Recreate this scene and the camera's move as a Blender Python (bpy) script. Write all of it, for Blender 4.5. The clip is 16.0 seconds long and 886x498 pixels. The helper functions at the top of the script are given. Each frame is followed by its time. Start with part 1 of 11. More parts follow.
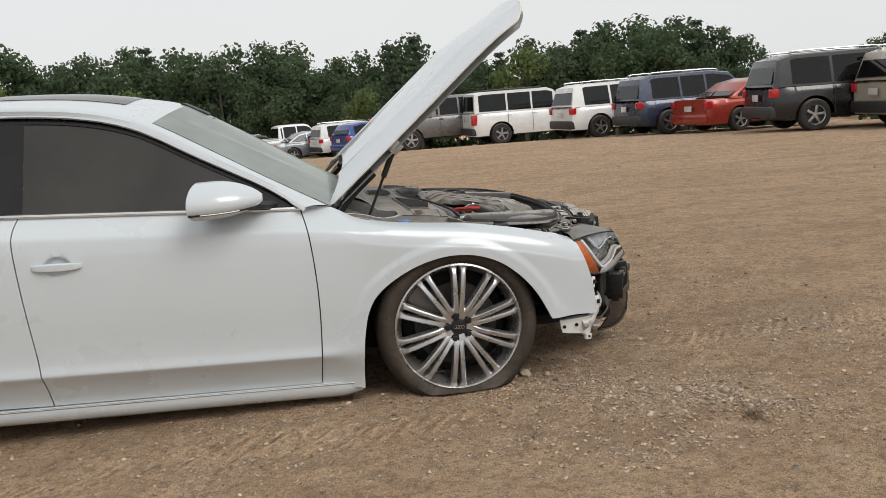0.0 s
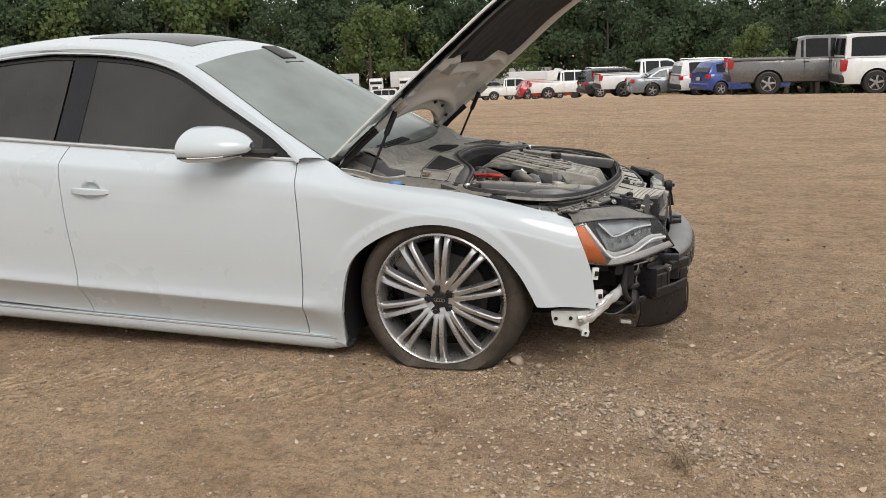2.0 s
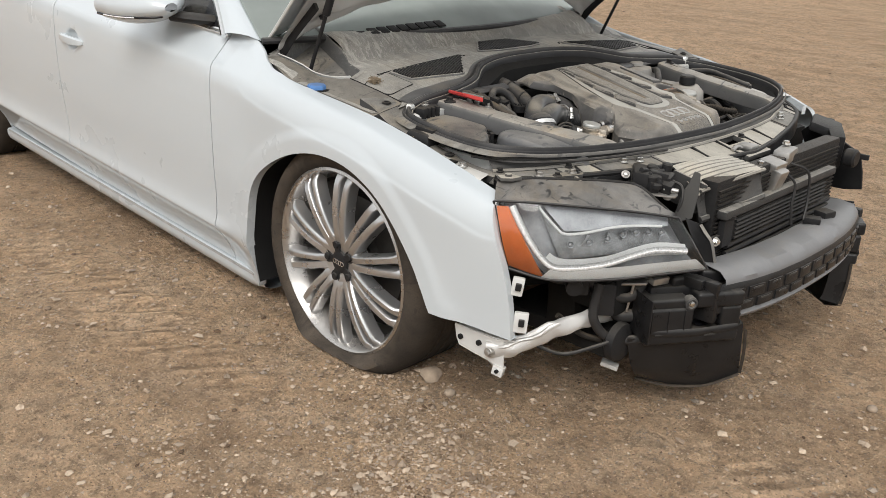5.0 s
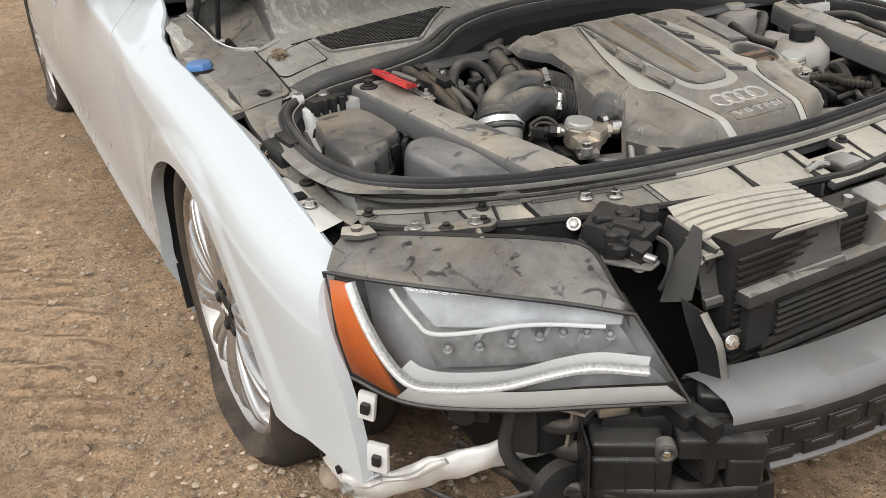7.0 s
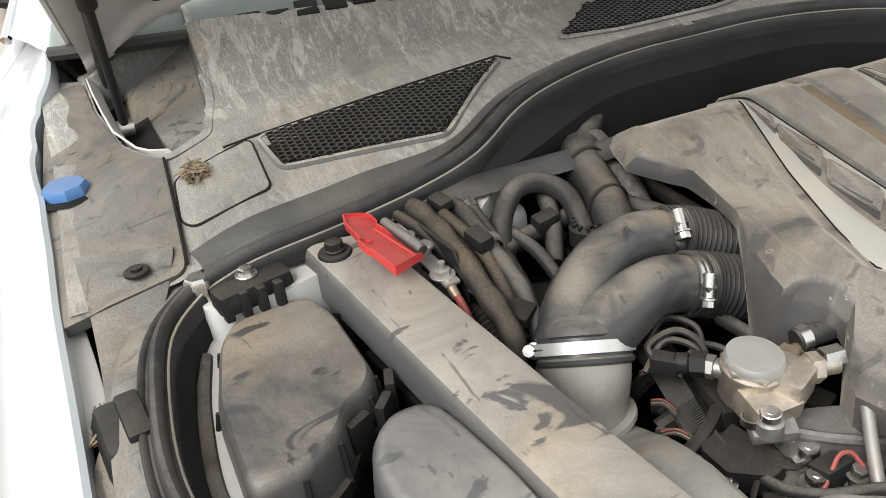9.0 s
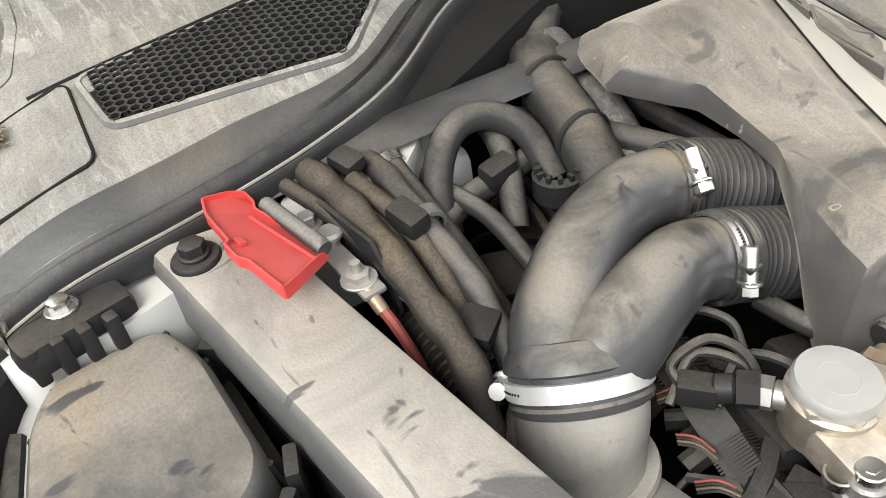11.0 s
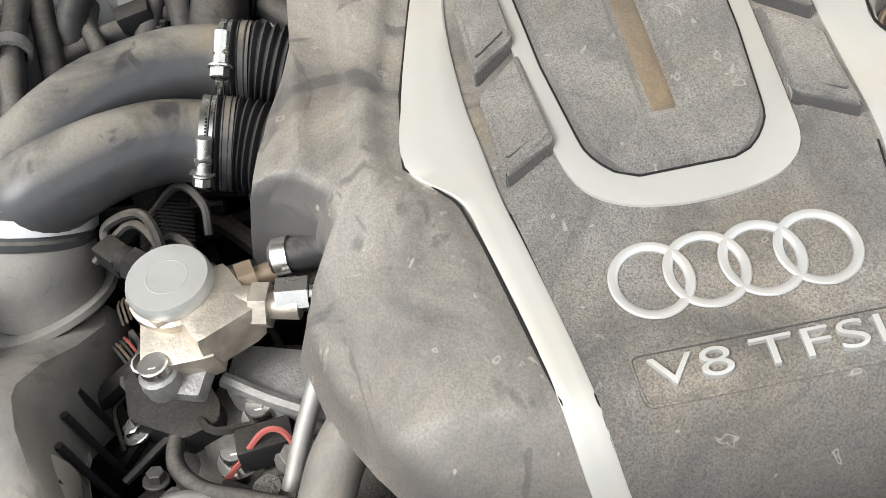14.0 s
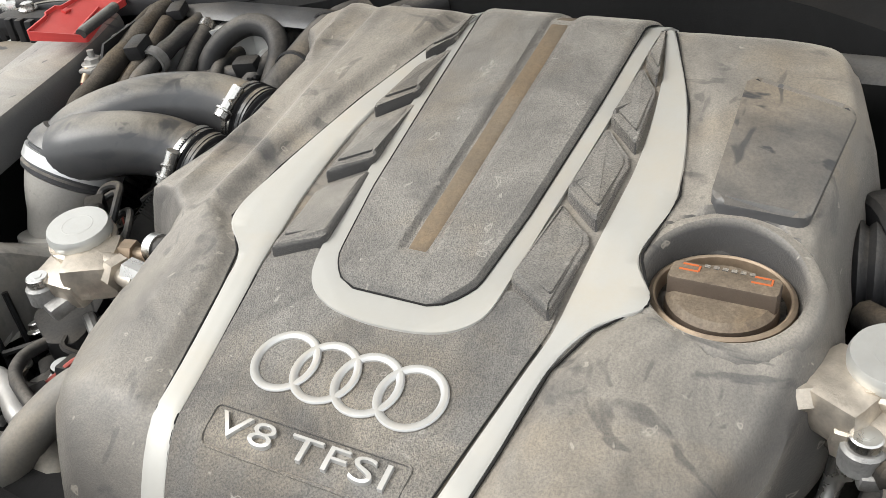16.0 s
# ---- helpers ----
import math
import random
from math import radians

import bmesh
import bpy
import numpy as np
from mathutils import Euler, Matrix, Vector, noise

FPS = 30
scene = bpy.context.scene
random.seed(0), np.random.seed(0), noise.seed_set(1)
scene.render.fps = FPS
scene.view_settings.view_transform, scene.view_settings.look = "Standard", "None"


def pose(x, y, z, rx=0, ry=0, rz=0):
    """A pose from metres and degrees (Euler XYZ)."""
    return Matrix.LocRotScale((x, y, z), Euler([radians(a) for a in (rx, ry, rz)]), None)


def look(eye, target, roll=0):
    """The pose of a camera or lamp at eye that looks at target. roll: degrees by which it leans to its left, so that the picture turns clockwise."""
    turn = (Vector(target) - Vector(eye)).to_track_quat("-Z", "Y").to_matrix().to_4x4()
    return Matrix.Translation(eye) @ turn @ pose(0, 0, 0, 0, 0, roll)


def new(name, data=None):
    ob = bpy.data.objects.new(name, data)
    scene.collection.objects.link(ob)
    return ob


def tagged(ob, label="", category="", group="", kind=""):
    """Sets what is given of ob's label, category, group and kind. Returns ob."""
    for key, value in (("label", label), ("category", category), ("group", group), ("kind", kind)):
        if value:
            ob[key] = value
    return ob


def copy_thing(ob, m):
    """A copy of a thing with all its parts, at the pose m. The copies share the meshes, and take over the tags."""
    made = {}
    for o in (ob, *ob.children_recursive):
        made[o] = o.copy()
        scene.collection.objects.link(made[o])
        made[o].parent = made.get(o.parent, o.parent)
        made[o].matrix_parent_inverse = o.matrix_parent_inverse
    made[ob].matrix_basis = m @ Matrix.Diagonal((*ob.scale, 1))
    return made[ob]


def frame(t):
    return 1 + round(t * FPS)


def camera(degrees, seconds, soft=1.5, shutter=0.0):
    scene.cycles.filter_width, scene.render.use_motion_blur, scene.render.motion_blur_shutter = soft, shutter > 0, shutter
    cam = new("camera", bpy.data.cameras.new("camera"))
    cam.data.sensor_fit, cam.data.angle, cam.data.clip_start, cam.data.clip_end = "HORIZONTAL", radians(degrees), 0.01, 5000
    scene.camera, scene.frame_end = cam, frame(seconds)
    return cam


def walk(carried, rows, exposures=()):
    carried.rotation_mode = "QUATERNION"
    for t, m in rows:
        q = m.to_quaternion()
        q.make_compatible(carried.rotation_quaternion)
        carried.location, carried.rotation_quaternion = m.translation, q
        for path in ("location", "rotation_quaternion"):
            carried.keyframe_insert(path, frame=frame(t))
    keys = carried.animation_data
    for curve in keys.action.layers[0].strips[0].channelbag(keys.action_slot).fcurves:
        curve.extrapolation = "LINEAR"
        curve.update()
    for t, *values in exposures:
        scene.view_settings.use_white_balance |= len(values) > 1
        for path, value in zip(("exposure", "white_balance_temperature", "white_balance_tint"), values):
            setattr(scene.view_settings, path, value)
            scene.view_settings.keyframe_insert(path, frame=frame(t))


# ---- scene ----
cam = camera(53.5, 16.0, soft=0.8)
PATH = [
    (0, (-0.606, -4.619, 1.278), (-0.309, -2.67, 0.942), -4.5),
    (0.5, (-0.176, -4.638, 1.252), (-0.079, -2.671, 0.905), -4.7),
    (1, (0.228, -4.561, 1.248), (0.1, -2.6, 0.876), -4.3),
    (1.5, (0.635, -4.425, 1.282), (0.287, -2.498, 0.875), -3.3),
    (2, (0.989, -4.306, 1.298), (0.452, -2.43, 0.859), -2.0),
    (2.5, (1.305, -4.054, 1.299), (0.596, -2.245, 0.827), -0.7),
    (3, (1.544, -3.766, 1.315), (0.687, -2.032, 0.808), 0.4),
    (3.5, (1.789, -3.465, 1.326), (0.806, -1.811, 0.782), 1.4),
    (4, (1.915, -3.129, 1.304), (0.823, -1.565, 0.703), 2.3),
    (6.5, (1.757, -1.494, 1.258), (0.224, -0.553, 0.384), -1.8),
    (7, (1.673, -1.281, 1.232), (0.094, -0.445, 0.333), -3.1),
    (7.5, (1.454, -1.139, 1.21), (-0.162, -0.397, 0.294), -4.1),
    (8, (1.25, -1.027, 1.218), (-0.387, -0.366, 0.277), -5.1),
    (8.5, (1.059, -0.868, 1.204), (-0.599, -0.286, 0.248), -6.1),
    (11, (0.63, -0.632, 1.103), (-0.82, -0.024, -0.134), -10.3),
    (11.5, (0.634, -0.632, 1.074), (-0.743, -0.046, -0.253), -10.1),
    (12, (0.653, -0.61, 1.063), (-0.698, -0.077, -0.312), -10.4),
    (12.5, (0.714, -0.537, 1.071), (-0.611, -0.094, -0.36), -10.5),
    (13, (0.784, -0.452, 1.063), (-0.582, -0.128, -0.361), -10.6),
    (13.5, (0.814, -0.334, 1.064), (-0.573, -0.154, -0.366), -11.0),
    (14, (0.789, -0.131, 1.067), (-0.598, -0.151, -0.374), -12.1),
    (14.5, (0.787, -0.016, 1.059), (-0.633, -0.21, -0.336), -12.2),
    (15, (0.82, 0.106, 1.052), (-0.641, -0.265, -0.263), -10.4),
    (15.5, (0.851, 0.214, 1.046), (-0.616, -0.375, -0.179), -8.4),
    (16, (0.804, 0.28, 1.061), (-0.624, -0.561, -0.059), -6.4),
]
EXPOSURES = [(0, 0.12, 6300, 10), (1.5, 0.20, 6300, 10), (2.5, 0.33, 6300, 10), (3.5, 0.34, 6300, 10), (6.5, 0.56, 6300, 10), (8.5, 0.70, 6300, 10), (11, 1.32, 6250, 9), (12.7, 1.38, 5950, 9), (13.5, 1.30, 6000, 9), (14.2, 1.10, 6100, 9), (15, 1.0, 6150, 9), (16, 1.08, 6150, 9)]
walk(cam, [(t, look(eye, target, roll)) for t, eye, target, roll in PATH], EXPOSURES)

# ---- world and light: a bright, even overcast sky ----
world = bpy.data.worlds.new("overcast_sky")
scene.world = world
world.use_nodes = True
wn, wl = world.node_tree.nodes, world.node_tree.links
wn.clear()
w_out, w_bg = wn.new("ShaderNodeOutputWorld"), wn.new("ShaderNodeBackground")
w_sky = wn.new("ShaderNodeTexSky")
w_sky.sky_type, w_sky.sun_disc = "NISHITA", False
w_sky.sun_elevation, w_sky.sun_rotation = radians(46), radians(144)
w_sky.air_density, w_sky.dust_density = 1.0, 4.0
w_mix = wn.new("ShaderNodeMix")
w_mix.data_type = "RGBA"
w_mix.inputs[0].default_value = 0.90
w_cloud = wn.new("ShaderNodeTexNoise")
w_cloud.inputs["Scale"].default_value, w_cloud.inputs["Detail"].default_value = 1.6, 4
w_ramp = wn.new("ShaderNodeValToRGB")
w_ramp.color_ramp.elements[0].color = (8.6, 8.5, 8.25, 1)
w_ramp.color_ramp.elements[1].color = (10.2, 10.1, 9.8, 1)
wl.new(w_cloud.outputs["Fac"], w_ramp.inputs["Fac"])
wl.new(w_sky.outputs["Color"], w_mix.inputs[6])
wl.new(w_ramp.outputs["Color"], w_mix.inputs[7])
wl.new(w_mix.outputs[2], w_bg.inputs["Color"])
w_bg.inputs["Strength"].default_value = 0.085
wl.new(w_bg.outputs[0], w_out.inputs["Surface"])

sun = new("sun", bpy.data.lights.new("sun", "SUN"))
sun.data.energy, sun.data.angle, sun.data.color = 1.55, radians(32), (1.0, 0.96, 0.9)
sun.matrix_world = look((8, -11, 14), (0, 0, 0))

# ---- materials ----
DUST = (0.40, 0.335, 0.255)


def surf(name, base, rough=0.5, metal=0.0, var=0.12, vscale=6.0, bump=0.15, bscale=90.0, dust=0.0, dscale=9.0,
         dustcol=DUST, coat=0.0, spots=0.0, spec=0.5, grain=420.0, gritty=0.28, bare=0.42, steep=(0.2, 0.9), sandy=0.7, sheen=0.7, fuzz=0.0, streak=0.0, splat=0.0):
    """A surface of one stuff: colour that varies at two scales, fine relief, and settled dust with rubbed and rain-washed spots."""
    m = bpy.data.materials.new(name)
    m.use_nodes = True
    n, l = m.node_tree.nodes, m.node_tree.links
    b = n["Principled BSDF"]
    b.inputs["Metallic"].default_value = metal
    b.inputs["Specular IOR Level"].default_value = spec
    if coat:
        b.inputs["Coat Weight"].default_value, b.inputs["Coat Roughness"].default_value = coat, 0.06
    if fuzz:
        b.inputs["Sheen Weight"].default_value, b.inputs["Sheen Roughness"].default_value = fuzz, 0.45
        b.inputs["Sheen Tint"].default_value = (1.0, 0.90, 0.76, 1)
    tc = n.new("ShaderNodeTexCoord")

    def noise_tex(scale, detail=4.0, rough_=0.6, twist=0.0, stretch=None, turn=0.0):
        t = n.new("ShaderNodeTexNoise")
        t.inputs["Scale"].default_value, t.inputs["Detail"].default_value = scale, detail
        t.inputs["Roughness"].default_value, t.inputs["Distortion"].default_value = rough_, twist
        if stretch:
            mp = n.new("ShaderNodeMapping")
            mp.inputs["Scale"].default_value, mp.inputs["Rotation"].default_value = stretch, (0, 0, radians(turn))
            l.new(tc.outputs["Object"], mp.inputs["Vector"])
            l.new(mp.outputs[0], t.inputs["Vector"])
        else:
            l.new(tc.outputs["Object"], t.inputs["Vector"])
        return t.outputs["Fac"]

    def ramp(sock, lo, hi, a=0.0, c=1.0):
        r = n.new("ShaderNodeMapRange")
        r.inputs[1].default_value, r.inputs[2].default_value = lo, hi
        r.inputs[3].default_value, r.inputs[4].default_value = a, c
        l.new(sock, r.inputs[0])
        return r.outputs[0]

    def mix(fac, a, c):
        x = n.new("ShaderNodeMix")
        x.data_type = "RGBA"
        for s, v in ((x.inputs[6], a), (x.inputs[7], c)):
            if isinstance(v, tuple):
                s.default_value = (*v, 1)
            else:
                l.new(v, s)
        l.new(fac, x.inputs[0])
        return x.outputs[2]

    def mul(a, c):
        x = n.new("ShaderNodeMath")
        x.operation = "MULTIPLY"
        l.new(a, x.inputs[0])
        if isinstance(c, (int, float)):
            x.inputs[1].default_value = c
        else:
            l.new(c, x.inputs[1])
        return x.outputs[0]

    big, fine = noise_tex(vscale, 5), noise_tex(bscale, 3)
    dark = tuple(c * (1 - var) for c in base)
    light = tuple(min(1, c * (1 + var)) for c in base)
    col = mix(ramp(big, 0.3, 0.7), dark, light)
    col = mix(ramp(fine, 0.35, 0.75, 0.0, var), col, tuple(c * 0.6 for c in base))
    r_sock = ramp(big, 0.3, 0.7, max(0.02, rough - 0.06), min(1, rough + 0.08))
    height = fine
    if dust:
        geo = n.new("ShaderNodeNewGeometry")
        sep = n.new("ShaderNodeSeparateXYZ")
        l.new(geo.outputs["Normal"], sep.inputs[0])
        up = ramp(sep.outputs["Z"], steep[0], steep[1], 0.06, 1.0)
        patch = ramp(noise_tex(dscale, 7, 0.68, 0.8), 0.32, 0.60, bare, 1.0)
        g_sock = noise_tex(grain, 3, 0.7)
        fac = mul(mul(mul(up, patch), ramp(g_sock, 0.36, 0.60, 1.0 - gritty, 1.0)), dust)
        if spots:
            # smeared and wiped marks, drops and nicks
            smear = ramp(noise_tex(17, 3, 0.55, 2.2, (1.0, 0.45, 1.0), 35), 0.335, 0.385, 1.0 - spots, 1.0)
            nick = ramp(noise_tex(46, 2, 0.5, 1.2, (0.35, 1.0, 1.0), -25), 0.30, 0.345, 1.0 - spots * 0.8, 1.0)
            fac = mul(mul(fac, smear), nick)
        sand = mix(ramp(noise_tex(dscale * 0.8, 5, 0.6, 0.6), 0.50, 0.64, 0.0, sandy), dustcol, (dustcol[0] * 1.10, dustcol[1] * 0.98, dustcol[2] * 0.80))
        col = mix(fac, col, sand)
        if splat:
            # dried drops and flaked patches of pale mud
            flake = mul(ramp(noise_tex(22, 5, 0.66, 0.9), 0.67, 0.72), splat)
            col = mix(flake, col, tuple(min(0.62, c * 1.22) for c in dustcol))
            ringn = noise_tex(64, 2, 0.5, 0.4)
            drop = mul(mul(ramp(ringn, 0.70, 0.72), ramp(ringn, 0.73, 0.75, 1.0, 0.0)), splat)
            col = mix(drop, col, tuple(min(0.62, c * 1.18) for c in dustcol))
        if streak:
            # pale lines that rain and wind drew through the dust
            flow = ramp(noise_tex(16, 5, 0.62, 1.6, (0.45, 2.2, 1.0), 24), 0.52, 0.60)
            hair = ramp(noise_tex(42, 4, 0.7, 2.4, (0.30, 2.4, 1.0), 38), 0.55, 0.62)
            worn = ramp(noise_tex(3.2, 4, 0.6, 0.5), 0.42, 0.58, 0.25, 1.0)
            col = mix(mul(mul(mul(flow, up), worn), streak), col, (0.58, 0.555, 0.50))
            col = mix(mul(mul(mul(hair, up), worn), streak), col, (0.66, 0.64, 0.59))
        hi = n.new("ShaderNodeMix")
        l.new(fac, hi.inputs[0])
        l.new(r_sock, hi.inputs[2])
        hi.inputs[3].default_value = sheen
        r_sock = hi.outputs[0]
        if metal:
            mm = ramp(fac, 0.0, 1.0, metal, 0.0)
            l.new(mm, b.inputs["Metallic"])
        if gritty > 0.25:
            height = mul(fine, ramp(g_sock, 0.36, 0.60, 0.5, 1.0))
    l.new(col, b.inputs["Base Color"])
    l.new(r_sock, b.inputs["Roughness"])
    if bump:
        bp = n.new("ShaderNodeBump")
        bp.inputs["Strength"].default_value, bp.inputs["Distance"].default_value = bump, 0.002
        l.new(height, bp.inputs["Height"])
        l.new(bp.outputs[0], b.inputs["Normal"])
    return m


def glass(name, tint, rough=0.02, alpha=0.0):
    """Coated car glass: tint is how much of the light it lets through, alpha how strong its pale matt film is."""
    m = bpy.data.materials.new(name)
    m.use_nodes = True
    n, l = m.node_tree.nodes, m.node_tree.links
    n.clear()
    out, mixs = n.new("ShaderNodeOutputMaterial"), n.new("ShaderNodeMixShader")
    tr, gl, fr = n.new("ShaderNodeBsdfTransparent"), n.new("ShaderNodeBsdfGlossy"), n.new("ShaderNodeFresnel")
    tr.inputs["Color"].default_value = (*tint, 1)
    gl.inputs["Roughness"].default_value = rough
    fr.inputs["IOR"].default_value = 1.5
    l.new(fr.outputs[0], mixs.inputs[0])
    l.new(tr.outputs[0], mixs.inputs[1])
    l.new(gl.outputs[0], mixs.inputs[2])
    l.new(mixs.outputs[0], out.inputs["Surface"])
    if alpha:
        # matt film: thin dust, and painted haze and reflected sky on the car's panes
        dirt, mix2, tx = n.new("ShaderNodeBsdfDiffuse"), n.new("ShaderNodeMixShader"), n.new("ShaderNodeTexNoise")
        rp = n.new("ShaderNodeMapRange")
        tc = n.new("ShaderNodeTexCoord")
        l.new(tc.outputs["Object"], tx.inputs["Vector"])
        tx.inputs["Scale"].default_value, tx.inputs["Detail"].default_value = 3.0, 6
        dirt.inputs["Color"].default_value = (0.42, 0.46, 0.43, 1) if alpha > 0.3 else (0.42, 0.40, 0.36, 1)
        rp.inputs[1].default_value, rp.inputs[2].default_value = 0.3, 0.7
        rp.inputs[3].default_value, rp.inputs[4].default_value = alpha * 0.6, alpha
        l.new(tx.outputs["Fac"], rp.inputs[0])
        l.new(rp.outputs[0], mix2.inputs[0])
        l.new(mixs.outputs[0], mix2.inputs[1])
        l.new(dirt.outputs[0], mix2.inputs[2])
        l.new(mix2.outputs[0], out.inputs["Surface"])
    return m


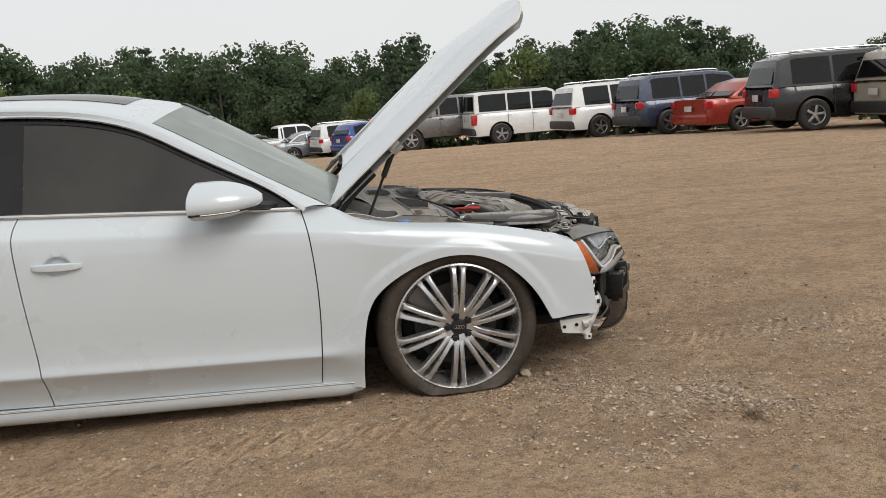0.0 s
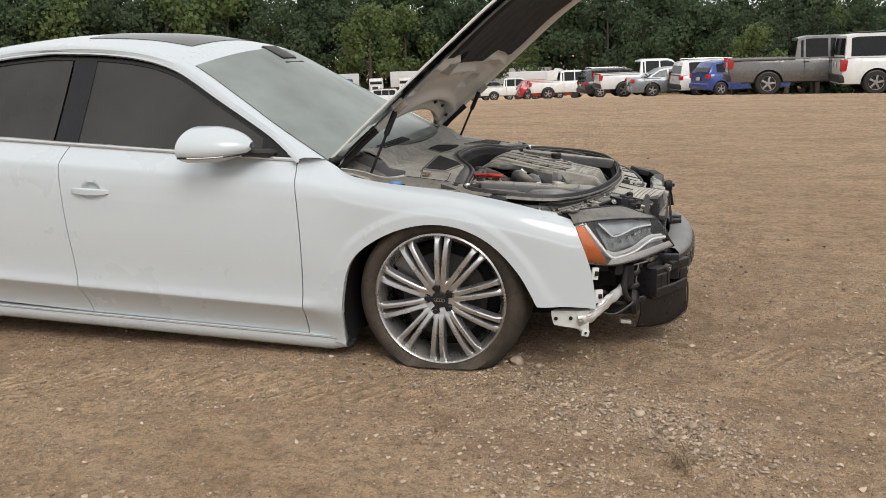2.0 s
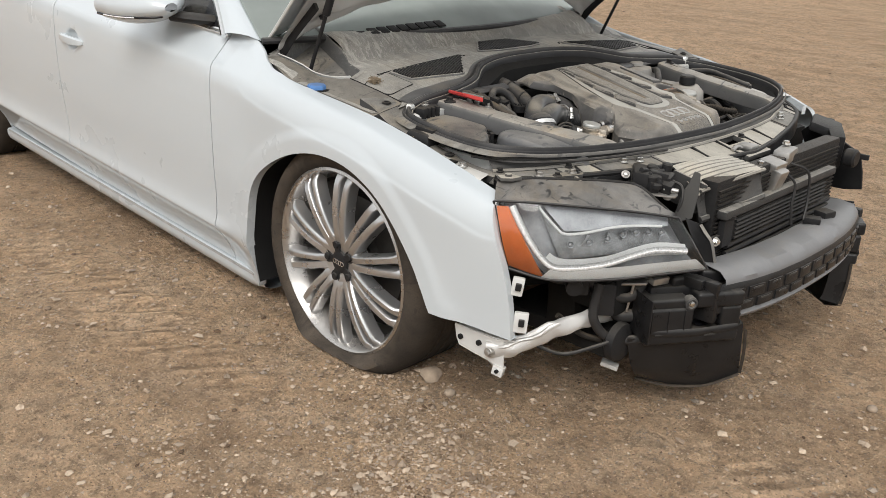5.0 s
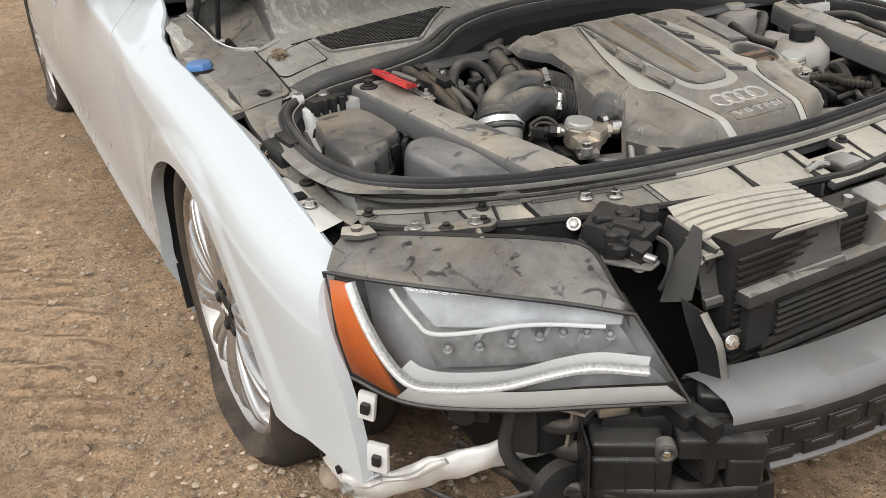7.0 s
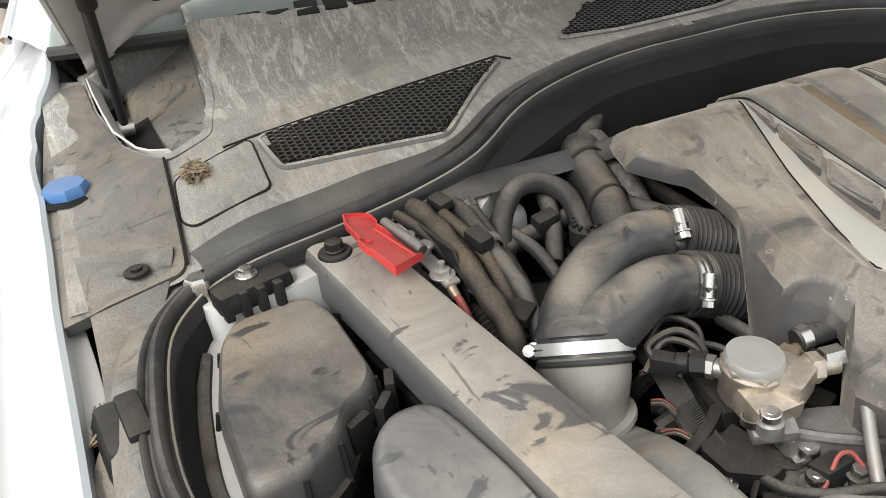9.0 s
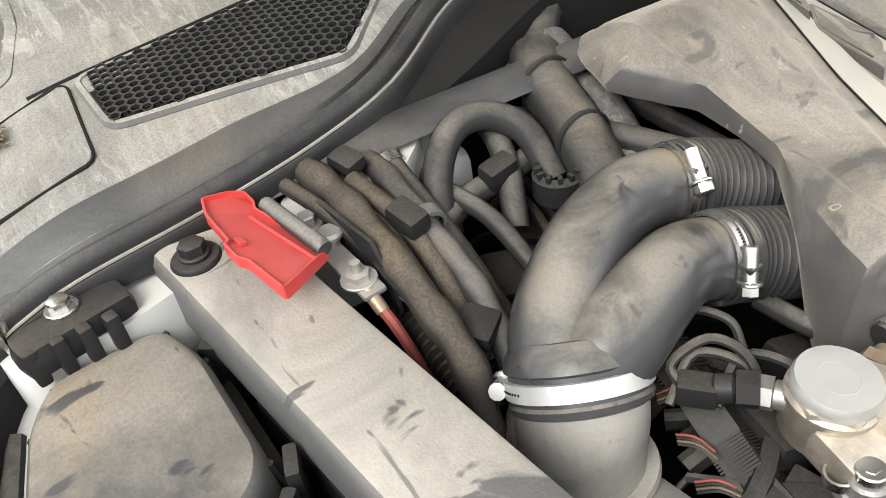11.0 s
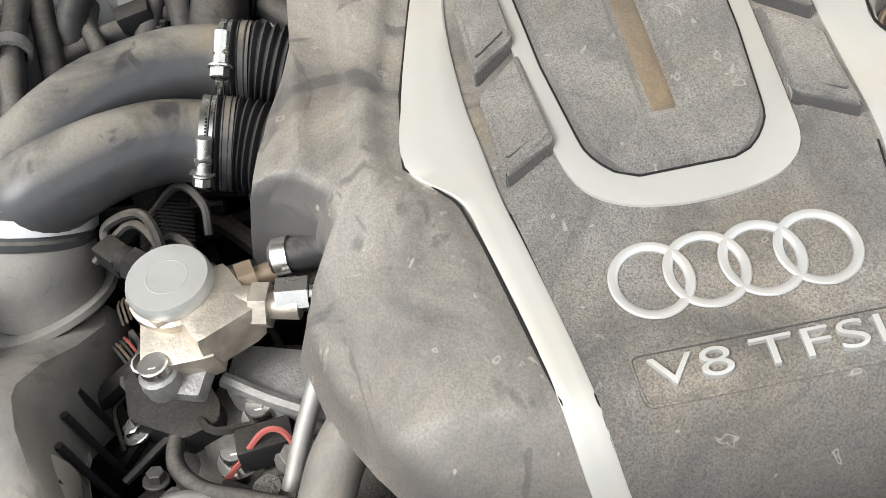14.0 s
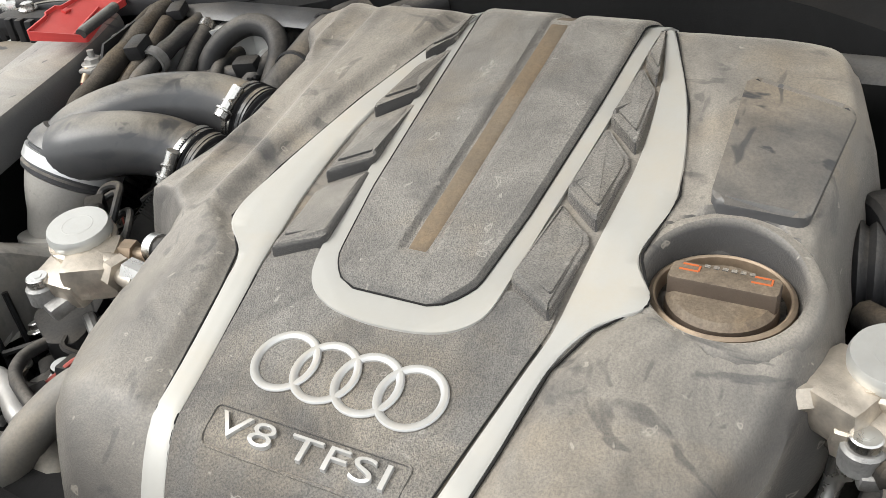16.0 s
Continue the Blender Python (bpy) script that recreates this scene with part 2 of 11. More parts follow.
M = {
    "paint": surf("white_car_paint", (0.535, 0.572, 0.592), 0.30, var=0.012, vscale=2.0, bump=0.0, coat=0.7),
    "paint_in": surf("white_inner_paint", (0.66, 0.66, 0.64), 0.4, var=0.05, bump=0.04, dust=0.35, dscale=7),
    "hood_in": surf("hood_inner_panel", (0.53, 0.53, 0.515), 0.34, var=0.06, bump=0.03, dust=0.30, dscale=4, dustcol=(0.40, 0.37, 0.32), coat=0.3),
    "mat": surf("hood_insulation", (0.016, 0.016, 0.017), 0.95, var=0.3, vscale=20, bump=0.5, bscale=160),
    "chrome": surf("chrome_trim", (0.75, 0.75, 0.74), 0.12, 1.0, var=0.03, bump=0.0),
    "rim": surf("machined_alloy", (0.53, 0.53, 0.53), 0.30, 0.85, var=0.06, vscale=9, bump=0.0, dust=0.02, dscale=12),
    "rim_dark": surf("painted_rim_grey", (0.17, 0.16, 0.15), 0.42, 0.6, var=0.2, vscale=14, bump=0.05, dust=0.2),
    "rim_lip": surf("dulled_rim_lip", (0.50, 0.48, 0.455), 0.26, 0.9, var=0.10, vscale=10, bump=0.0, dust=0.06),
    "alu_rail": surf("crumpled_bare_aluminium", (0.62, 0.61, 0.59), 0.42, 0.55, var=0.10, vscale=14, bump=0.25, bscale=40, dust=0.22, dscale=10),
    "band": surf("bright_clamp_band", (0.66, 0.655, 0.64), 0.32, 0.55, var=0.10, vscale=40, bump=0.05, dust=0.15),
    "steel": surf("worn_steel", (0.46, 0.45, 0.43), 0.36, 0.9, var=0.18, vscale=30, bump=0.1, dust=0.25),
    "zinc": surf("plated_clamp", (0.66, 0.65, 0.62), 0.25, 1.0, var=0.12, vscale=40, bump=0.05, dust=0.12),
    "alu": surf("cast_aluminium", (0.30, 0.295, 0.285), 0.42, 0.6, var=0.35, vscale=60, bump=0.35, bscale=300, dust=0.35, dustcol=(0.33, 0.30, 0.26), gritty=0.5),
    "casting": surf("oily_cast_metal", (0.12, 0.115, 0.105), 0.42, 0.4, var=0.35, vscale=40, bump=0.3, bscale=200, dust=0.55, dscale=22, dustcol=(0.30, 0.275, 0.235), gritty=0.4, bare=0.2),
    "hose_dusty": surf("dust_coated_hose", (0.095, 0.093, 0.090), 0.55, var=0.15, vscale=14, bump=0.12, bscale=200, dust=0.80, dscale=10, dustcol=(0.37, 0.345, 0.305), gritty=0.2, steep=(-0.6, 0.9), bare=0.5),
    "pipe": surf("dulled_pipe_metal", (0.42, 0.41, 0.39), 0.40, 0.65, var=0.2, vscale=30, bump=0.1, dust=0.55, dscale=16, dustcol=(0.40, 0.37, 0.33), steep=(-0.2, 0.9), bare=0.3),
    "brass": surf("rusty_plating", (0.36, 0.27, 0.185), 0.42, 0.6, var=0.35, vscale=60, bump=0.1, dust=0.25),
    "pump": surf("pump_nickel", (0.56, 0.50, 0.42), 0.34, 0.75, var=0.28, vscale=70, bump=0.2, bscale=160, dust=0.3),
    "pump_top": surf("pump_cap_plate", (0.60, 0.60, 0.57), 0.42, 0.6, var=0.06, vscale=40, bump=0.03, dust=0.25),
    "tyre": surf("dusty_tyre_rubber", (0.020, 0.0185, 0.017), 0.8, var=0.25, vscale=12, bump=0.35, bscale=160, dust=0.62, dscale=9, dustcol=(0.165, 0.130, 0.098), spots=0.4, gritty=0.4, steep=(-0.9, 0.6), spec=0.2),
    "rubber": surf("black_rubber_seal", (0.024, 0.024, 0.026), 0.44, var=0.25, vscale=12, bump=0.08, dust=0.36, dscale=12, dustcol=(0.27, 0.255, 0.23), gritty=0.4, bare=0.2, spec=0.28),
    "plastic": surf("dusty_black_plastic", (0.030, 0.030, 0.031), 0.55, var=0.2, vscale=10, bump=0.35, bscale=260, dust=0.72, dscale=9, dustcol=(0.40, 0.375, 0.33), spots=0.6),
    "plastic_clean": surf("black_plastic", (0.018, 0.018, 0.019), 0.42, var=0.25, vscale=12, bump=0.12, dust=0.26, dscale=12, dustcol=(0.22, 0.20, 0.17), gritty=0.4, steep=(0.3, 0.95), spec=0.18),
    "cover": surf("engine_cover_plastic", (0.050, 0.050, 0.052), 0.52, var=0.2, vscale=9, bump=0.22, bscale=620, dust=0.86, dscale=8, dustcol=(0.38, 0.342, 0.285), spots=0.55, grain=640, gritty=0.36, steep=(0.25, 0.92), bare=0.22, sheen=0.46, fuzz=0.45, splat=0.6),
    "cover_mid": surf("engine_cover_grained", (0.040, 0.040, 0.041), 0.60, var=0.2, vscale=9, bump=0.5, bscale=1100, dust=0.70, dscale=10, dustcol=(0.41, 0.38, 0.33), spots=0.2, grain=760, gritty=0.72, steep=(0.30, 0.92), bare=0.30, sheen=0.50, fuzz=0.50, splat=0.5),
    "emblem": surf("dusty_emblem_metal", (0.52, 0.515, 0.50), 0.30, 0.4, var=0.08, vscale=20, bump=0.0, dust=0.72, dscale=14, dustcol=(0.40, 0.37, 0.315), steep=(0.80, 1.0), bare=0.5, gritty=0.15),
    "silver": surf("silver_trim_paint", (0.50, 0.495, 0.47), 0.34, 0.25, var=0.06, vscale=10, bump=0.02, dust=0.55, dscale=11, dustcol=(0.47, 0.435, 0.36), gritty=0.15),
    "brace": surf("dusty_brace_bar", (0.085, 0.086, 0.088), 0.55, var=0.12, vscale=10, bump=0.3, bscale=420, dust=0.95, dscale=7, dustcol=(0.43, 0.395, 0.34), spots=0.85, grain=620, gritty=0.14, bare=0.45, sandy=0.6, sheen=0.50),
    "box": surf("dusty_grey_box", (0.055, 0.056, 0.059), 0.42, var=0.12, vscale=8, bump=0.15, bscale=260, dust=0.66, dscale=5, dustcol=(0.40, 0.355, 0.29), spots=0.9, bare=0.05, sheen=0.46, fuzz=0.12),
    "duct": surf("intake_duct_rubber", (0.040, 0.041, 0.044), 0.30, var=0.15, vscale=12, bump=0.05, dust=0.72, dscale=13, dustcol=(0.40, 0.36, 0.295), spots=0.8, gritty=0.2, steep=(0.62, 1.0), bare=0.08),
    "hose": surf("hose_rubber", (0.028, 0.028, 0.029), 0.46, var=0.2, vscale=18, bump=0.1, dust=0.56, dscale=16, dustcol=(0.32, 0.29, 0.25), steep=(0.40, 1.0), bare=0.15, spec=0.18),
    "loom": surf("wire_loom_tape", (0.026, 0.024, 0.022), 0.75, var=0.3, vscale=30, bump=0.4, bscale=180, dust=0.46, dscale=16, dustcol=(0.30, 0.25, 0.19), gritty=0.45, steep=(0.3, 1.0), spec=0.18),
    "weave": surf("woven_heat_sleeve", (0.20, 0.20, 0.20), 0.5, 0.4, var=0.6, vscale=160, bump=0.6, bscale=200, dust=0.2),
    # near-black for black plastic parts, and for deep shade painted as solid pieces
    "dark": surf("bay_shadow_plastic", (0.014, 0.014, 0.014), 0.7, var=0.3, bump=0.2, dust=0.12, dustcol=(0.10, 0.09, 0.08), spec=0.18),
    "red": surf("red_plastic_cap", (0.60, 0.055, 0.05), 0.42, var=0.10, vscale=16, bump=0.06, dust=0.25, dustcol=(0.58, 0.26, 0.22)),
    "redwire": surf("faded_red_wire", (0.42, 0.11, 0.09), 0.5, var=0.2, bump=0.05),
    "blue": surf("blue_filler_cap", (0.085, 0.22, 0.50), 0.4, var=0.1, bump=0.04, dust=0.22),
    "amber": surf("amber_reflector", (0.70, 0.17, 0.03), 0.18, var=0.10, vscale=40, bump=0.1, bscale=240, coat=0.6),
    "lampglass": glass("headlamp_lens", (0.96, 0.97, 0.97), 0.015, 0.022),
    "lampin": surf("headlamp_bezel", (0.66, 0.67, 0.69), 0.2, 0.15, var=0.08, bump=0.02),
    "lampdark": surf("headlamp_dark_bezel", (0.30, 0.305, 0.31), 0.18, 0.15, var=0.4, vscale=22, bump=0.03),
    "reflector": surf("headlamp_reflector", (0.80, 0.80, 0.80), 0.08, 1.0, var=0.02, bump=0.0),
    "drl": surf("light_guide_strip", (0.82, 0.82, 0.81), 0.22, 0.0, var=0.30, vscale=190, bump=0.4, bscale=420),
    # film strength here paints the reflections that lighten side glass and windshield
    "privacy": glass("tinted_side_glass", (0.05, 0.052, 0.055), 0.03, 0.11),
    "windshield": glass("windshield_glass", (0.55, 0.62, 0.59), 0.02, 0.62),
    "interior": surf("dark_interior", (0.045, 0.044, 0.042), 0.8, var=0.2, bump=0.1),
    "coolfin": surf("radiator_fins", (0.032, 0.032, 0.033), 0.5, 0.6, var=0.2, vscale=40, bump=0.4, bscale=300, dust=0.2, spec=0.18),
    "beam": surf("grey_beam_foam", (0.20, 0.20, 0.205), 0.42, 0.35, var=0.12, vscale=5, bump=0.1, dust=0.35, dustcol=(0.33, 0.32, 0.30)),
    "foam": surf("black_bumper_foam", (0.020, 0.020, 0.021), 0.5, var=0.3, vscale=14, bump=0.3, dust=0.3, dustcol=(0.22, 0.205, 0.18), spec=0.18),
    "cowl": surf("dusty_cowl_plastic", (0.10, 0.10, 0.099), 0.62, var=0.15, vscale=8, bump=0.4, bscale=300, dust=0.88, dscale=6, dustcol=(0.45, 0.428, 0.38), spots=0.3, gritty=0.45, bare=0.45, sandy=0.35, sheen=0.52, fuzz=0.10, streak=0.6),
    "ramp": surf("smooth_cowl_edge", (0.040, 0.041, 0.044), 0.36, var=0.12, vscale=8, bump=0.08, bscale=300, dust=0.30, dscale=7, dustcol=(0.36, 0.345, 0.32), gritty=0.3, bare=0.25, spec=0.35),
    "carrier": surf("dusty_front_carrier", (0.060, 0.060, 0.060), 0.55, var=0.15, vscale=8, bump=0.2, bscale=240, dust=1.0, dscale=5, dustcol=(0.50, 0.465, 0.395), spots=0.2, gritty=0.2, bare=0.55, sandy=0.4, sheen=0.50),
    "apron": surf("dusty_apron", (0.040, 0.040, 0.040), 0.55, var=0.15, vscale=8, bump=0.15, bscale=240, dust=0.60, dscale=5, dustcol=(0.40, 0.365, 0.31), spots=0.5, gritty=0.25, bare=0.20, sandy=0.4, sheen=0.5),
    "duct_grey": surf("dusty_grey_duct", (0.075, 0.075, 0.077), 0.45, var=0.10, vscale=7, bump=0.08, bscale=300, dust=0.88, dscale=6, dustcol=(0.44, 0.415, 0.37), spots=0.3, gritty=0.12, steep=(-0.90, 0.65), bare=0.45, sandy=0.4, sheen=0.5),
    "box_grey": surf("rain_marked_grey_box", (0.105, 0.107, 0.112), 0.36, var=0.10, vscale=6, bump=0.05, bscale=260, dust=0.62, dscale=5, dustcol=(0.41, 0.39, 0.35), spots=0.8, bare=0.12, gritty=0.1, sheen=0.42),
    "lid": surf("scuffed_lamp_top", (0.034, 0.034, 0.035), 0.32, var=0.2, vscale=10, bump=0.08, dust=0.62, dscale=9, dustcol=(0.33, 0.31, 0.28), spots=0.85, gritty=0.25, bare=0.35),
    "groove": surf("dusty_brown_groove", (0.085, 0.075, 0.060), 0.85, var=0.3, vscale=18, bump=0.3, bscale=260, dust=0.65, dscale=9, dustcol=(0.30, 0.225, 0.145)),
    "cap": surf("brown_oil_cap", (0.085, 0.062, 0.045), 0.6, var=0.2, vscale=20, bump=0.3, bscale=400, dust=0.85, dscale=20, dustcol=(0.33, 0.265, 0.185), gritty=0.5, bare=0.3),
    "lampmid": surf("headlamp_grey_bezel", (0.50, 0.51, 0.53), 0.2, 0.2, var=0.25, vscale=18, bump=0.03),
    "shelf": surf("headlamp_silver_shelf", (0.90, 0.90, 0.89), 0.3, 0.0, var=0.04, bump=0.0),
    "tank": surf("dusty_grey_tank", (0.34, 0.33, 0.31), 0.5, var=0.15, vscale=12, bump=0.1, dust=0.5, dscale=9),
    "slab": surf("scratched_black_mount", (0.014, 0.014, 0.015), 0.30, var=0.3, vscale=14, bump=0.15, bscale=120, dust=0.26, dscale=14, dustcol=(0.24, 0.225, 0.20), spots=0.5, bare=0.15, spec=0.3),
    "gloss_black": surf("gloss_black_trim", (0.006, 0.006, 0.007), 0.25, var=0.1, bump=0.0, spec=0.4),
    "disc": surf("dull_brake_disc", (0.050, 0.046, 0.042), 0.55, 0.3, var=0.3, vscale=30, bump=0.1),
    "straw": surf("dry_leaf_litter", (0.30, 0.235, 0.16), 0.9, var=0.5, vscale=60, bump=0.4),
    "orange": surf("orange_cap_mark", (0.62, 0.16, 0.05), 0.6, var=0.1, bump=0.0),
}

# ---- mesh tools ----
V = Vector


def part(name, bm, material, parent=None, label="", smooth=38, kind="", out=None):
    """Links a bmesh as one mesh object under a thing or a part; out is a point that lies behind every face."""
    if out is not None:
        bm.normal_update()
        bmesh.ops.reverse_faces(bm, faces=[f for f in bm.faces if f.normal.dot(f.calc_center_median() - V(out)) < 0])
    me = bpy.data.meshes.new(name)
    bm.to_mesh(me)
    bm.free()
    me.materials.append(M[material] if isinstance(material, str) else material)
    if smooth:
        me.shade_smooth()
        me.set_sharp_from_angle(angle=radians(smooth))
    ob = new(name, me)
    if parent:
        ob.parent = parent
    tagged(ob, label, kind=kind)
    return ob


def thing(name, label, category, group="", at=(0, 0, 0), kind=""):
    ob = new(name)
    ob.empty_display_size = 0.1
    ob.location = at
    return tagged(ob, label, category, group, kind)


def lerp(a, b, t):
    return a + (b - a) * t


def smooth01(x, a, b):
    t = min(1.0, max(0.0, (x - a) / (b - a)))
    return t * t * (3 - 2 * t)


def table(pts):
    """A function through (x, y) pairs, straight between them."""
    xs, ys = [p[0] for p in pts], [p[1] for p in pts]
    return lambda x: float(np.interp(x, xs, ys))


def spline(pts, n):
    """n + 1 points of a smooth curve through pts."""
    pts = [V(p) for p in pts]
    if len(pts) == 2:
        return [pts[0].lerp(pts[1], i / n) for i in range(n + 1)]
    ext = [pts[0] * 2 - pts[1]] + pts + [pts[-1] * 2 - pts[-2]]
    out, segs = [], len(pts) - 1
    for i in range(n + 1):
        u = i / n * segs
        k = min(int(u), segs - 1)
        t = u - k
        p0, p1, p2, p3 = ext[k:k + 4]
        out.append(0.5 * ((2 * p1) + (p2 - p0) * t + (2 * p0 - 5 * p1 + 4 * p2 - p3) * t * t + (3 * p1 - p0 - 3 * p2 + p3) * t ** 3))
    return out


def closed_spline(pts, n):
    pts = [V(p) for p in pts]
    m, out = len(pts), []
    for i in range(n):
        u = i / n * m
        k = int(u) % m
        t = u - int(u)
        p0, p1, p2, p3 = (pts[(k + j - 1) % m] for j in range(4))
        out.append(0.5 * ((2 * p1) + (p2 - p0) * t + (2 * p0 - 5 * p1 + 4 * p2 - p3) * t * t + (3 * p1 - p0 - 3 * p2 + p3) * t ** 3))
    return out


def grid(f, nu, nv, closed_u=False, closed_v=False, bm=None):
    """A sheet of quads from f(u, v), u and v from 0 to 1."""
    bm = bm or bmesh.new()
    cu, cv = nu + (0 if closed_u else 1), nv + (0 if closed_v else 1)
    vs = [[bm.verts.new(f(i / nu, j / nv)) for j in range(cv)] for i in range(cu)]
    for i in range(nu):
        for j in range(nv):
            a, b = (i + 1) % cu, (j + 1) % cv
            try:
                bm.faces.new((vs[i][j], vs[a][j], vs[a][b], vs[i][b]))
            except ValueError:
                pass
    return bm


def rows_mesh(rows, bm=None, close=False):
    """A sheet over rows of points of equal length."""
    bm = bm or bmesh.new()
    vs = [[bm.verts.new(p) for p in r] for r in rows]
    n = len(rows[0])
    for i in range(len(rows) - 1):
        for j in range(n if close else n - 1):
            b = (j + 1) % n
            bm.faces.new((vs[i][j], vs[i + 1][j], vs[i + 1][b], vs[i][b]))
    return bm


def thick(bm, t):
    bmesh.ops.recalc_face_normals(bm, faces=bm.faces)
    bmesh.ops.solidify(bm, geom=list(bm.faces) + list(bm.edges) + list(bm.verts), thickness=t)
    return bm


def join(*bms):
    out = bmesh.new()
    for b in bms:
        off = {}
        for v in b.verts:
            off[v] = out.verts.new(v.co)
        for f in b.faces:
            try:
                out.faces.new([off[v] for v in f.verts])
            except ValueError:
                pass
        b.free()
    return out


def moved(bm, m):
    bmesh.ops.transform(bm, matrix=m, verts=bm.verts)
    return bm


def box(c, s, bevel=0.0, rot=(0, 0, 0), seg=2, taper=0.0):
    """A bevelled box: centre, full size, turn in degrees; taper narrows its top."""
    bm = bmesh.new()
    bmesh.ops.create_cube(bm, size=1)
    for v in bm.verts:
        k = 1 - taper * (v.co.z + 0.5)
        v.co = V((v.co.x * s[0] * k, v.co.y * s[1] * k, v.co.z * s[2]))
    if bevel:
        bmesh.ops.bevel(bm, geom=list(bm.edges), offset=min(bevel, min(s) * 0.45), segments=seg, profile=0.6, affect="EDGES")
    return moved(bm, pose(*c, *rot))


def frame_axes(d):
    d = V(d).normalized()
    a = V((0, 0, 1)) if abs(d.z) < 0.9 else V((1, 0, 0))
    s = d.cross(a).normalized()
    return d, s, s.cross(d).normalized()


def tube(pts, r, seg=10, n=0, caps=True, squash=None, closed=False):
    """A round tube along pts; r is a radius or a function of 0..1; squash (a, b) scales the section's two axes."""
    if n:
        pts = closed_spline(pts, n) if closed else spline(pts, n)
    else:
        pts = [V(p) for p in pts]
    m, bm, rings, prev = len(pts), bmesh.new(), [], None
    for i, p in enumerate(pts):
        if closed:
            d = pts[(i + 1) % m] - pts[i - 1]
        else:
            d = pts[min(i + 1, m - 1)] - pts[max(i - 1, 0)]
        if prev is None:
            d, s, u = frame_axes(d)
        else:
            d = d.normalized()
            s = (prev - d * prev.dot(d)).normalized()
            u = s.cross(d).normalized()
        prev = s
        rad = r(i / max(1, m - 1)) if callable(r) else r
        qa, qb = squash or (1, 1)
        rings.append([bm.verts.new(p + (s * math.cos(2 * math.pi * k / seg) * qa + u * math.sin(2 * math.pi * k / seg) * qb) * rad) for k in range(seg)])
    for i in range(m if closed else m - 1):
        a, b = rings[i], rings[(i + 1) % m]
        for k in range(seg):
            bm.faces.new((a[k], a[(k + 1) % seg], b[(k + 1) % seg], b[k]))
    if caps and not closed:
        bm.faces.new(rings[0][::-1])
        bm.faces.new(rings[-1])
    return bm


def ribbed(pts, r, depth, ribs, seg=12, per=4):
    """A corrugated hose."""
    n = ribs * per
    return tube(pts, lambda t: r + depth * math.sin(2 * math.pi * ribs * t), seg, n)


def lathe(profile, seg=48, axis="Y", c=(0, 0, 0), closed=False):
    """Turns (radius, height) pairs round an axis through c."""
    rows = []
    for k in range(seg):
        a = 2 * math.pi * k / seg
        row = []
        for r, h in profile:
            x, y = r * math.cos(a), r * math.sin(a)
            p = {"Z": (x, y, h), "Y": (x, h, y), "X": (h, x, y)}[axis]
            row.append(V(p) + V(c))
        rows.append(row)
    rows.append(rows[0])
    bm = rows_mesh(rows)
    bmesh.ops.remove_doubles(bm, verts=bm.verts, dist=1e-6)
    return bm


def cyl(a, b, r, seg=16, r2=None, bevel=0.0):
    """A cylinder or cone from a to b, with turned edges."""
    r2 = r if r2 is None else r2
    a, b = V(a), V(b)
    d = (b - a).normalized()
    if not bevel:
        return tube([a, b], lambda t: lerp(r, r2, t), seg)
    L = (b - a).length
    e = min(bevel, L * 0.4)
    pts = [a, a + d * e, b - d * e, b]
    rr = [r - e, r, r2, r2 - e]
    return tube(pts, lambda t: rr[round(t * 3)], seg)


def prism(poly, f, depth, bevel=0.0):
    """A plate: poly is (x, y) pairs, f(x, y) its top height, depth its thickness."""
    bm = bmesh.new()
    top = [bm.verts.new((x, y, f(x, y))) for x, y in poly]
    bot = [bm.verts.new((x, y, f(x, y) - depth)) for x, y in poly]
    n = len(poly)
    cap = bm.faces.new(top)
    for i in range(n):
        bm.faces.new((top[i], bot[i], bot[(i + 1) % n], top[(i + 1) % n]))
    bm.faces.new(bot[::-1])
    if bevel:
        bmesh.ops.bevel(bm, geom=list(cap.edges), offset=bevel, segments=2, profile=0.6, affect="EDGES")
    bmesh.ops.triangulate(bm, faces=[q for q in bm.faces if len(q.verts) > 4])
    bmesh.ops.recalc_face_normals(bm, faces=bm.faces)
    return bm


def strip(left, right, f, depth, n=40, dz=0.0):
    """A band between two plan curves, laid on the height f, with sides."""
    a, b = spline([(x, y, 0) for x, y in left], n), spline([(x, y, 0) for x, y in right], n)
    rows = []
    for p, q in zip(a, b):
        d = (q - p)
        e = d * (0.0015 / max(d.length, 1e-4))
        rows.append([V((p.x, p.y, f(p.x, p.y) - depth)), V((p.x, p.y, f(p.x, p.y) + dz - 0.001))] +
                    [V((w.x, w.y, f(w.x, w.y) + dz)) for w in (p + e, p.lerp(q, 0.35), p.lerp(q, 0.65), q - e)] +
                    [V((q.x, q.y, f(q.x, q.y) + dz - 0.001)), V((q.x, q.y, f(q.x, q.y) - depth))])
    bm = rows_mesh(rows)
    bmesh.ops.holes_fill(bm, edges=[e for e in bm.edges if e.is_boundary])
    bmesh.ops.recalc_face_normals(bm, faces=bm.faces)
    return bm


def hexbolt(c, r, h, up=(0, 0, 1), seg=6, flange=1.5):
    """A bolt head on a washer flange."""
    c, up = V(c), V(up).normalized()
    return join(cyl(c, c + up * h * 0.3, r * flange, 14, bevel=h * 0.08), tube([c + up * h * 0.3, c + up * h * 0.92, c + up * h], lambda t: r if t < 0.9 else r * 0.85, seg))


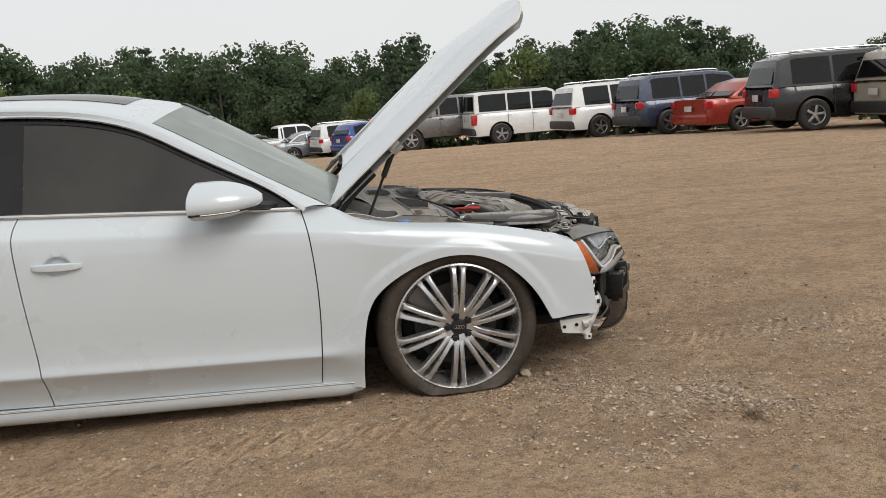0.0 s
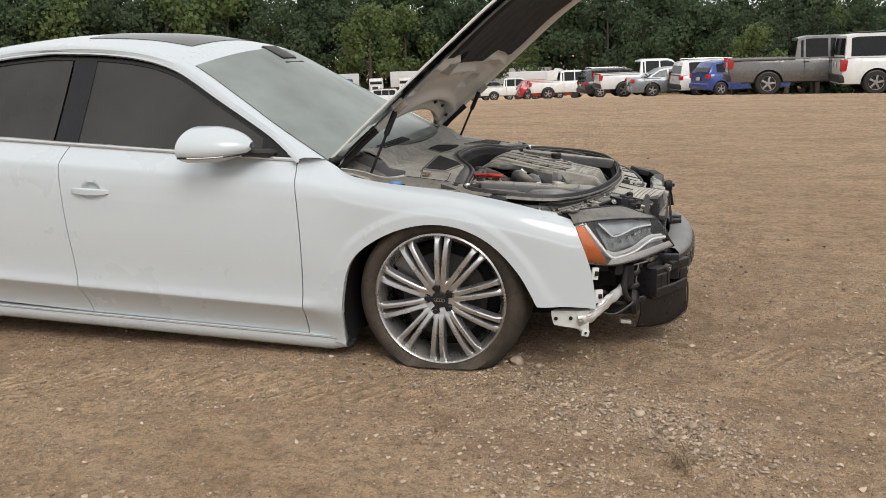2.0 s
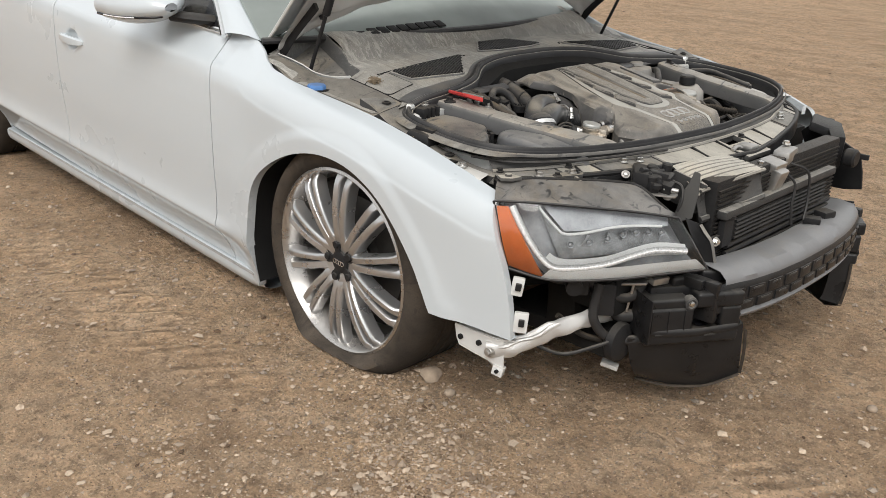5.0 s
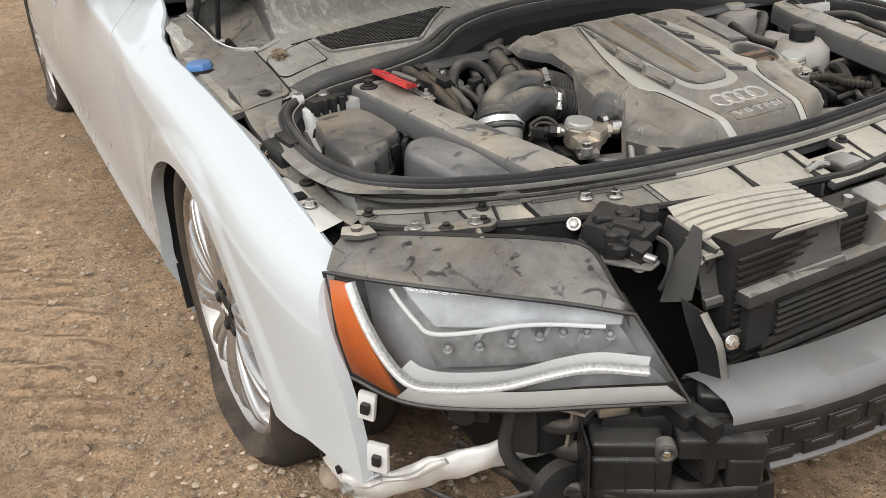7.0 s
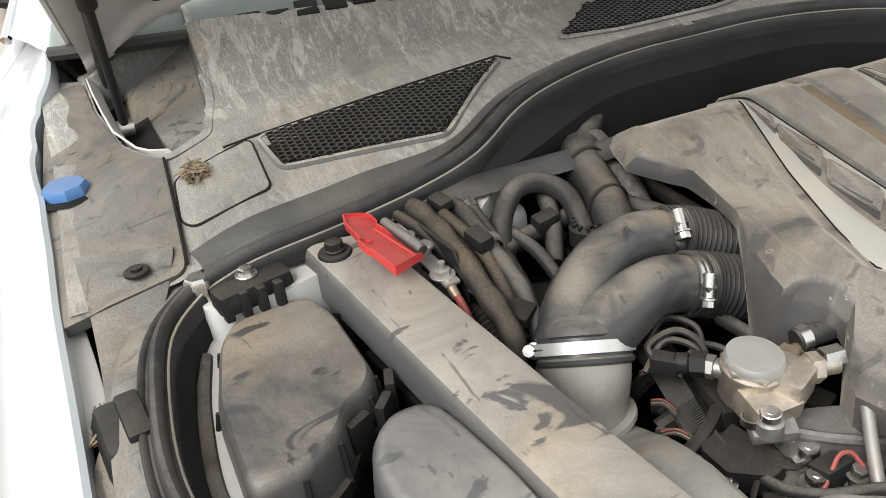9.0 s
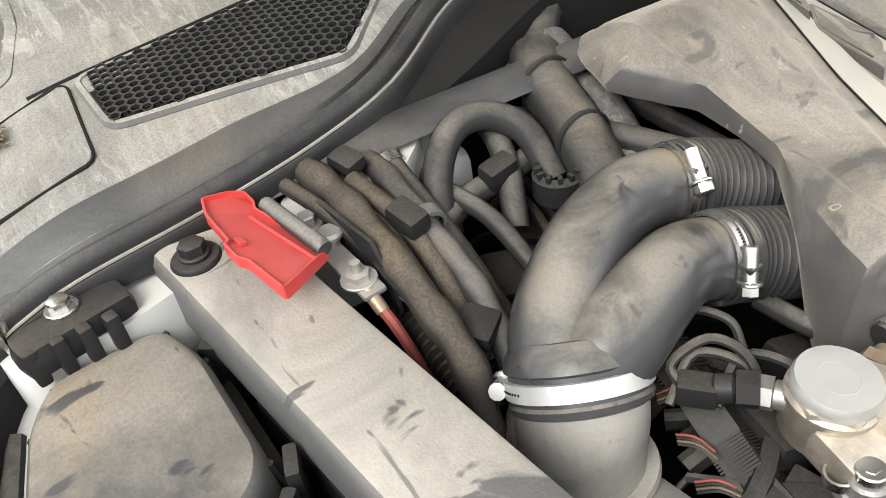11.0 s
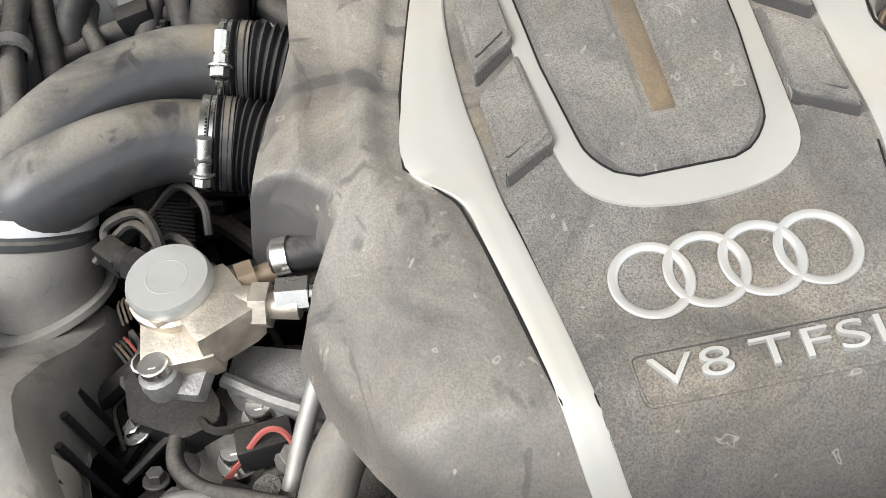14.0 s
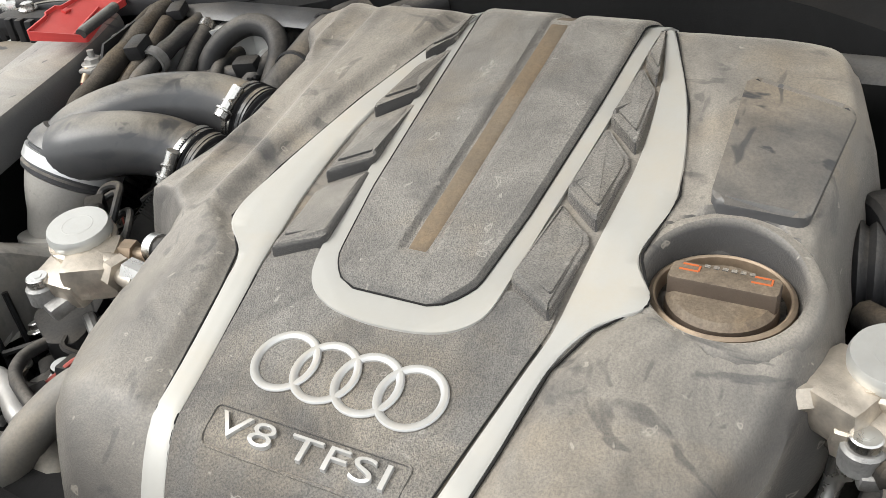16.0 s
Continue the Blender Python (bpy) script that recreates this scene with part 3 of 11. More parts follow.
def rounded(poly, r, n=4):
    """Rounds the corners of a plan polygon."""
    out, m = [], len(poly)
    for i in range(m):
        p0, p1, p2 = V((*poly[i - 1], 0)), V((*poly[i], 0)), V((*poly[(i + 1) % m], 0))
        a, b = p0 - p1, p2 - p1
        k = min(r, a.length * 0.45, b.length * 0.45)
        a, b = p1 + a.normalized() * k, p1 + b.normalized() * k
        for j in range(n + 1):
            t = j / n
            q = a.lerp(p1, t).lerp(p1.lerp(b, t), t)
            out.append((q.x, q.y))
    return out

# ---- the lot: one sheet of dirt out to the horizon ----
def fall(x, y):
    """The lot drops away gently beyond the open middle."""
    d = math.hypot(x, y + 4.0)
    k = min(d, 128.0) - 23.0
    return -0.056 * (k if k > 8 else 0.0 if k < -8 else (k + 8) ** 2 / 32)


def ground_z(x, y):
    near = max(0.0, 1 - math.hypot(x, y) / 30.0)
    z = fall(x, y)
    if near > 0:
        p = V((x, y, 0))
        rough = 0.016 * noise.noise(p * 1.3) + 0.008 * noise.noise(p * 5.0 + V((7, 3, 0))) + 0.005 * noise.noise(p * 13.0)
        # ruts that old wheels left along the lot, and the small tread marks beside the sunken wheel
        rough += 0.012 * near * noise.noise(V((x * 0.35, y * 2.6, 4.0)))
        t = math.exp(-((y + 1.28) / 0.16) ** 2 - ((x + 0.75) / 0.75) ** 2)
        rough += 0.010 * t * math.sin(x * 62 + y * 34)
        z += rough * min(1.0, near * 1.4) - 0.004
    return z


GN = 420
gu = np.linspace(-1, 1, GN + 1)
gx, gy = 0.2 + 1.81 * np.sinh(6.9 * gu), -1.2 + 1.81 * np.sinh(6.9 * gu)
g_verts = [(float(x), float(y), ground_z(float(x), float(y))) for x in gx for y in gy]
g_faces = [(i * (GN + 1) + j, (i + 1) * (GN + 1) + j, (i + 1) * (GN + 1) + j + 1, i * (GN + 1) + j + 1) for i in range(GN) for j in range(GN)]
g_me = bpy.data.meshes.new("ground")
g_me.from_pydata(g_verts, [], g_faces)
g_me.shade_smooth()
ground = tagged(new("ground", g_me), "packed brown dirt lot with gravel and faint wheel ruts", "ground", kind="structure")


def dirt():
    m = bpy.data.materials.new("packed_dirt")
    m.use_nodes = True
    n, l = m.node_tree.nodes, m.node_tree.links
    b = n["Principled BSDF"]
    b.inputs["Specular IOR Level"].default_value = 0.2
    tc = n.new("ShaderNodeTexCoord")

    def tex(scale, detail=5.0, stretch=(1, 1, 1), rough=0.6):
        mp, t = n.new("ShaderNodeMapping"), n.new("ShaderNodeTexNoise")
        mp.inputs["Scale"].default_value = stretch
        t.inputs["Scale"].default_value, t.inputs["Detail"].default_value, t.inputs["Roughness"].default_value = scale, detail, rough
        l.new(tc.outputs["Object"], mp.inputs["Vector"])
        l.new(mp.outputs[0], t.inputs["Vector"])
        return t.outputs["Fac"]

    def rng(s, lo, hi, a=0.0, c=1.0):
        r = n.new("ShaderNodeMapRange")
        for i, v in enumerate((lo, hi, a, c)):
            r.inputs[i + 1].default_value = v
        l.new(s, r.inputs[0])
        return r.outputs[0]

    def mix(f, a, c):
        x = n.new("ShaderNodeMix")
        x.data_type = "RGBA"
        for s, v in ((x.inputs[6], a), (x.inputs[7], c)):
            if isinstance(v, tuple):
                s.default_value = (*v, 1)
            else:
                l.new(v, s)
        l.new(f, x.inputs[0])
        return x.outputs[2]

    def mul(a, c):
        x = n.new("ShaderNodeMath")
        x.operation = "MULTIPLY"
        l.new(a, x.inputs[0])
        l.new(c, x.inputs[1])
        return x.outputs[0]

    col = mix(rng(tex(0.55, 6), 0.32, 0.68), (0.690, 0.460, 0.280), (0.860, 0.600, 0.380))
    col = mix(rng(tex(0.9, 6, (0.35, 1.6, 1)), 0.42, 0.66, 0.0, 0.45), col, (0.500, 0.338, 0.212))
    col = mix(rng(tex(6.0, 6), 0.42, 0.66, 0.0, 0.9), col, (0.80, 0.580, 0.390))
    col = mix(rng(tex(38.0, 4), 0.52, 0.70, 0.0, 0.55), col, (0.27, 0.185, 0.120))
    col = mix(rng(tex(8.0, 8, (1, 1, 1), 0.75), 0.47, 0.63, 0.0, 0.52), col, (0.330, 0.222, 0.140))
    col = mix(rng(tex(24.0, 7, (1, 1, 1), 0.78), 0.50, 0.62, 0.0, 0.62), col, (0.225, 0.152, 0.098))
    col = mix(rng(tex(1.7, 6, (0.5, 1.4, 1), 0.6), 0.50, 0.64, 0.0, 0.40), col, (0.38, 0.252, 0.158))
    # gravel: pale and dark chips, thick in patches
    vor = n.new("ShaderNodeTexVoronoi")
    vor.inputs["Scale"].default_value = 75.0
    l.new(tc.outputs["Object"], vor.inputs["Vector"])
    chip = rng(vor.outputs["Distance"], 0.18, 0.34, 1.0, 0.0)
    sep = n.new("ShaderNodeSeparateColor")
    l.new(vor.outputs["Color"], sep.inputs[0])
    pick = rng(sep.outputs[0], 0.60, 0.64)
    patch = rng(tex(0.8, 4), 0.46, 0.66, 0.22, 1.0)
    ccol = mix(sep.outputs[1], (0.20, 0.175, 0.15), (0.50, 0.455, 0.40))
    col = mix(mul(mul(chip, pick), patch), col, ccol)
    col = mix(rng(tex(2.6, 6, (1, 1, 1), 0.7), 0.52, 0.70, 0.0, 0.36), col, (0.26, 0.172, 0.108))
    # grit: crumbs and specks down to a few millimetres
    for scale, share, depth in ((150.0, 0.45, 1.0), (420.0, 0.40, 0.75)):
        sv = n.new("ShaderNodeTexVoronoi")
        sv.inputs["Scale"].default_value = scale
        l.new(tc.outputs["Object"], sv.inputs["Vector"])
        ss = n.new("ShaderNodeSeparateColor")
        l.new(sv.outputs["Color"], ss.inputs[0])
        speck = mul(rng(sv.outputs["Distance"], 0.22, 0.42, 1.0, 0.0), rng(ss.outputs[0], 1.0 - share, 1.02 - share))
        col = mix(mul(speck, rng(ss.outputs[2], 0.0, 1.0, 0.15, depth)), col, mix(rng(ss.outputs[1], 0.42, 0.60), (0.150, 0.100, 0.066), (0.88, 0.70, 0.52)))
    col = mix(rng(tex(0.75, 4), 0.58, 0.70, 0.0, 0.30), col, (0.37, 0.285, 0.205))
    l.new(col, b.inputs["Base Color"])
    b.inputs["Roughness"].default_value = 0.95
    bp, bp2 = n.new("ShaderNodeBump"), n.new("ShaderNodeBump")
    bp.inputs["Strength"].default_value, bp.inputs["Distance"].default_value = 1.0, 0.058
    bp2.inputs["Strength"].default_value, bp2.inputs["Distance"].default_value = 1.0, 0.010
    l.new(tex(14.0, 9, (1, 1, 1), 0.68), bp.inputs["Height"])
    l.new(mul(chip, pick), bp2.inputs["Height"])
    l.new(bp.outputs[0], bp2.inputs["Normal"])
    # grit, and the tread prints that tyres pressed in beside the car
    bp3, bp4 = n.new("ShaderNodeBump"), n.new("ShaderNodeBump")
    bp3.inputs["Strength"].default_value, bp3.inputs["Distance"].default_value = 1.0, 0.048
    l.new(tex(75.0, 4, (1, 1, 1), 0.7), bp3.inputs["Height"])
    l.new(bp2.outputs[0], bp3.inputs["Normal"])
    prints = None
    for cx, cy, sx, sy in ((-0.75, -1.28, 0.95, 0.17), (1.75, -0.55, 0.9, 0.16), (-2.0, -1.45, 0.7, 0.14)):
        sub, scl, ln = n.new("ShaderNodeVectorMath"), n.new("ShaderNodeVectorMath"), n.new("ShaderNodeVectorMath")
        sub.operation, scl.operation, ln.operation = "SUBTRACT", "MULTIPLY", "LENGTH"
        sub.inputs[1].default_value, scl.inputs[1].default_value = (cx, cy, 0), (1 / sx, 1 / sy, 0)
        l.new(tc.outputs["Object"], sub.inputs[0])
        l.new(sub.outputs[0], scl.inputs[0])
        l.new(scl.outputs[0], ln.inputs[0])
        m_ = rng(ln.outputs["Value"], 0.6, 1.0, 1.0, 0.0)
        if prints is None:
            prints = m_
        else:
            ad = n.new("ShaderNodeMath")
            ad.operation = "MAXIMUM"
            l.new(prints, ad.inputs[0])
            l.new(m_, ad.inputs[1])
            prints = ad.outputs[0]
    mp, wv = n.new("ShaderNodeMapping"), n.new("ShaderNodeTexWave")
    mp.inputs["Rotation"].default_value = (0, 0, radians(32))
    wv.inputs["Scale"].default_value, wv.inputs["Distortion"].default_value, wv.inputs["Detail"].default_value = 5.5, 2.5, 3
    l.new(tc.outputs["Object"], mp.inputs["Vector"])
    l.new(mp.outputs[0], wv.inputs["Vector"])
    bp4.inputs["Strength"].default_value, bp4.inputs["Distance"].default_value = 1.0, 0.02
    l.new(mul(mul(wv.outputs["Fac"], prints), rng(tex(7.0, 4), 0.38, 0.6)), bp4.inputs["Height"])
    l.new(bp3.outputs[0], bp4.inputs["Normal"])
    l.new(bp4.outputs[0], b.inputs["Normal"])
    return m


g_me.materials.append(dirt())

# ---- loose stones on the dirt ----
GRAVEL = surf("loose_gravel", (0.31, 0.255, 0.20), 0.9, var=0.3, vscale=25, bump=0.4, bscale=120)
n_, l_ = GRAVEL.node_tree.nodes, GRAVEL.node_tree.links
g_in = n_["Principled BSDF"].inputs["Base Color"]
g_src = g_in.links[0].from_socket
g_geo, g_mix, g_ramp = n_.new("ShaderNodeNewGeometry"), n_.new("ShaderNodeMix"), n_.new("ShaderNodeValToRGB")
g_mix.data_type, g_mix.blend_type = "RGBA", "MULTIPLY"
g_mix.inputs[0].default_value = 1.0
for pos, c in ((0.0, (0.34, 0.245, 0.17)), (0.45, (0.95, 0.72, 0.52)), (0.8, (1.05, 0.97, 0.88)), (1.0, (1.7, 1.62, 1.52))):
    e = g_ramp.color_ramp.elements.new(pos) if pos not in (0.0, 1.0) else g_ramp.color_ramp.elements[0 if pos == 0 else 1]
    e.color = (*c, 1)
l_.new(g_geo.outputs["Random Per Island"], g_ramp.inputs["Fac"])
l_.new(g_src, g_mix.inputs[6])
l_.new(g_ramp.outputs["Color"], g_mix.inputs[7])
l_.new(g_mix.outputs[2], g_in)
OCT = np.array([(1, 0, 0), (-1, 0, 0), (0, 1, 0), (0, -1, 0), (0, 0, 1), (0, 0, -1), (0.62, 0.62, 0.5), (-0.62, 0.62, 0.5), (-0.62, -0.62, 0.5), (0.62, -0.62, 0.5)], float)
OCT_F = [(0, 6, 9), (0, 2, 6), (2, 7, 6), (2, 1, 7), (1, 8, 7), (1, 3, 8), (3, 9, 8), (3, 0, 9), (4, 6, 7), (4, 7, 8), (4, 8, 9), (4, 9, 6)]


def stones(count, sx, sy, cx, cy, lo, hi, seed, name, patchy=0.0, turn=0.0):
    """Scattered chips of stone in one mesh, half sunk in the dirt."""
    rng = np.random.default_rng(seed)
    vs, fs = [], []
    made = 0
    while made < count:
        p, q = rng.normal() * sx, rng.normal() * sy
        x, y = cx + p * math.cos(turn) - q * math.sin(turn), cy + p * math.sin(turn) + q * math.cos(turn)
        if patchy and noise.noise(V((x * 1.1, y * 1.1, 3.3))) < rng.uniform(-1, 1) * 0.5 - 0.1 + patchy * 0.2:
            made += 0.2
            continue
        made += 1
        s = lo * (hi / lo) ** (rng.uniform() ** 4.0)
        q = OCT * (1 + rng.normal(size=(10, 1)) * 0.24) * np.array([s, s * rng.uniform(0.6, 1), s * rng.uniform(0.4, 0.75)])
        a = rng.uniform(0, 6.28)
        c_, s_ = math.cos(a), math.sin(a)
        z = ground_z(x, y) + s * 0.12
        k = len(vs)
        vs += [(x + p[0] * c_ - p[1] * s_, y + p[0] * s_ + p[1] * c_, z + p[2]) for p in q]
        fs += [tuple(k + i for i in f) for f in OCT_F]
    me = bpy.data.meshes.new(name)
    me.from_pydata(vs, [], fs)
    me.materials.append(GRAVEL)
    return tagged(new(name, me), "loose grey and tan gravel chips on the dirt", "gravel", kind="stuff")


stones(15000, 2.4, 1.5, 0.4, -1.7, 0.0016, 0.0075, 1, "gravel", 0.5)
stones(3600, 0.30, 0.15, 0.70, -1.18, 0.0022, 0.0120, 2, "gravel", 0.15, -0.5)
stones(1500, 0.20, 0.09, 1.06, -1.47, 0.0022, 0.0125, 5, "gravel", 0.15, -0.8)
stones(1300, 0.24, 0.07, 0.50, -1.84, 0.0018, 0.0115, 4, "gravel", 0.2, 0.1)
stones(900, 0.20, 0.10, -0.02, -1.62, 0.0018, 0.0090, 6, "gravel", 0.2)
stones(5000, 1.1, 0.6, 1.8, -0.7, 0.0020, 0.0085, 7, "gravel", 0.5)
stones(5000, 0.9, 0.35, -1.1, -1.35, 0.0018, 0.0080, 8, "gravel", 0.4)
stones(9000, 1.5, 1.0, 0.9, -1.3, 0.0030, 0.0150, 9, "gravel", 0.4)
stones(7000, 2.2, 1.2, 3.0, 0.0, 0.0035, 0.0150, 10, "gravel", 0.4)
stones(4500, 7.0, 5.0, 3.0, 3.0, 0.004, 0.018, 3, "gravel", 0.7)
for i, (x, y, s, lab) in enumerate(((0.305, -0.840, 0.030, "fist-sized pale stone against the flat tyre"), (0.40, -0.86, 0.016, "small grey stone by the flat tyre"), (0.84, -1.30, 0.020, "grey stone lying on the dirt"), (1.25, -0.02, 0.016, "pale flat stone lying on the dirt"), (1.02, -1.36, 0.020, "rounded tan stone on the gravel"))):
    bm = bmesh.new()
    bmesh.ops.create_icosphere(bm, subdivisions=2, radius=s)
    for v in bm.verts:
        v.co *= 1 + 0.35 * noise.noise(v.co * 40 + V((i * 5, 0, 0)))
        v.co.z *= 0.7
    st = part("stone", bm, GRAVEL, None, lab)
    st.location = (x, y, ground_z(x, y) + s * 0.4)
    tagged(st, category="stone")
wd = bmesh.new()
wr = random.Random(3)
for k in range(90):
    a, L = wr.uniform(0, 6.28), wr.uniform(0.02, 0.055)
    r = abs(wr.gauss(0, 0.045))
    b = V((0.985 + r * math.cos(a * 3.1), -1.655 + r * math.sin(a * 3.1), 0))
    b.z = ground_z(b.x, b.y)
    d = V((math.cos(a) * 0.8, math.sin(a) * 0.8, wr.uniform(0.15, 0.8))) * L
    wd = join(wd, tube([b, b + d * 0.6 + V((0, 0, L * 0.1)), b + d], lambda t: 0.0026 * (1.1 - t), 3))
tagged(part("weed", wd, surf("dry_weed", (0.24, 0.175, 0.11), 0.9, var=0.4, vscale=40, bump=0), None, "small dry weed tuft growing in the dirt", kind="stuff"), category="weed")

# ---- the white sedan: body ----
car = thing("car", "white luxury sedan, hood raised, front end stripped, flat tyre", "car")


def mirror(bm):
    bmesh.ops.transform(bm, matrix=Matrix.Diagonal((1, -1, 1, 1)), verts=bm.verts)
    bmesh.ops.reverse_faces(bm, faces=bm.faces)
    return bm


# side section of the body: share of the height from sill to belt line, and half width
PROFILE = [(-0.1, 0.86), (0.0, 0.905), (0.05, 0.896), (0.10, 0.905), (0.15, 0.924), (0.20, 0.950), (0.238, 0.975), (0.246, 0.979), (0.256, 0.9785), (0.30, 0.971), (0.38, 0.971), (0.50, 0.976),
           (0.62, 0.976), (0.74, 0.972), (0.84, 0.965), (0.895, 0.957), (0.91, 0.951), (0.95, 0.917), (0.98, 0.891), (1.0, 0.872), (1.1, 0.84)]
pv = np.linspace(-0.1, 1.1, 601)
py = np.interp(pv, [p[0] for p in PROFILE], [p[1] for p in PROFILE])
pk = np.exp(-np.linspace(-2, 2, 7) ** 2)
py = np.convolve(np.pad(py, 3, mode="edge"), pk / pk.sum(), mode="valid")


soft_k = np.exp(-np.linspace(-2, 2, 81) ** 2)
py_soft = np.convolve(np.pad(py, 40, mode="edge"), soft_k / soft_k.sum(), mode="valid")


def sill_z(x):
    return 0.037 - 0.038 * (x + 0.44)


def belt_z(x):
    return 0.862 - 0.066 * (x + 0.62) if x < -0.55 else 0.857 - 0.178 * (x + 0.55)


def body_y(x, z):
    """Half width of the body side at a place along it and a height."""
    v = (z - sill_z(x)) / (belt_z(x) - sill_z(x))
    y = float(np.interp(v, pv, py))
    if x > -0.60 and v < 0.6:
        y = lerp(y, float(np.interp(v, pv, py_soft)), smooth01(x, -0.60, -0.47))
    if x > 0.28:
        y -= 0.56 * (x - 0.28) ** 2
    if x < -2.2:
        y -= 0.025 * (x + 2.2) ** 2
    y -= 0.022 * smooth01(x, -0.75, -0.5) * (1 - smooth01(x, -0.5, -0.15)) * smooth01(v, 0.85, 1.0)
    return y


def side(p):
    return V((p[0], -body_y(p[0], p[1]), p[1]))


def panel(bottom, top, nu, nv, lip=0.0, back=0.02):
    """A body panel between a bottom and a top curve in the side view, with turned-in edges."""
    b, t = spline([(x, 0, z) for x, z in bottom], nu), spline([(x, 0, z) for x, z in top], nu)
    rows = []
    for p, q in zip(b, t):
        row = []
        for j in range(nv + 1):
            w = p.lerp(q, j / nv)
            row.append(side((w.x, w.z)))
        first, last = row[0].copy(), row[-1].copy()
        row = [first + V((0, back, 0.004))] + row + [last + V((0, back, -0.012))]
        rows.append(row)
    e0 = [p + V((0.004, back, 0)) for p in rows[0]]
    e1 = [p + V((-0.004, back, 0)) for p in rows[-1]]
    return rows_mesh([e0] + rows + [e1])


ARCH = [(-0.432, 0.070), (-0.429, 0.14), (-0.423, 0.23), (-0.412, 0.315), (-0.390, 0.405), (-0.352, 0.472), (-0.285, 0.528), (-0.190, 0.578), (-0.090, 0.608), (0.005, 0.617),
        (0.102, 0.604), (0.199, 0.563), (0.279, 0.499), (0.346, 0.418), (0.390, 0.338), (0.411, 0.294), (0.428, 0.287)]
FENDER_TOP = [(-0.624, 0.872), (-0.565, 0.871), (-0.510, 0.863), (-0.455, 0.836), (-0.40, 0.808), (-0.32, 0.788), (-0.18, 0.766), (0.067, 0.738), (0.19, 0.716), (0.315, 0.690),
              (0.464, 0.651), (0.552, 0.622)]


DOOR_FRONT = [(-0.610, 0.106), (-0.592, 0.364), (-0.590, 0.562), (-0.604, 0.757), (-0.628, 0.866)]
gap_c = spline([(x, 0, z) for x, z in DOOR_FRONT], 40)
door_edge = table([(p.z, p.x) for p in gap_c])


fender_edge = table([(-0.66, 0.868), (-0.56, 0.850), (-0.50, 0.836), (-0.44, 0.850), (-0.38, 0.872), (-0.29, 0.886), (0.05, 0.884), (0.25, 0.877), (0.40, 0.873), (0.50, 0.866), (0.56, 0.857)])


fender_top = table(FENDER_TOP)
# how the fender turns over: depth below its top edge, and share of the way out to the side
fender_turn = table([(p.x, p.y) for p in spline([(0.0, 0.0, 0), (0.005, 0.20, 0), (0.011, 0.40, 0), (0.019, 0.57, 0), (0.034, 0.72, 0), (0.056, 0.855, 0), (0.085, 0.95, 0), (0.12, 1.0, 0), (0.30, 1.0, 0)], 64)])
arch_pts = np.array([(p.x, p.z) for p in spline([(x, 0, z) for x, z in ARCH], 90)])


def fender_y(x, z):
    """Half width of the front fender: door section at its rear edge, a rounded shoulder with a flat top further on, and a raised band round the arch."""
    e, w = fender_edge(x), smooth01(x, -0.60, -0.20)
    wide = 0.976 - (0.56 * (x - 0.28) ** 2 if x > 0.28 else 0.0)
    y = lerp(body_y(x, z), e + (wide - e) * fender_turn(max(0.0, fender_top(x) - z)), w)
    d = float(np.min(np.hypot(arch_pts[:, 0] - x, arch_pts[:, 1] - z)))
    return y - 0.006 * smooth01(d, 0.036, 0.075) * (1 - smooth01(d, 0.062, 0.26)) * smooth01(x, -0.50, -0.38)


def fender():
    """Front fender: rear edge at the door gap, wheel arch below, flange along the engine bay."""
    bot = [(-0.606, 0.085)] + [(-0.55, 0.080), (-0.49, 0.076), (-0.45, 0.072)] + ARCH + [(0.53, 0.286), (0.642, 0.274)]
    top = spline([(x, 0, z) for x, z in FENDER_TOP], 120)
    low = spline([(x, 0, z) for x, z in bot], 120)
    rows = []
    for i, (p, q) in enumerate(zip(low, top)):
        u, row = i / 120, []
        for j in range(81):
            v = 0.45 * j / 80 + 0.55 * (1 - (1 - j / 80) ** 1.9)
            w = p.lerp(q, v)
            x = w.x
            x += (door_edge(w.z) - lerp(-0.606, -0.624, v)) * (1 - smooth01(u, 0.0, 0.12))
            x += 0.020 * math.sin(math.pi * v) * smooth01(u, 0.9, 1.0)
            row.append(V((x, -fender_y(x, w.z), w.z)))
        flange = row[-1]
        row = [row[0] + V((0, 0.030, 0.002))] + row + [flange + V((0, 0.006, -0.003)), flange + V((0, 0.009, -0.03))]
        rows.append(row)
    rows = [[p + V((0.003, 0.02, 0)) for p in rows[0]]] + rows + [[p + V((-0.004, 0.022, 0)) for p in rows[-1]]]
    return rows_mesh(rows)


part("fender", fender(), "paint", car)
part("fender", mirror(fender()), "paint", car)

DOOR_REAR = [(-1.715, 0.150), (-1.730, 0.380), (-1.755, 0.674), (-1.765, 0.865), (-1.745, 0.944)]


DOOR_ROWS = [0.10, 0.125, 0.15, 0.175, 0.20, 0.22, 0.232, 0.239, 0.244, 0.248, 0.252, 0.258, 0.268, 0.285, 0.31, 0.35, 0.40, 0.46, 0.52, 0.58, 0.64, 0.69, 0.715, 0.73, 0.738, 0.746, 0.754, 0.762, 0.770, 0.778, 0.786, 0.794, 0.802, 0.810, 0.818, 0.826, 0.85, 0.88, 0.893, 0.90, 0.905, 0.91, 0.918, 0.93, 0.945, 0.96, 0.975, 0.988]


def handle_cup(p):
    """The hollow pressed into a front door behind its handle."""
    d = math.hypot((p.x + 1.606) / 0.058, (p.z - 0.739) / 0.043)
    return p + V((0, 0.017 * (1 - smooth01(d, 0.55, 1.0)), 0))


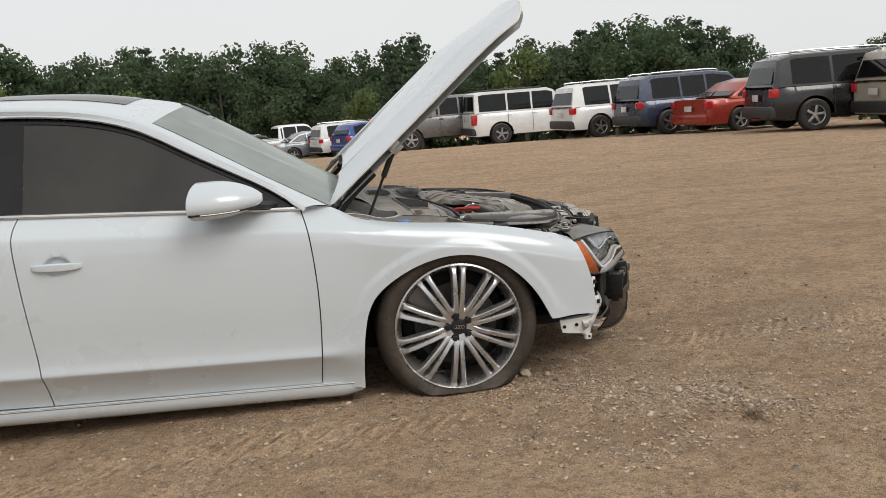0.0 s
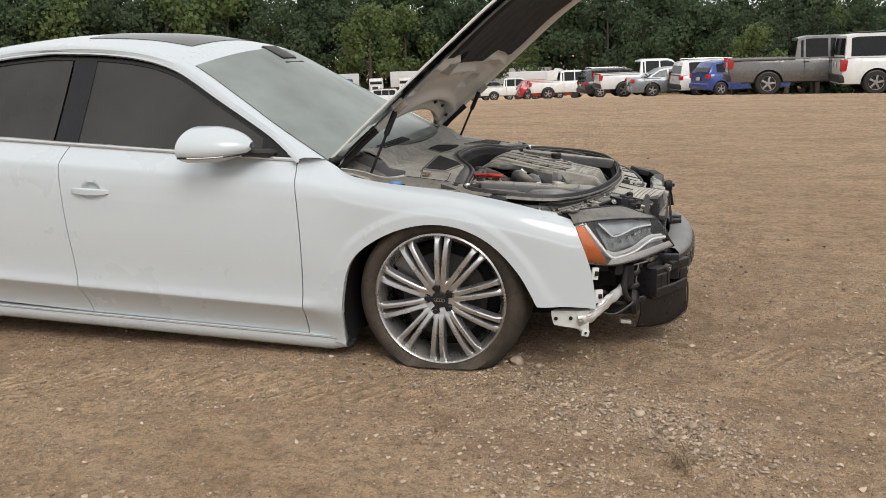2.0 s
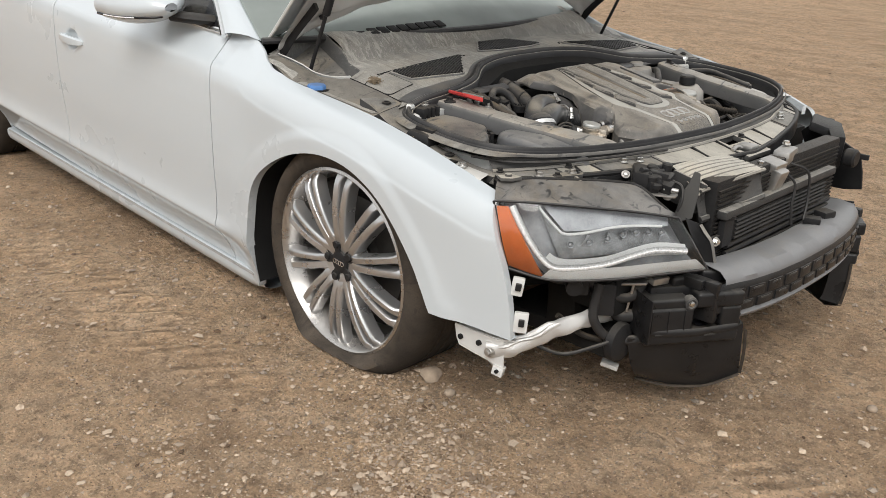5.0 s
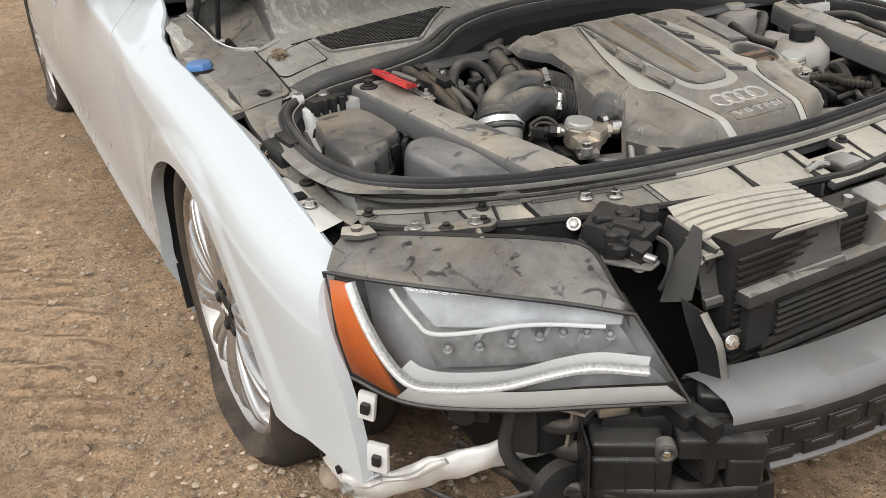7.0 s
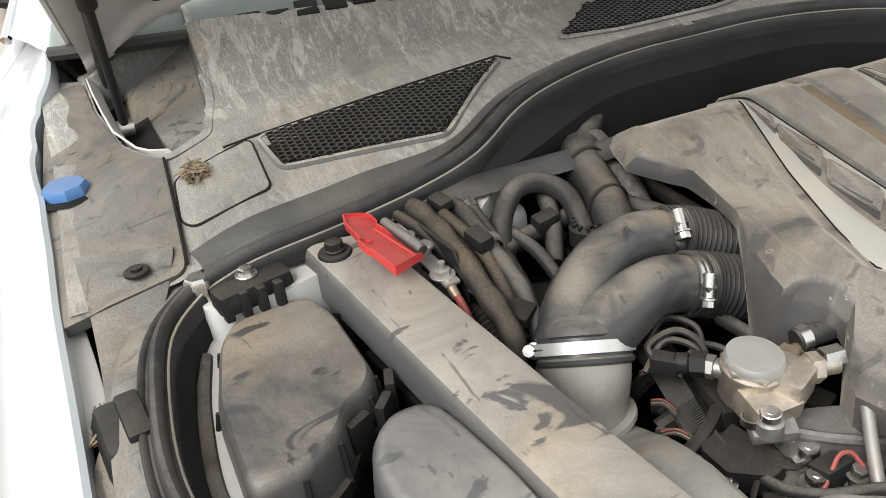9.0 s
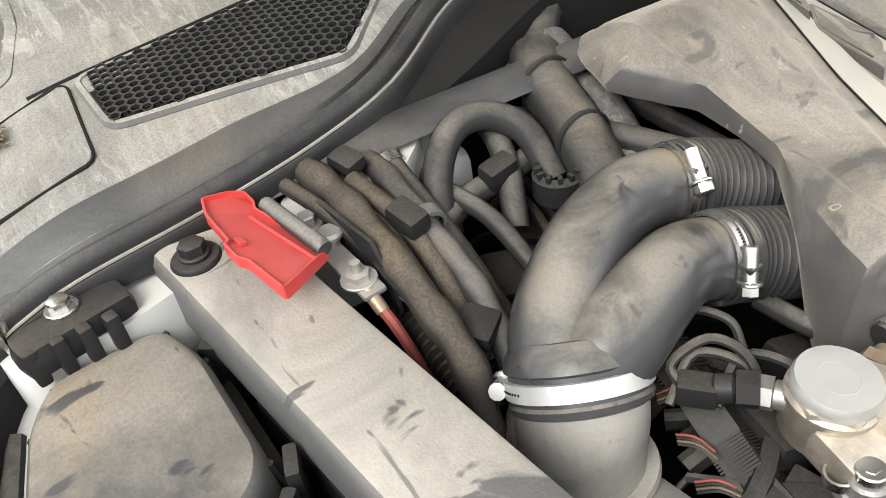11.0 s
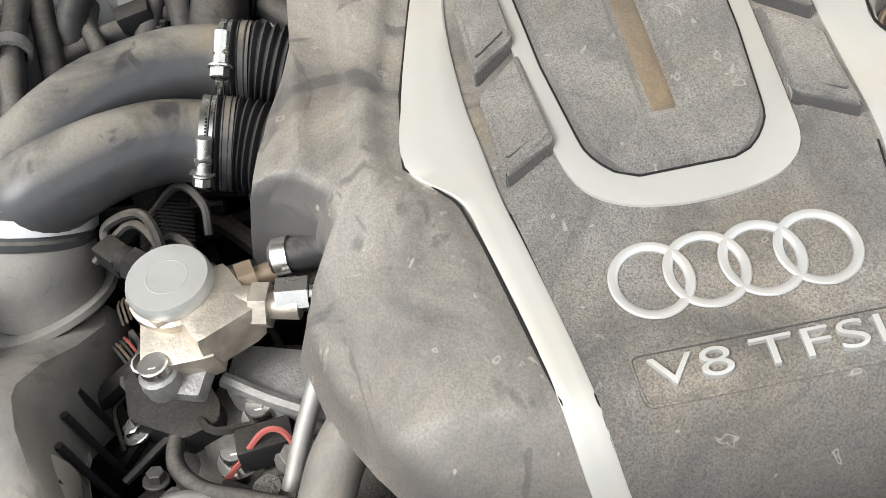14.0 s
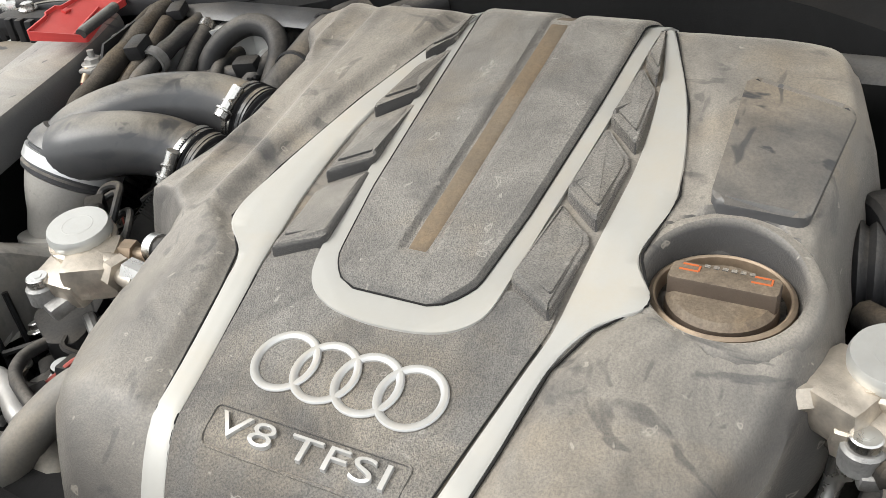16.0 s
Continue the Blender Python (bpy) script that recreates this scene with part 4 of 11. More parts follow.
def door_panel(front, rear, cup=False):
    """A door skin between two gap curves, from sill to belt, its rows laid along the creases."""
    f, r = spline([(x, 0, z) for x, z in front], 60), spline([(x, 0, z) for x, z in rear], 60)
    fx, rx = table([(p.z, p.x) for p in f]), table([(p.z, p.x) for p in r])
    rows = []
    steps = [i / 48 for i in range(49)] if not cup else [i / 200 for i in range(40)] + [0.2 + 0.8 * i / 40 for i in range(41)]
    for u in steps:
        low, high = r[0].lerp(f[0], u), r[-1].lerp(f[-1], u)
        row = [side((low.x, low.z))]
        for v in DOOR_ROWS:
            x = low.x
            for k in range(4):
                z = lerp(sill_z(x), belt_z(x), v)
                x = lerp(rx(z), fx(z), u)
            row.append(handle_cup(side((x, z))) if cup else side((x, z)))
        row.append(side((high.x, high.z)))
        rows.append([row[0] + V((0, 0.02, 0.003))] + row + [row[-1] + V((0, 0.018, -0.004))])
    rows = [[p + V((0, 0.02, 0)) for p in rows[0]]] + rows + [[p + V((0, 0.02, 0)) for p in rows[-1]]]
    return rows_mesh(rows)


def shift(c, dx):
    return [(x + dx, z) for x, z in c]


BACK_GAP = [(-2.62, 0.20), (-2.63, 0.38), (-2.72, 0.56), (-2.86, 0.76), (-2.93, 1.012)]
front_door = part("front_door", door_panel(shift(DOOR_FRONT, -0.005), DOOR_REAR, True), "paint", car)
rear_door = part("rear_door", door_panel(shift(DOOR_REAR, -0.005), BACK_GAP), "paint", car)
far_door = part("front_door", mirror(door_panel(shift(DOOR_FRONT, -0.005), DOOR_REAR, True)), "paint", car)
part("rear_door", mirror(door_panel(shift(DOOR_REAR, -0.005), BACK_GAP)), "paint", car)
# dark rubber behind the gaps
for s in (-1, 1):
    for curve in (DOOR_FRONT, DOOR_REAR, BACK_GAP):
        c = spline([(x, 0, z) for x, z in curve], 24)
        rows = [[V((p.x + dx, s * (body_y(p.x, p.z) - 0.012), p.z)) for p in c] for dx in (-0.025, 0.02)]
        part("gap_seal", rows_mesh(rows), "rubber", car)

REAR_ARCH = [(-2.60, 0.13), (-2.625, 0.17), (-2.66, 0.36), (-2.74, 0.52), (-2.87, 0.65), (-3.02, 0.69), (-3.17, 0.65), (-3.30, 0.52), (-3.38, 0.36), (-3.41, 0.25),
             (-3.6, 0.24), (-4.05, 0.28)]


def quarter():
    bot = spline([(x, 0, z) for x, z in REAR_ARCH], 60)
    top = spline([(x, 0, z) for x, z in [(-2.93, 1.012), (-3.1, 1.03), (-3.4, 1.03), (-3.7, 1.01), (-4.05, 0.97)]], 60)
    rows = []
    for i, (p, q) in enumerate(zip(bot, top)):
        row = []
        for j in range(25):
            v = j / 24
            w = p.lerp(q, v)
            f = 1 - smooth01(i / 60, 0, 0.15)
            if f > 0:
                gp = spline([(x, 0, z) for x, z in BACK_GAP], 24)[j]
                w = w.lerp(V((gp.x - 0.005, 0, gp.z)), f)
            row.append(side((w.x, w.z)))
        rows.append([row[0] + V((0, 0.03, 0.002))] + row)
    return rows_mesh(rows)


part("quarter_panel", quarter(), "paint", car)
part("quarter_panel", mirror(quarter()), "paint", car)


def sill(s):
    """Sill strip below the doors with a chrome line on top."""
    rows = []
    for i in range(31):
        x = lerp(-2.62, -0.440, i / 30)
        z0 = sill_z(x)
        k = smooth01(x, -0.52, -0.44)
        sec = [(0.78, z0 + 0.0), (0.860, z0 - 0.014), (0.890, z0 - 0.008), (0.910, z0 + 0.010), (0.919, z0 + 0.034), (0.918, z0 + 0.054), (0.910, z0 + 0.0605), (0.87, z0 + 0.0605)]
        rows.append([V((x, s * (y - 0.012 * k), lerp(z, z0 + 0.036, 0.30 * k))) for y, z in sec])
    return rows_mesh(rows)


for s in (-1, 1):
    part("sill", sill(s), "paint", car)
    part("sill_trim", tube([(x, s * 0.9165, sill_z(x) + 0.0555) for x in np.linspace(-2.6, -0.475, 12)], 0.0050, 8, squash=(1.0, 0.8)), "steel", car, "thin chrome line")

# ---- greenhouse ----
ARC = [(-0.612, 0.869), (-0.75, 0.965), (-0.89, 1.043), (-1.05, 1.128), (-1.20, 1.212), (-1.30, 1.260), (-1.42, 1.298), (-1.54, 1.322), (-1.65, 1.336), (-1.76, 1.345), (-1.868, 1.350),
       (-2.06, 1.354), (-2.41, 1.322), (-2.75, 1.245), (-2.98, 1.150), (-3.12, 1.050)]


def glass_y(z):
    return 0.868 - 0.585 * (z - 0.9) - 0.10 * (z - 0.9) * (1.35 - z)


arc = spline([(x, 0, z) for x, z in ARC], 90)
RAIL = spline([(-0.500, 0.842, 0.862), (-0.75, 0.774, 1.000), (-0.957, 0.706, 1.121), (-1.225, 0.622, 1.272), (-1.37, 0.602, 1.320), (-1.6, 0.590, 1.364), (-1.9, 0.588, 1.386), (-2.2, 0.588, 1.386),
               (-2.6, 0.60, 1.345), (-2.9, 0.62, 1.27), (-3.15, 0.66, 1.16), (-3.42, 0.70, 1.035)], 90)


def roof_rail(s):
    """The painted strip from the windshield pillar over the doors to the rear pillar."""
    rows = []
    for p, q in zip(arc, RAIL):
        lo = V((p.x, glass_y(p.z) + 0.006, p.z + 0.004))
        mid = lo.lerp(q, 0.5) + V((0, 0.012, 0.010))
        rows.append([V((w.x, s * w.y, w.z)) for w in (lo + V((0, -0.012, -0.002)), lo, lo.lerp(mid, 0.5) + V((0, 0.004, 0.003)), mid, mid.lerp(q, 0.5) + V((0, 0.003, 0.004)), q, q + V((0, -0.02, -0.008)))])
    return rows_mesh(rows)


for s in (-1, 1):
    part("roof_rail", roof_rail(s), "paint", car)
    part("window_trim", tube([(p.x, s * (glass_y(p.z) + 0.012), p.z - 0.004) for p in arc[:80]], 0.009, 8), "chrome", car, "polished metal window trim")
    part("belt_trim", tube([(x, s * (body_y(x, belt_z(x)) + 0.006), belt_z(x) + 0.006) for x in np.linspace(-2.9, -0.625, 24)], 0.010, 8), "chrome", car, "polished metal belt line")


def side_glass(x0, x1, s, inset=0.0, dz0=0.012, dz1=0.022):
    """Glass between belt line and window arc from x0 (rear) to x1 (front)."""
    xs = [p.x for p in arc][::-1]
    zs = [p.z for p in arc][::-1]
    rows = []
    for i in range(25):
        x = lerp(x0, x1, i / 24)
        zt, zb = float(np.interp(x, xs, zs)) - dz1, belt_z(x) + dz0
        zt = max(zt, zb + 0.002)
        rows.append([V((x, s * (glass_y(z) - 0.008 - inset), z)) for z in np.linspace(zb, zt, 9)])
    return rows_mesh(rows)


for s, d1, d2 in ((-1, front_door, rear_door), (1, None, None)):
    part("window_pane", side_glass(-1.76, -0.70, s, 0.004, 0.006, 0.02), "privacy", d1 or car, "dark tinted glass", out=(-1.8, 0, 0.7))
    part("window_pane", side_glass(-2.78, -1.885, s, 0.004, 0.006, 0.02), "privacy", d2 or car, "dark tinted glass", out=(-1.8, 0, 0.7))
    part("pillar_trim", thick(side_glass(-1.870, -1.745, s, -0.001, 0.004, 0.008), 0.012), "gloss_black", car, "gloss black pillar trim")
    part("pillar_trim", thick(side_glass(-3.1, -2.78, s, -0.001, 0.004, 0.008), 0.012), "gloss_black", car)
    # dark frame round the front window
    xs = [p.x for p in arc][::-1]
    zs = [p.z for p in arc][::-1]
    rows = []
    for x in np.linspace(-2.78, -0.66, 60):
        zt = float(np.interp(x, xs, zs)) - 0.006
        w = 0.030
        rows.append([V((x, s * (glass_y(z) - 0.006), z)) for z in (max(zt - w, belt_z(x) + 0.004), max(zt - w * 0.5, belt_z(x) + 0.006), max(zt, belt_z(x) + 0.008))])
    part("window_frame", thick(rows_mesh(rows), 0.008), "gloss_black", car, "black window frame")
    part("quarter_trim", thick(side_glass(-0.80, -0.665, s, 0.0, 0.004, 0.012), 0.008), "gloss_black", car, "black triangle at the mirror")

# windshield, roof and rear glass


def shield(u, v):
    """u across, v from the cowl up."""
    k = lerp(0, 24.5, v)
    i = int(k)
    q = RAIL[i].lerp(RAIL[i + 1], k - i)
    c = (2 * u - 1)
    bow = (1 - c * c)
    return V((q.x + bow * lerp(0.16, 0.09, v), q.y * c * 0.995, q.z + bow * lerp(0.004, 0.070, v) + 0.002))


RK = 24.5


def roof_pt(u, v):
    k = lerp(RK, 66, v)
    i = min(int(k), 89)
    q = RAIL[i].lerp(RAIL[i + 1], k - i)
    c = 2 * u - 1
    bow = 1 - c * c
    return V((q.x + bow * lerp(0.09, -0.05, v), q.y * c, q.z + bow * lerp(0.070, 0.055, v)))


def rear_pt(u, v):
    k = lerp(66, 90, v)
    i = min(int(k), 89)
    q = RAIL[i].lerp(RAIL[i + 1], k - i)
    c = 2 * u - 1
    bow = 1 - c * c
    return V((q.x - bow * lerp(0.05, 0.14, v), q.y * c, q.z + bow * 0.05))


part("windshield", grid(shield, 24, 16), "windshield", car, "windshield with a pale film for dust and reflected sky", out=(-1.8, 0, 0.7))
part("roof", grid(roof_pt, 24, 24), "paint", car)
part("sunroof", thick(grid(lambda u, v: roof_pt(lerp(0.16, 0.84, u), lerp(0.22, 0.62, v)) + V((0, 0, 0.003)), 12, 12), 0.004), "privacy", car, "dark glass sunroof panel")
part("rear_window", grid(rear_pt, 16, 10), "privacy", car, out=(-1.8, 0, 0.7))
part("trunk_lid", grid(lambda u, v: V((lerp(-3.42, -4.1, v), lerp(-0.875, 0.875, u), 1.030 - 0.06 * v + 0.05 * (1 - (2 * u - 1) ** 2) - 0.02 * abs(2 * u - 1) ** 6)), 16, 8), "paint", car)
part("rear_bumper", thick(grid(lambda u, v: V((-4.08 - 0.10 * math.sin(math.pi * u) - 0.05 * math.sin(math.pi * v), lerp(-0.90, 0.90, u), lerp(0.22, 0.98, v))), 16, 8), 0.02), "paint", car)
# mirror on the inside of the windshield and its sensor housing
part("rear_view_mirror", box((-1.02, 0.0, 1.245), (0.03, 0.22, 0.06), 0.012), "plastic_clean", car)
part("sensor_housing", box((-1.10, 0.0, 1.315), (0.14, 0.16, 0.03), 0.012, (0, 28, 0)), "plastic_clean", car)
# cabin: floor, dashboard and seats, seen dimly through the glass
part("cabin_floor", box((-1.9, 0, 0.30), (2.5, 1.6, 0.06), 0.02), "interior", car)
part("dashboard", thick(grid(lambda u, v: V((lerp(-0.62, -1.05, v) - 0.02 * abs(2 * u - 1), lerp(-0.74, 0.74, u), 0.90 + 0.02 * math.sin(math.pi * v) - 0.12 * v * v * v)), 14, 8), 0.08), "interior", car)
for y in (-0.40, 0.40):
    part("front_seat", join(box((-1.62, y, 0.48), (0.55, 0.52, 0.2), 0.06), box((-1.92, y, 0.80), (0.16, 0.50, 0.66), 0.06, (0, -14, 0)), box((-2.0, y, 1.17), (0.10, 0.26, 0.18), 0.04)), "interior", car)
part("rear_seat", join(box((-2.75, 0, 0.50), (0.5, 1.4, 0.2), 0.06), box((-3.02, 0, 0.82), (0.18, 1.4, 0.6), 0.06, (0, -18, 0))), "interior", car)
part("steering_wheel", tube([(-1.18 + 0.07 * math.sin(a), 0.40 + 0.19 * math.cos(a), 0.86 + 0.17 * math.sin(a)) for a in np.linspace(0, 2 * math.pi, 28)[:-1]], 0.015, 8, closed=True), "interior", car)

# ---- door handle ----
for s_ in (-1, 1):
    rows = []
    for t in np.linspace(0, 1, 25):
        x = lerp(-1.703, -1.510, t)
        c = V((x, -body_y(x, 0.74) - 0.022 * math.sin(math.pi * min(1.0, max(0.0, t))) ** 0.45, lerp(0.7415, 0.7345, t)))
        h = 0.0165 * (math.sin(math.pi * min(0.985, max(0.015, t))) ** 0.22)
        sec = ((0.018, h * 0.85), (0.004, h), (-0.003, h * 0.72), (-0.004, 0.0), (-0.003, -h * 0.8), (0.004, -h), (0.018, -h * 0.85))
        rows.append([V((c.x, -s_ * (c.y + a), c.z + b)) for a, b in sec])
    hb = rows_mesh(rows, close=True)
    bmesh.ops.holes_fill(hb, edges=[q for q in hb.edges if q.is_boundary])
    bmesh.ops.recalc_face_normals(hb, faces=hb.faces)
    part("door_handle", hb, "paint", front_door if s_ < 0 else far_door, "white pull handle")

# ---- outside mirror ----
def mirror_pt(s, a, t):
    """A point of the rounded mirror housing: blunt towards the front of the car, open flat face to the rear."""
    w = math.sin(math.pi * min(0.5, t * 0.62 + 0.02)) ** 0.62
    yy = -0.985 + math.cos(a) * 0.122 * w
    zz = 0.940 + math.sin(a) * (0.082 if math.sin(a) > 0 else 0.066) * w + 0.012 * math.cos(a) * w
    return V((lerp(-0.775, -1.030, t) + 0.036 * math.cos(a) * t ** 1.4, s * -yy, zz))


for s in (-1, 1):
    mir = part("side_mirror", grid(lambda u, v: mirror_pt(s, 2 * math.pi * u, v), 36, 16, closed_u=True), "paint", car, "white mirror housing")
    seam = []
    for t in np.linspace(0.10, 1.0, 24):
        w = math.sin(math.pi * min(0.5, t * 0.62 + 0.02)) ** 0.62
        seam.append(mirror_pt(s, math.pi + math.asin(min(0.95, 0.42 / w)), t) + V((0, s * 0.001, 0)))
    part("mirror_band", tube(seam, 0.0048, 8), "gloss_black", mir, "black seam with turn lamp")
    part("turn_lamp", tube([p + V((0, s * 0.003, 0.0)) for p in seam[6:20]], 0.0026, 6), "drl", mir)
    part("mirror_glass", moved(lathe([(0.0, 0.0), (1.0, 0.0)], 30, "X"), Matrix.Translation((-1.040, s * 0.985, 0.944)) @ Matrix.Diagonal((1, 0.090, 0.057, 1))), "reflector", mir)
    part("mirror_arm", tube([(-0.745, s * 0.84, 0.895), (-0.78, s * 0.89, 0.900), (-0.84, s * 0.95, 0.908)], 0.026, 10, 8, squash=(1.3, 0.7)), "plastic_clean", mir, "black mirror foot")

# ---- wheels ----
def spoke_pair():
    """Two slim blades that leave a broad root at the hub together, part, and flare into the lip."""
    bm = bmesh.new()
    for k in (-1, 1):
        rows = []
        for i in range(19):
            t = i / 18
            r = lerp(0.058, 0.2715, t)
            off = k * lerp(0.0098, 0.0225, t)
            hw = lerp(0.0112, 0.0108, t) + 0.006 * (1 - smooth01(t, 0.0, 0.16)) + 0.007 * smooth01(t, 0.88, 1.0)
            y = -0.004 - 0.016 * math.sin(math.pi * min(1.0, t * 1.02)) ** 0.7 + 0.010 * smooth01(t, 0.86, 1.0)
            # a rounded ridge leaning outwards, with a deep side wall
            sec = [(-hw * 1.25, 0.040), (-hw * 1.06, 0.010), (-hw, 0.004), (-hw * 0.80, 0.0005), (-hw * 0.2 + k * hw * 0.35, -0.0022), (hw * 0.80, 0.0005), (hw, 0.004), (hw * 1.06, 0.010), (hw * 1.25, 0.040)]
            rows.append([V((off + a, y + d, r)) for a, d in sec])
        bm = join(bm, rows_mesh(rows, close=True))
    bmesh.ops.recalc_face_normals(bm, faces=bm.faces)
    return bm


def wheel(cx, cy, cz, s, flat=True, turn=0.0, camber=0.0):
    """A 21 inch alloy wheel of ten twin spokes; s is -1 on the right side of the car."""
    w = part("wheel", lathe([(0.2835, -0.010), (0.2835, 0.0), (0.276, 0.004), (0.2735, 0.010), (0.272, 0.020), (0.262, 0.026), (0.258, 0.045), (0.255, 0.10), (0.262, 0.20), (0.275, 0.215), (0.284, 0.22), (0.262, 0.224),
                             (0.252, 0.20), (0.246, 0.10), (0.250, 0.030), (0.262, 0.016), (0.268, -0.006), (0.276, -0.014), (0.2835, -0.010)], 72), "rim_lip", car, "ten twin-spoke alloy wheel")
    m = Matrix.Translation((cx, cy, cz)) @ pose(0, 0, 0, camber, 0, 0) @ (Matrix.Identity(4) if s < 0 else pose(0, 0, 0, 0, 0, 180)) @ pose(0, 0, 0, 0, turn, 0)
    w.matrix_world = m
    one = None
    for k in range(10):
        if one is None:
            one = part("spoke", spoke_pair(), "rim", w)
            ob = one
        else:
            ob = new("spoke", one.data)
            ob.parent = w
        ob.rotation_euler = (0, radians(36 * k), 0)
    part("hub", lathe([(0.0, -0.001), (0.036, -0.001), (0.042, -0.004), (0.064, -0.0065), (0.078, -0.009), (0.087, -0.002), (0.090, 0.012), (0.092, 0.035), (0.0, 0.036)], 60), "rim", w)
    part("centre_cap", lathe([(0.0, -0.010), (0.025, -0.010), (0.033, -0.007), (0.036, 0.0)], 36), "plastic_clean", w, "dark grey cap with a ring emblem")
    for k in range(4):
        part("cap_ring", tube([(-0.0165 + 0.011 * k + 0.0068 * math.cos(a), -0.0108, 0.0068 * math.sin(a)) for a in np.linspace(0, 2 * math.pi, 15)[:-1]], 0.0011, 5, closed=True), "zinc", w)
    for k in range(5):
        a = 2 * math.pi * (k + 0.5) / 5
        c = V((0.054 * math.cos(a), -0.003, 0.054 * math.sin(a)))
        part("lug_bolt", join(cyl(c + V((0, 0.002, 0)), c + V((0, -0.010, 0)), 0.0115, 12, bevel=0.002), lathe([(0.010, -0.0025), (0.0165, -0.003), (0.0185, -0.004), (0.0200, 0.002)], 16, "Y", c)), "plastic_clean", w)
    for k in range(5):
        part("cap_arm", moved(box((0.038, -0.005, 0.0), (0.050, 0.006, 0.024), 0.005), Matrix.Rotation(-2 * math.pi * (k + 0.5) / 5, 4, "Y")), "plastic_clean", w)
    part("brake_disc", join(lathe([(0.06, 0.075), (0.185, 0.075), (0.187, 0.085), (0.185, 0.105), (0.06, 0.105)], 40), lathe([(0.0, 0.05), (0.085, 0.05), (0.09, 0.08)], 30)), "disc", w, "dull brake disc")
    part("brake_caliper", box((-0.135, 0.09, 0.085), (0.10, 0.09, 0.20), 0.02, (0, -38, 0)), "rim_dark", w)
    # added near-black disc that paints the shade of the barrel behind the spokes
    part("backing_plate", lathe([(0.0, 0.115), (0.215, 0.115), (0.235, 0.130)], 40), "dark", w)
    # tyre, built upright in the car's frame so that its flat sits on the dirt
    prof = [(0.276, 0.004), (0.287, -0.014), (0.303, -0.022), (0.322, -0.022), (0.339, -0.010), (0.350, 0.006), (0.3585, 0.022), (0.3600, 0.040)]
    tread = []
    for g in range(4):
        y0 = 0.052 + g * 0.045
        tread += [(0.3615, y0), (0.3615, y0 + 0.034), (0.354, y0 + 0.036), (0.354, y0 + 0.043)]
    prof += tread + [(0.3600, 0.224), (0.350, 0.245), (0.322, 0.258), (0.287, 0.235), (0.276, 0.216)]
    tb = lathe(prof, 96)
    inv = m.inverted()
    if flat:
        for v in tb.verts:
            p = m @ v.co
            floor = 0.002
            r = math.hypot(v.co.x, v.co.z)
            lim = floor + (0.362 - r) * 0.10
            if p.z < lim + 0.075:
                squeeze = smooth01(lim + 0.075 - p.z, 0, 0.14)
                bulge = squeeze * 0.034 * smooth01(r, 0.285, 0.315)
                out = -1 if v.co.y < 0.11 else 1
                p += V((0, bulge * out * (1 if s < 0 else -1), 0))
                p.z = max(p.z, lim)
            v.co = inv @ p
    part("tyre", tb, "tyre", w, "flat dusty low-profile tyre" if flat else "dusty low-profile tyre")
    return w


wheel(0.0, -0.922, 0.290, -1, True, 4.0)
wheel(-3.02, -0.925, 0.300, -1, True, 11.0)
wheel(0.0, 0.922, 0.300, 1, True)
wheel(-3.02, 0.925, 0.300, 1, True)


def wheel_well(cx, cz, s, r=0.372):
    """Dark liner over a wheel."""
    rows = []
    for i in range(25):
        a = lerp(0.12, math.pi + 0.35, i / 24)
        rows.append([V((cx + r * math.cos(a), s * y, max(0.02, cz + r * math.sin(a)))) for y in (0.945, 0.93, 0.80, 0.62)])
    bm = rows_mesh(rows)
    back = [[V((cx + k * r * math.cos(a), s * 0.62, max(0.16, cz + k * r * math.sin(a)))) for k in (0.0, 0.5, 1.0)] for a in np.linspace(0, 2 * math.pi, 33)]
    return join(bm, rows_mesh(back))


for s in (-1, 1):
    part("wheel_liner", wheel_well(0.0, 0.245, s, 0.425), "dark", car, "black wheel arch liner")
    part("wheel_liner", wheel_well(-3.02, 0.31, s, 0.385), "dark", car)
part("underbody", box((-1.75, 0, 0.10), (2.2, 1.66, 0.06), 0.02), "dark", car)

# ---- raised hood ----
HOOD = Matrix.Translation((-0.520, 0, 0.852)) @ pose(0, 0, 0, 0, -40.5, 0)
hood_half = table([(0.0, 0.805), (0.25, 0.825), (0.6, 0.830), (0.95, 0.815), (1.10, 0.790), (1.18, 0.760), (1.25, 0.70), (1.30, 0.62)])


def hood_pt(u, v, drop=0.0, shrink=0.0):
    """u across, v from the hinge edge to the nose, in the hood's own frame (x forward, z out of the outer skin)."""
    c = 2 * u - 1
    x0 = 0.21 * (1 - c * c) ** 0.8 + shrink
    x1 = 1.17 + 0.20 * (1 - abs(c) ** 2.4) - shrink
    x = lerp(x0, x1, v)
    half = hood_half(min(x, 1.17)) - shrink
    y = half * c
    z = 0.055 * (1 - c * c) - 0.05 * smooth01(x, 0.8, 1.4) ** 2 + 0.008 * math.exp(-((abs(c) - 0.62) / 0.06) ** 2)
    return HOOD @ V((x, y, z - drop))


hood = part("hood", thick(grid(hood_pt, 48, 40), 0.004), "paint", car, "raised white hood")


def mat_edge(y):
    """Where the insulation mat begins, with its square tab in the middle."""
    return 0.672 - 0.092 * (1 - smooth01(abs(y), 0.24, 0.32)) - 0.02 * smooth01(abs(y), 0.5, 0.7)


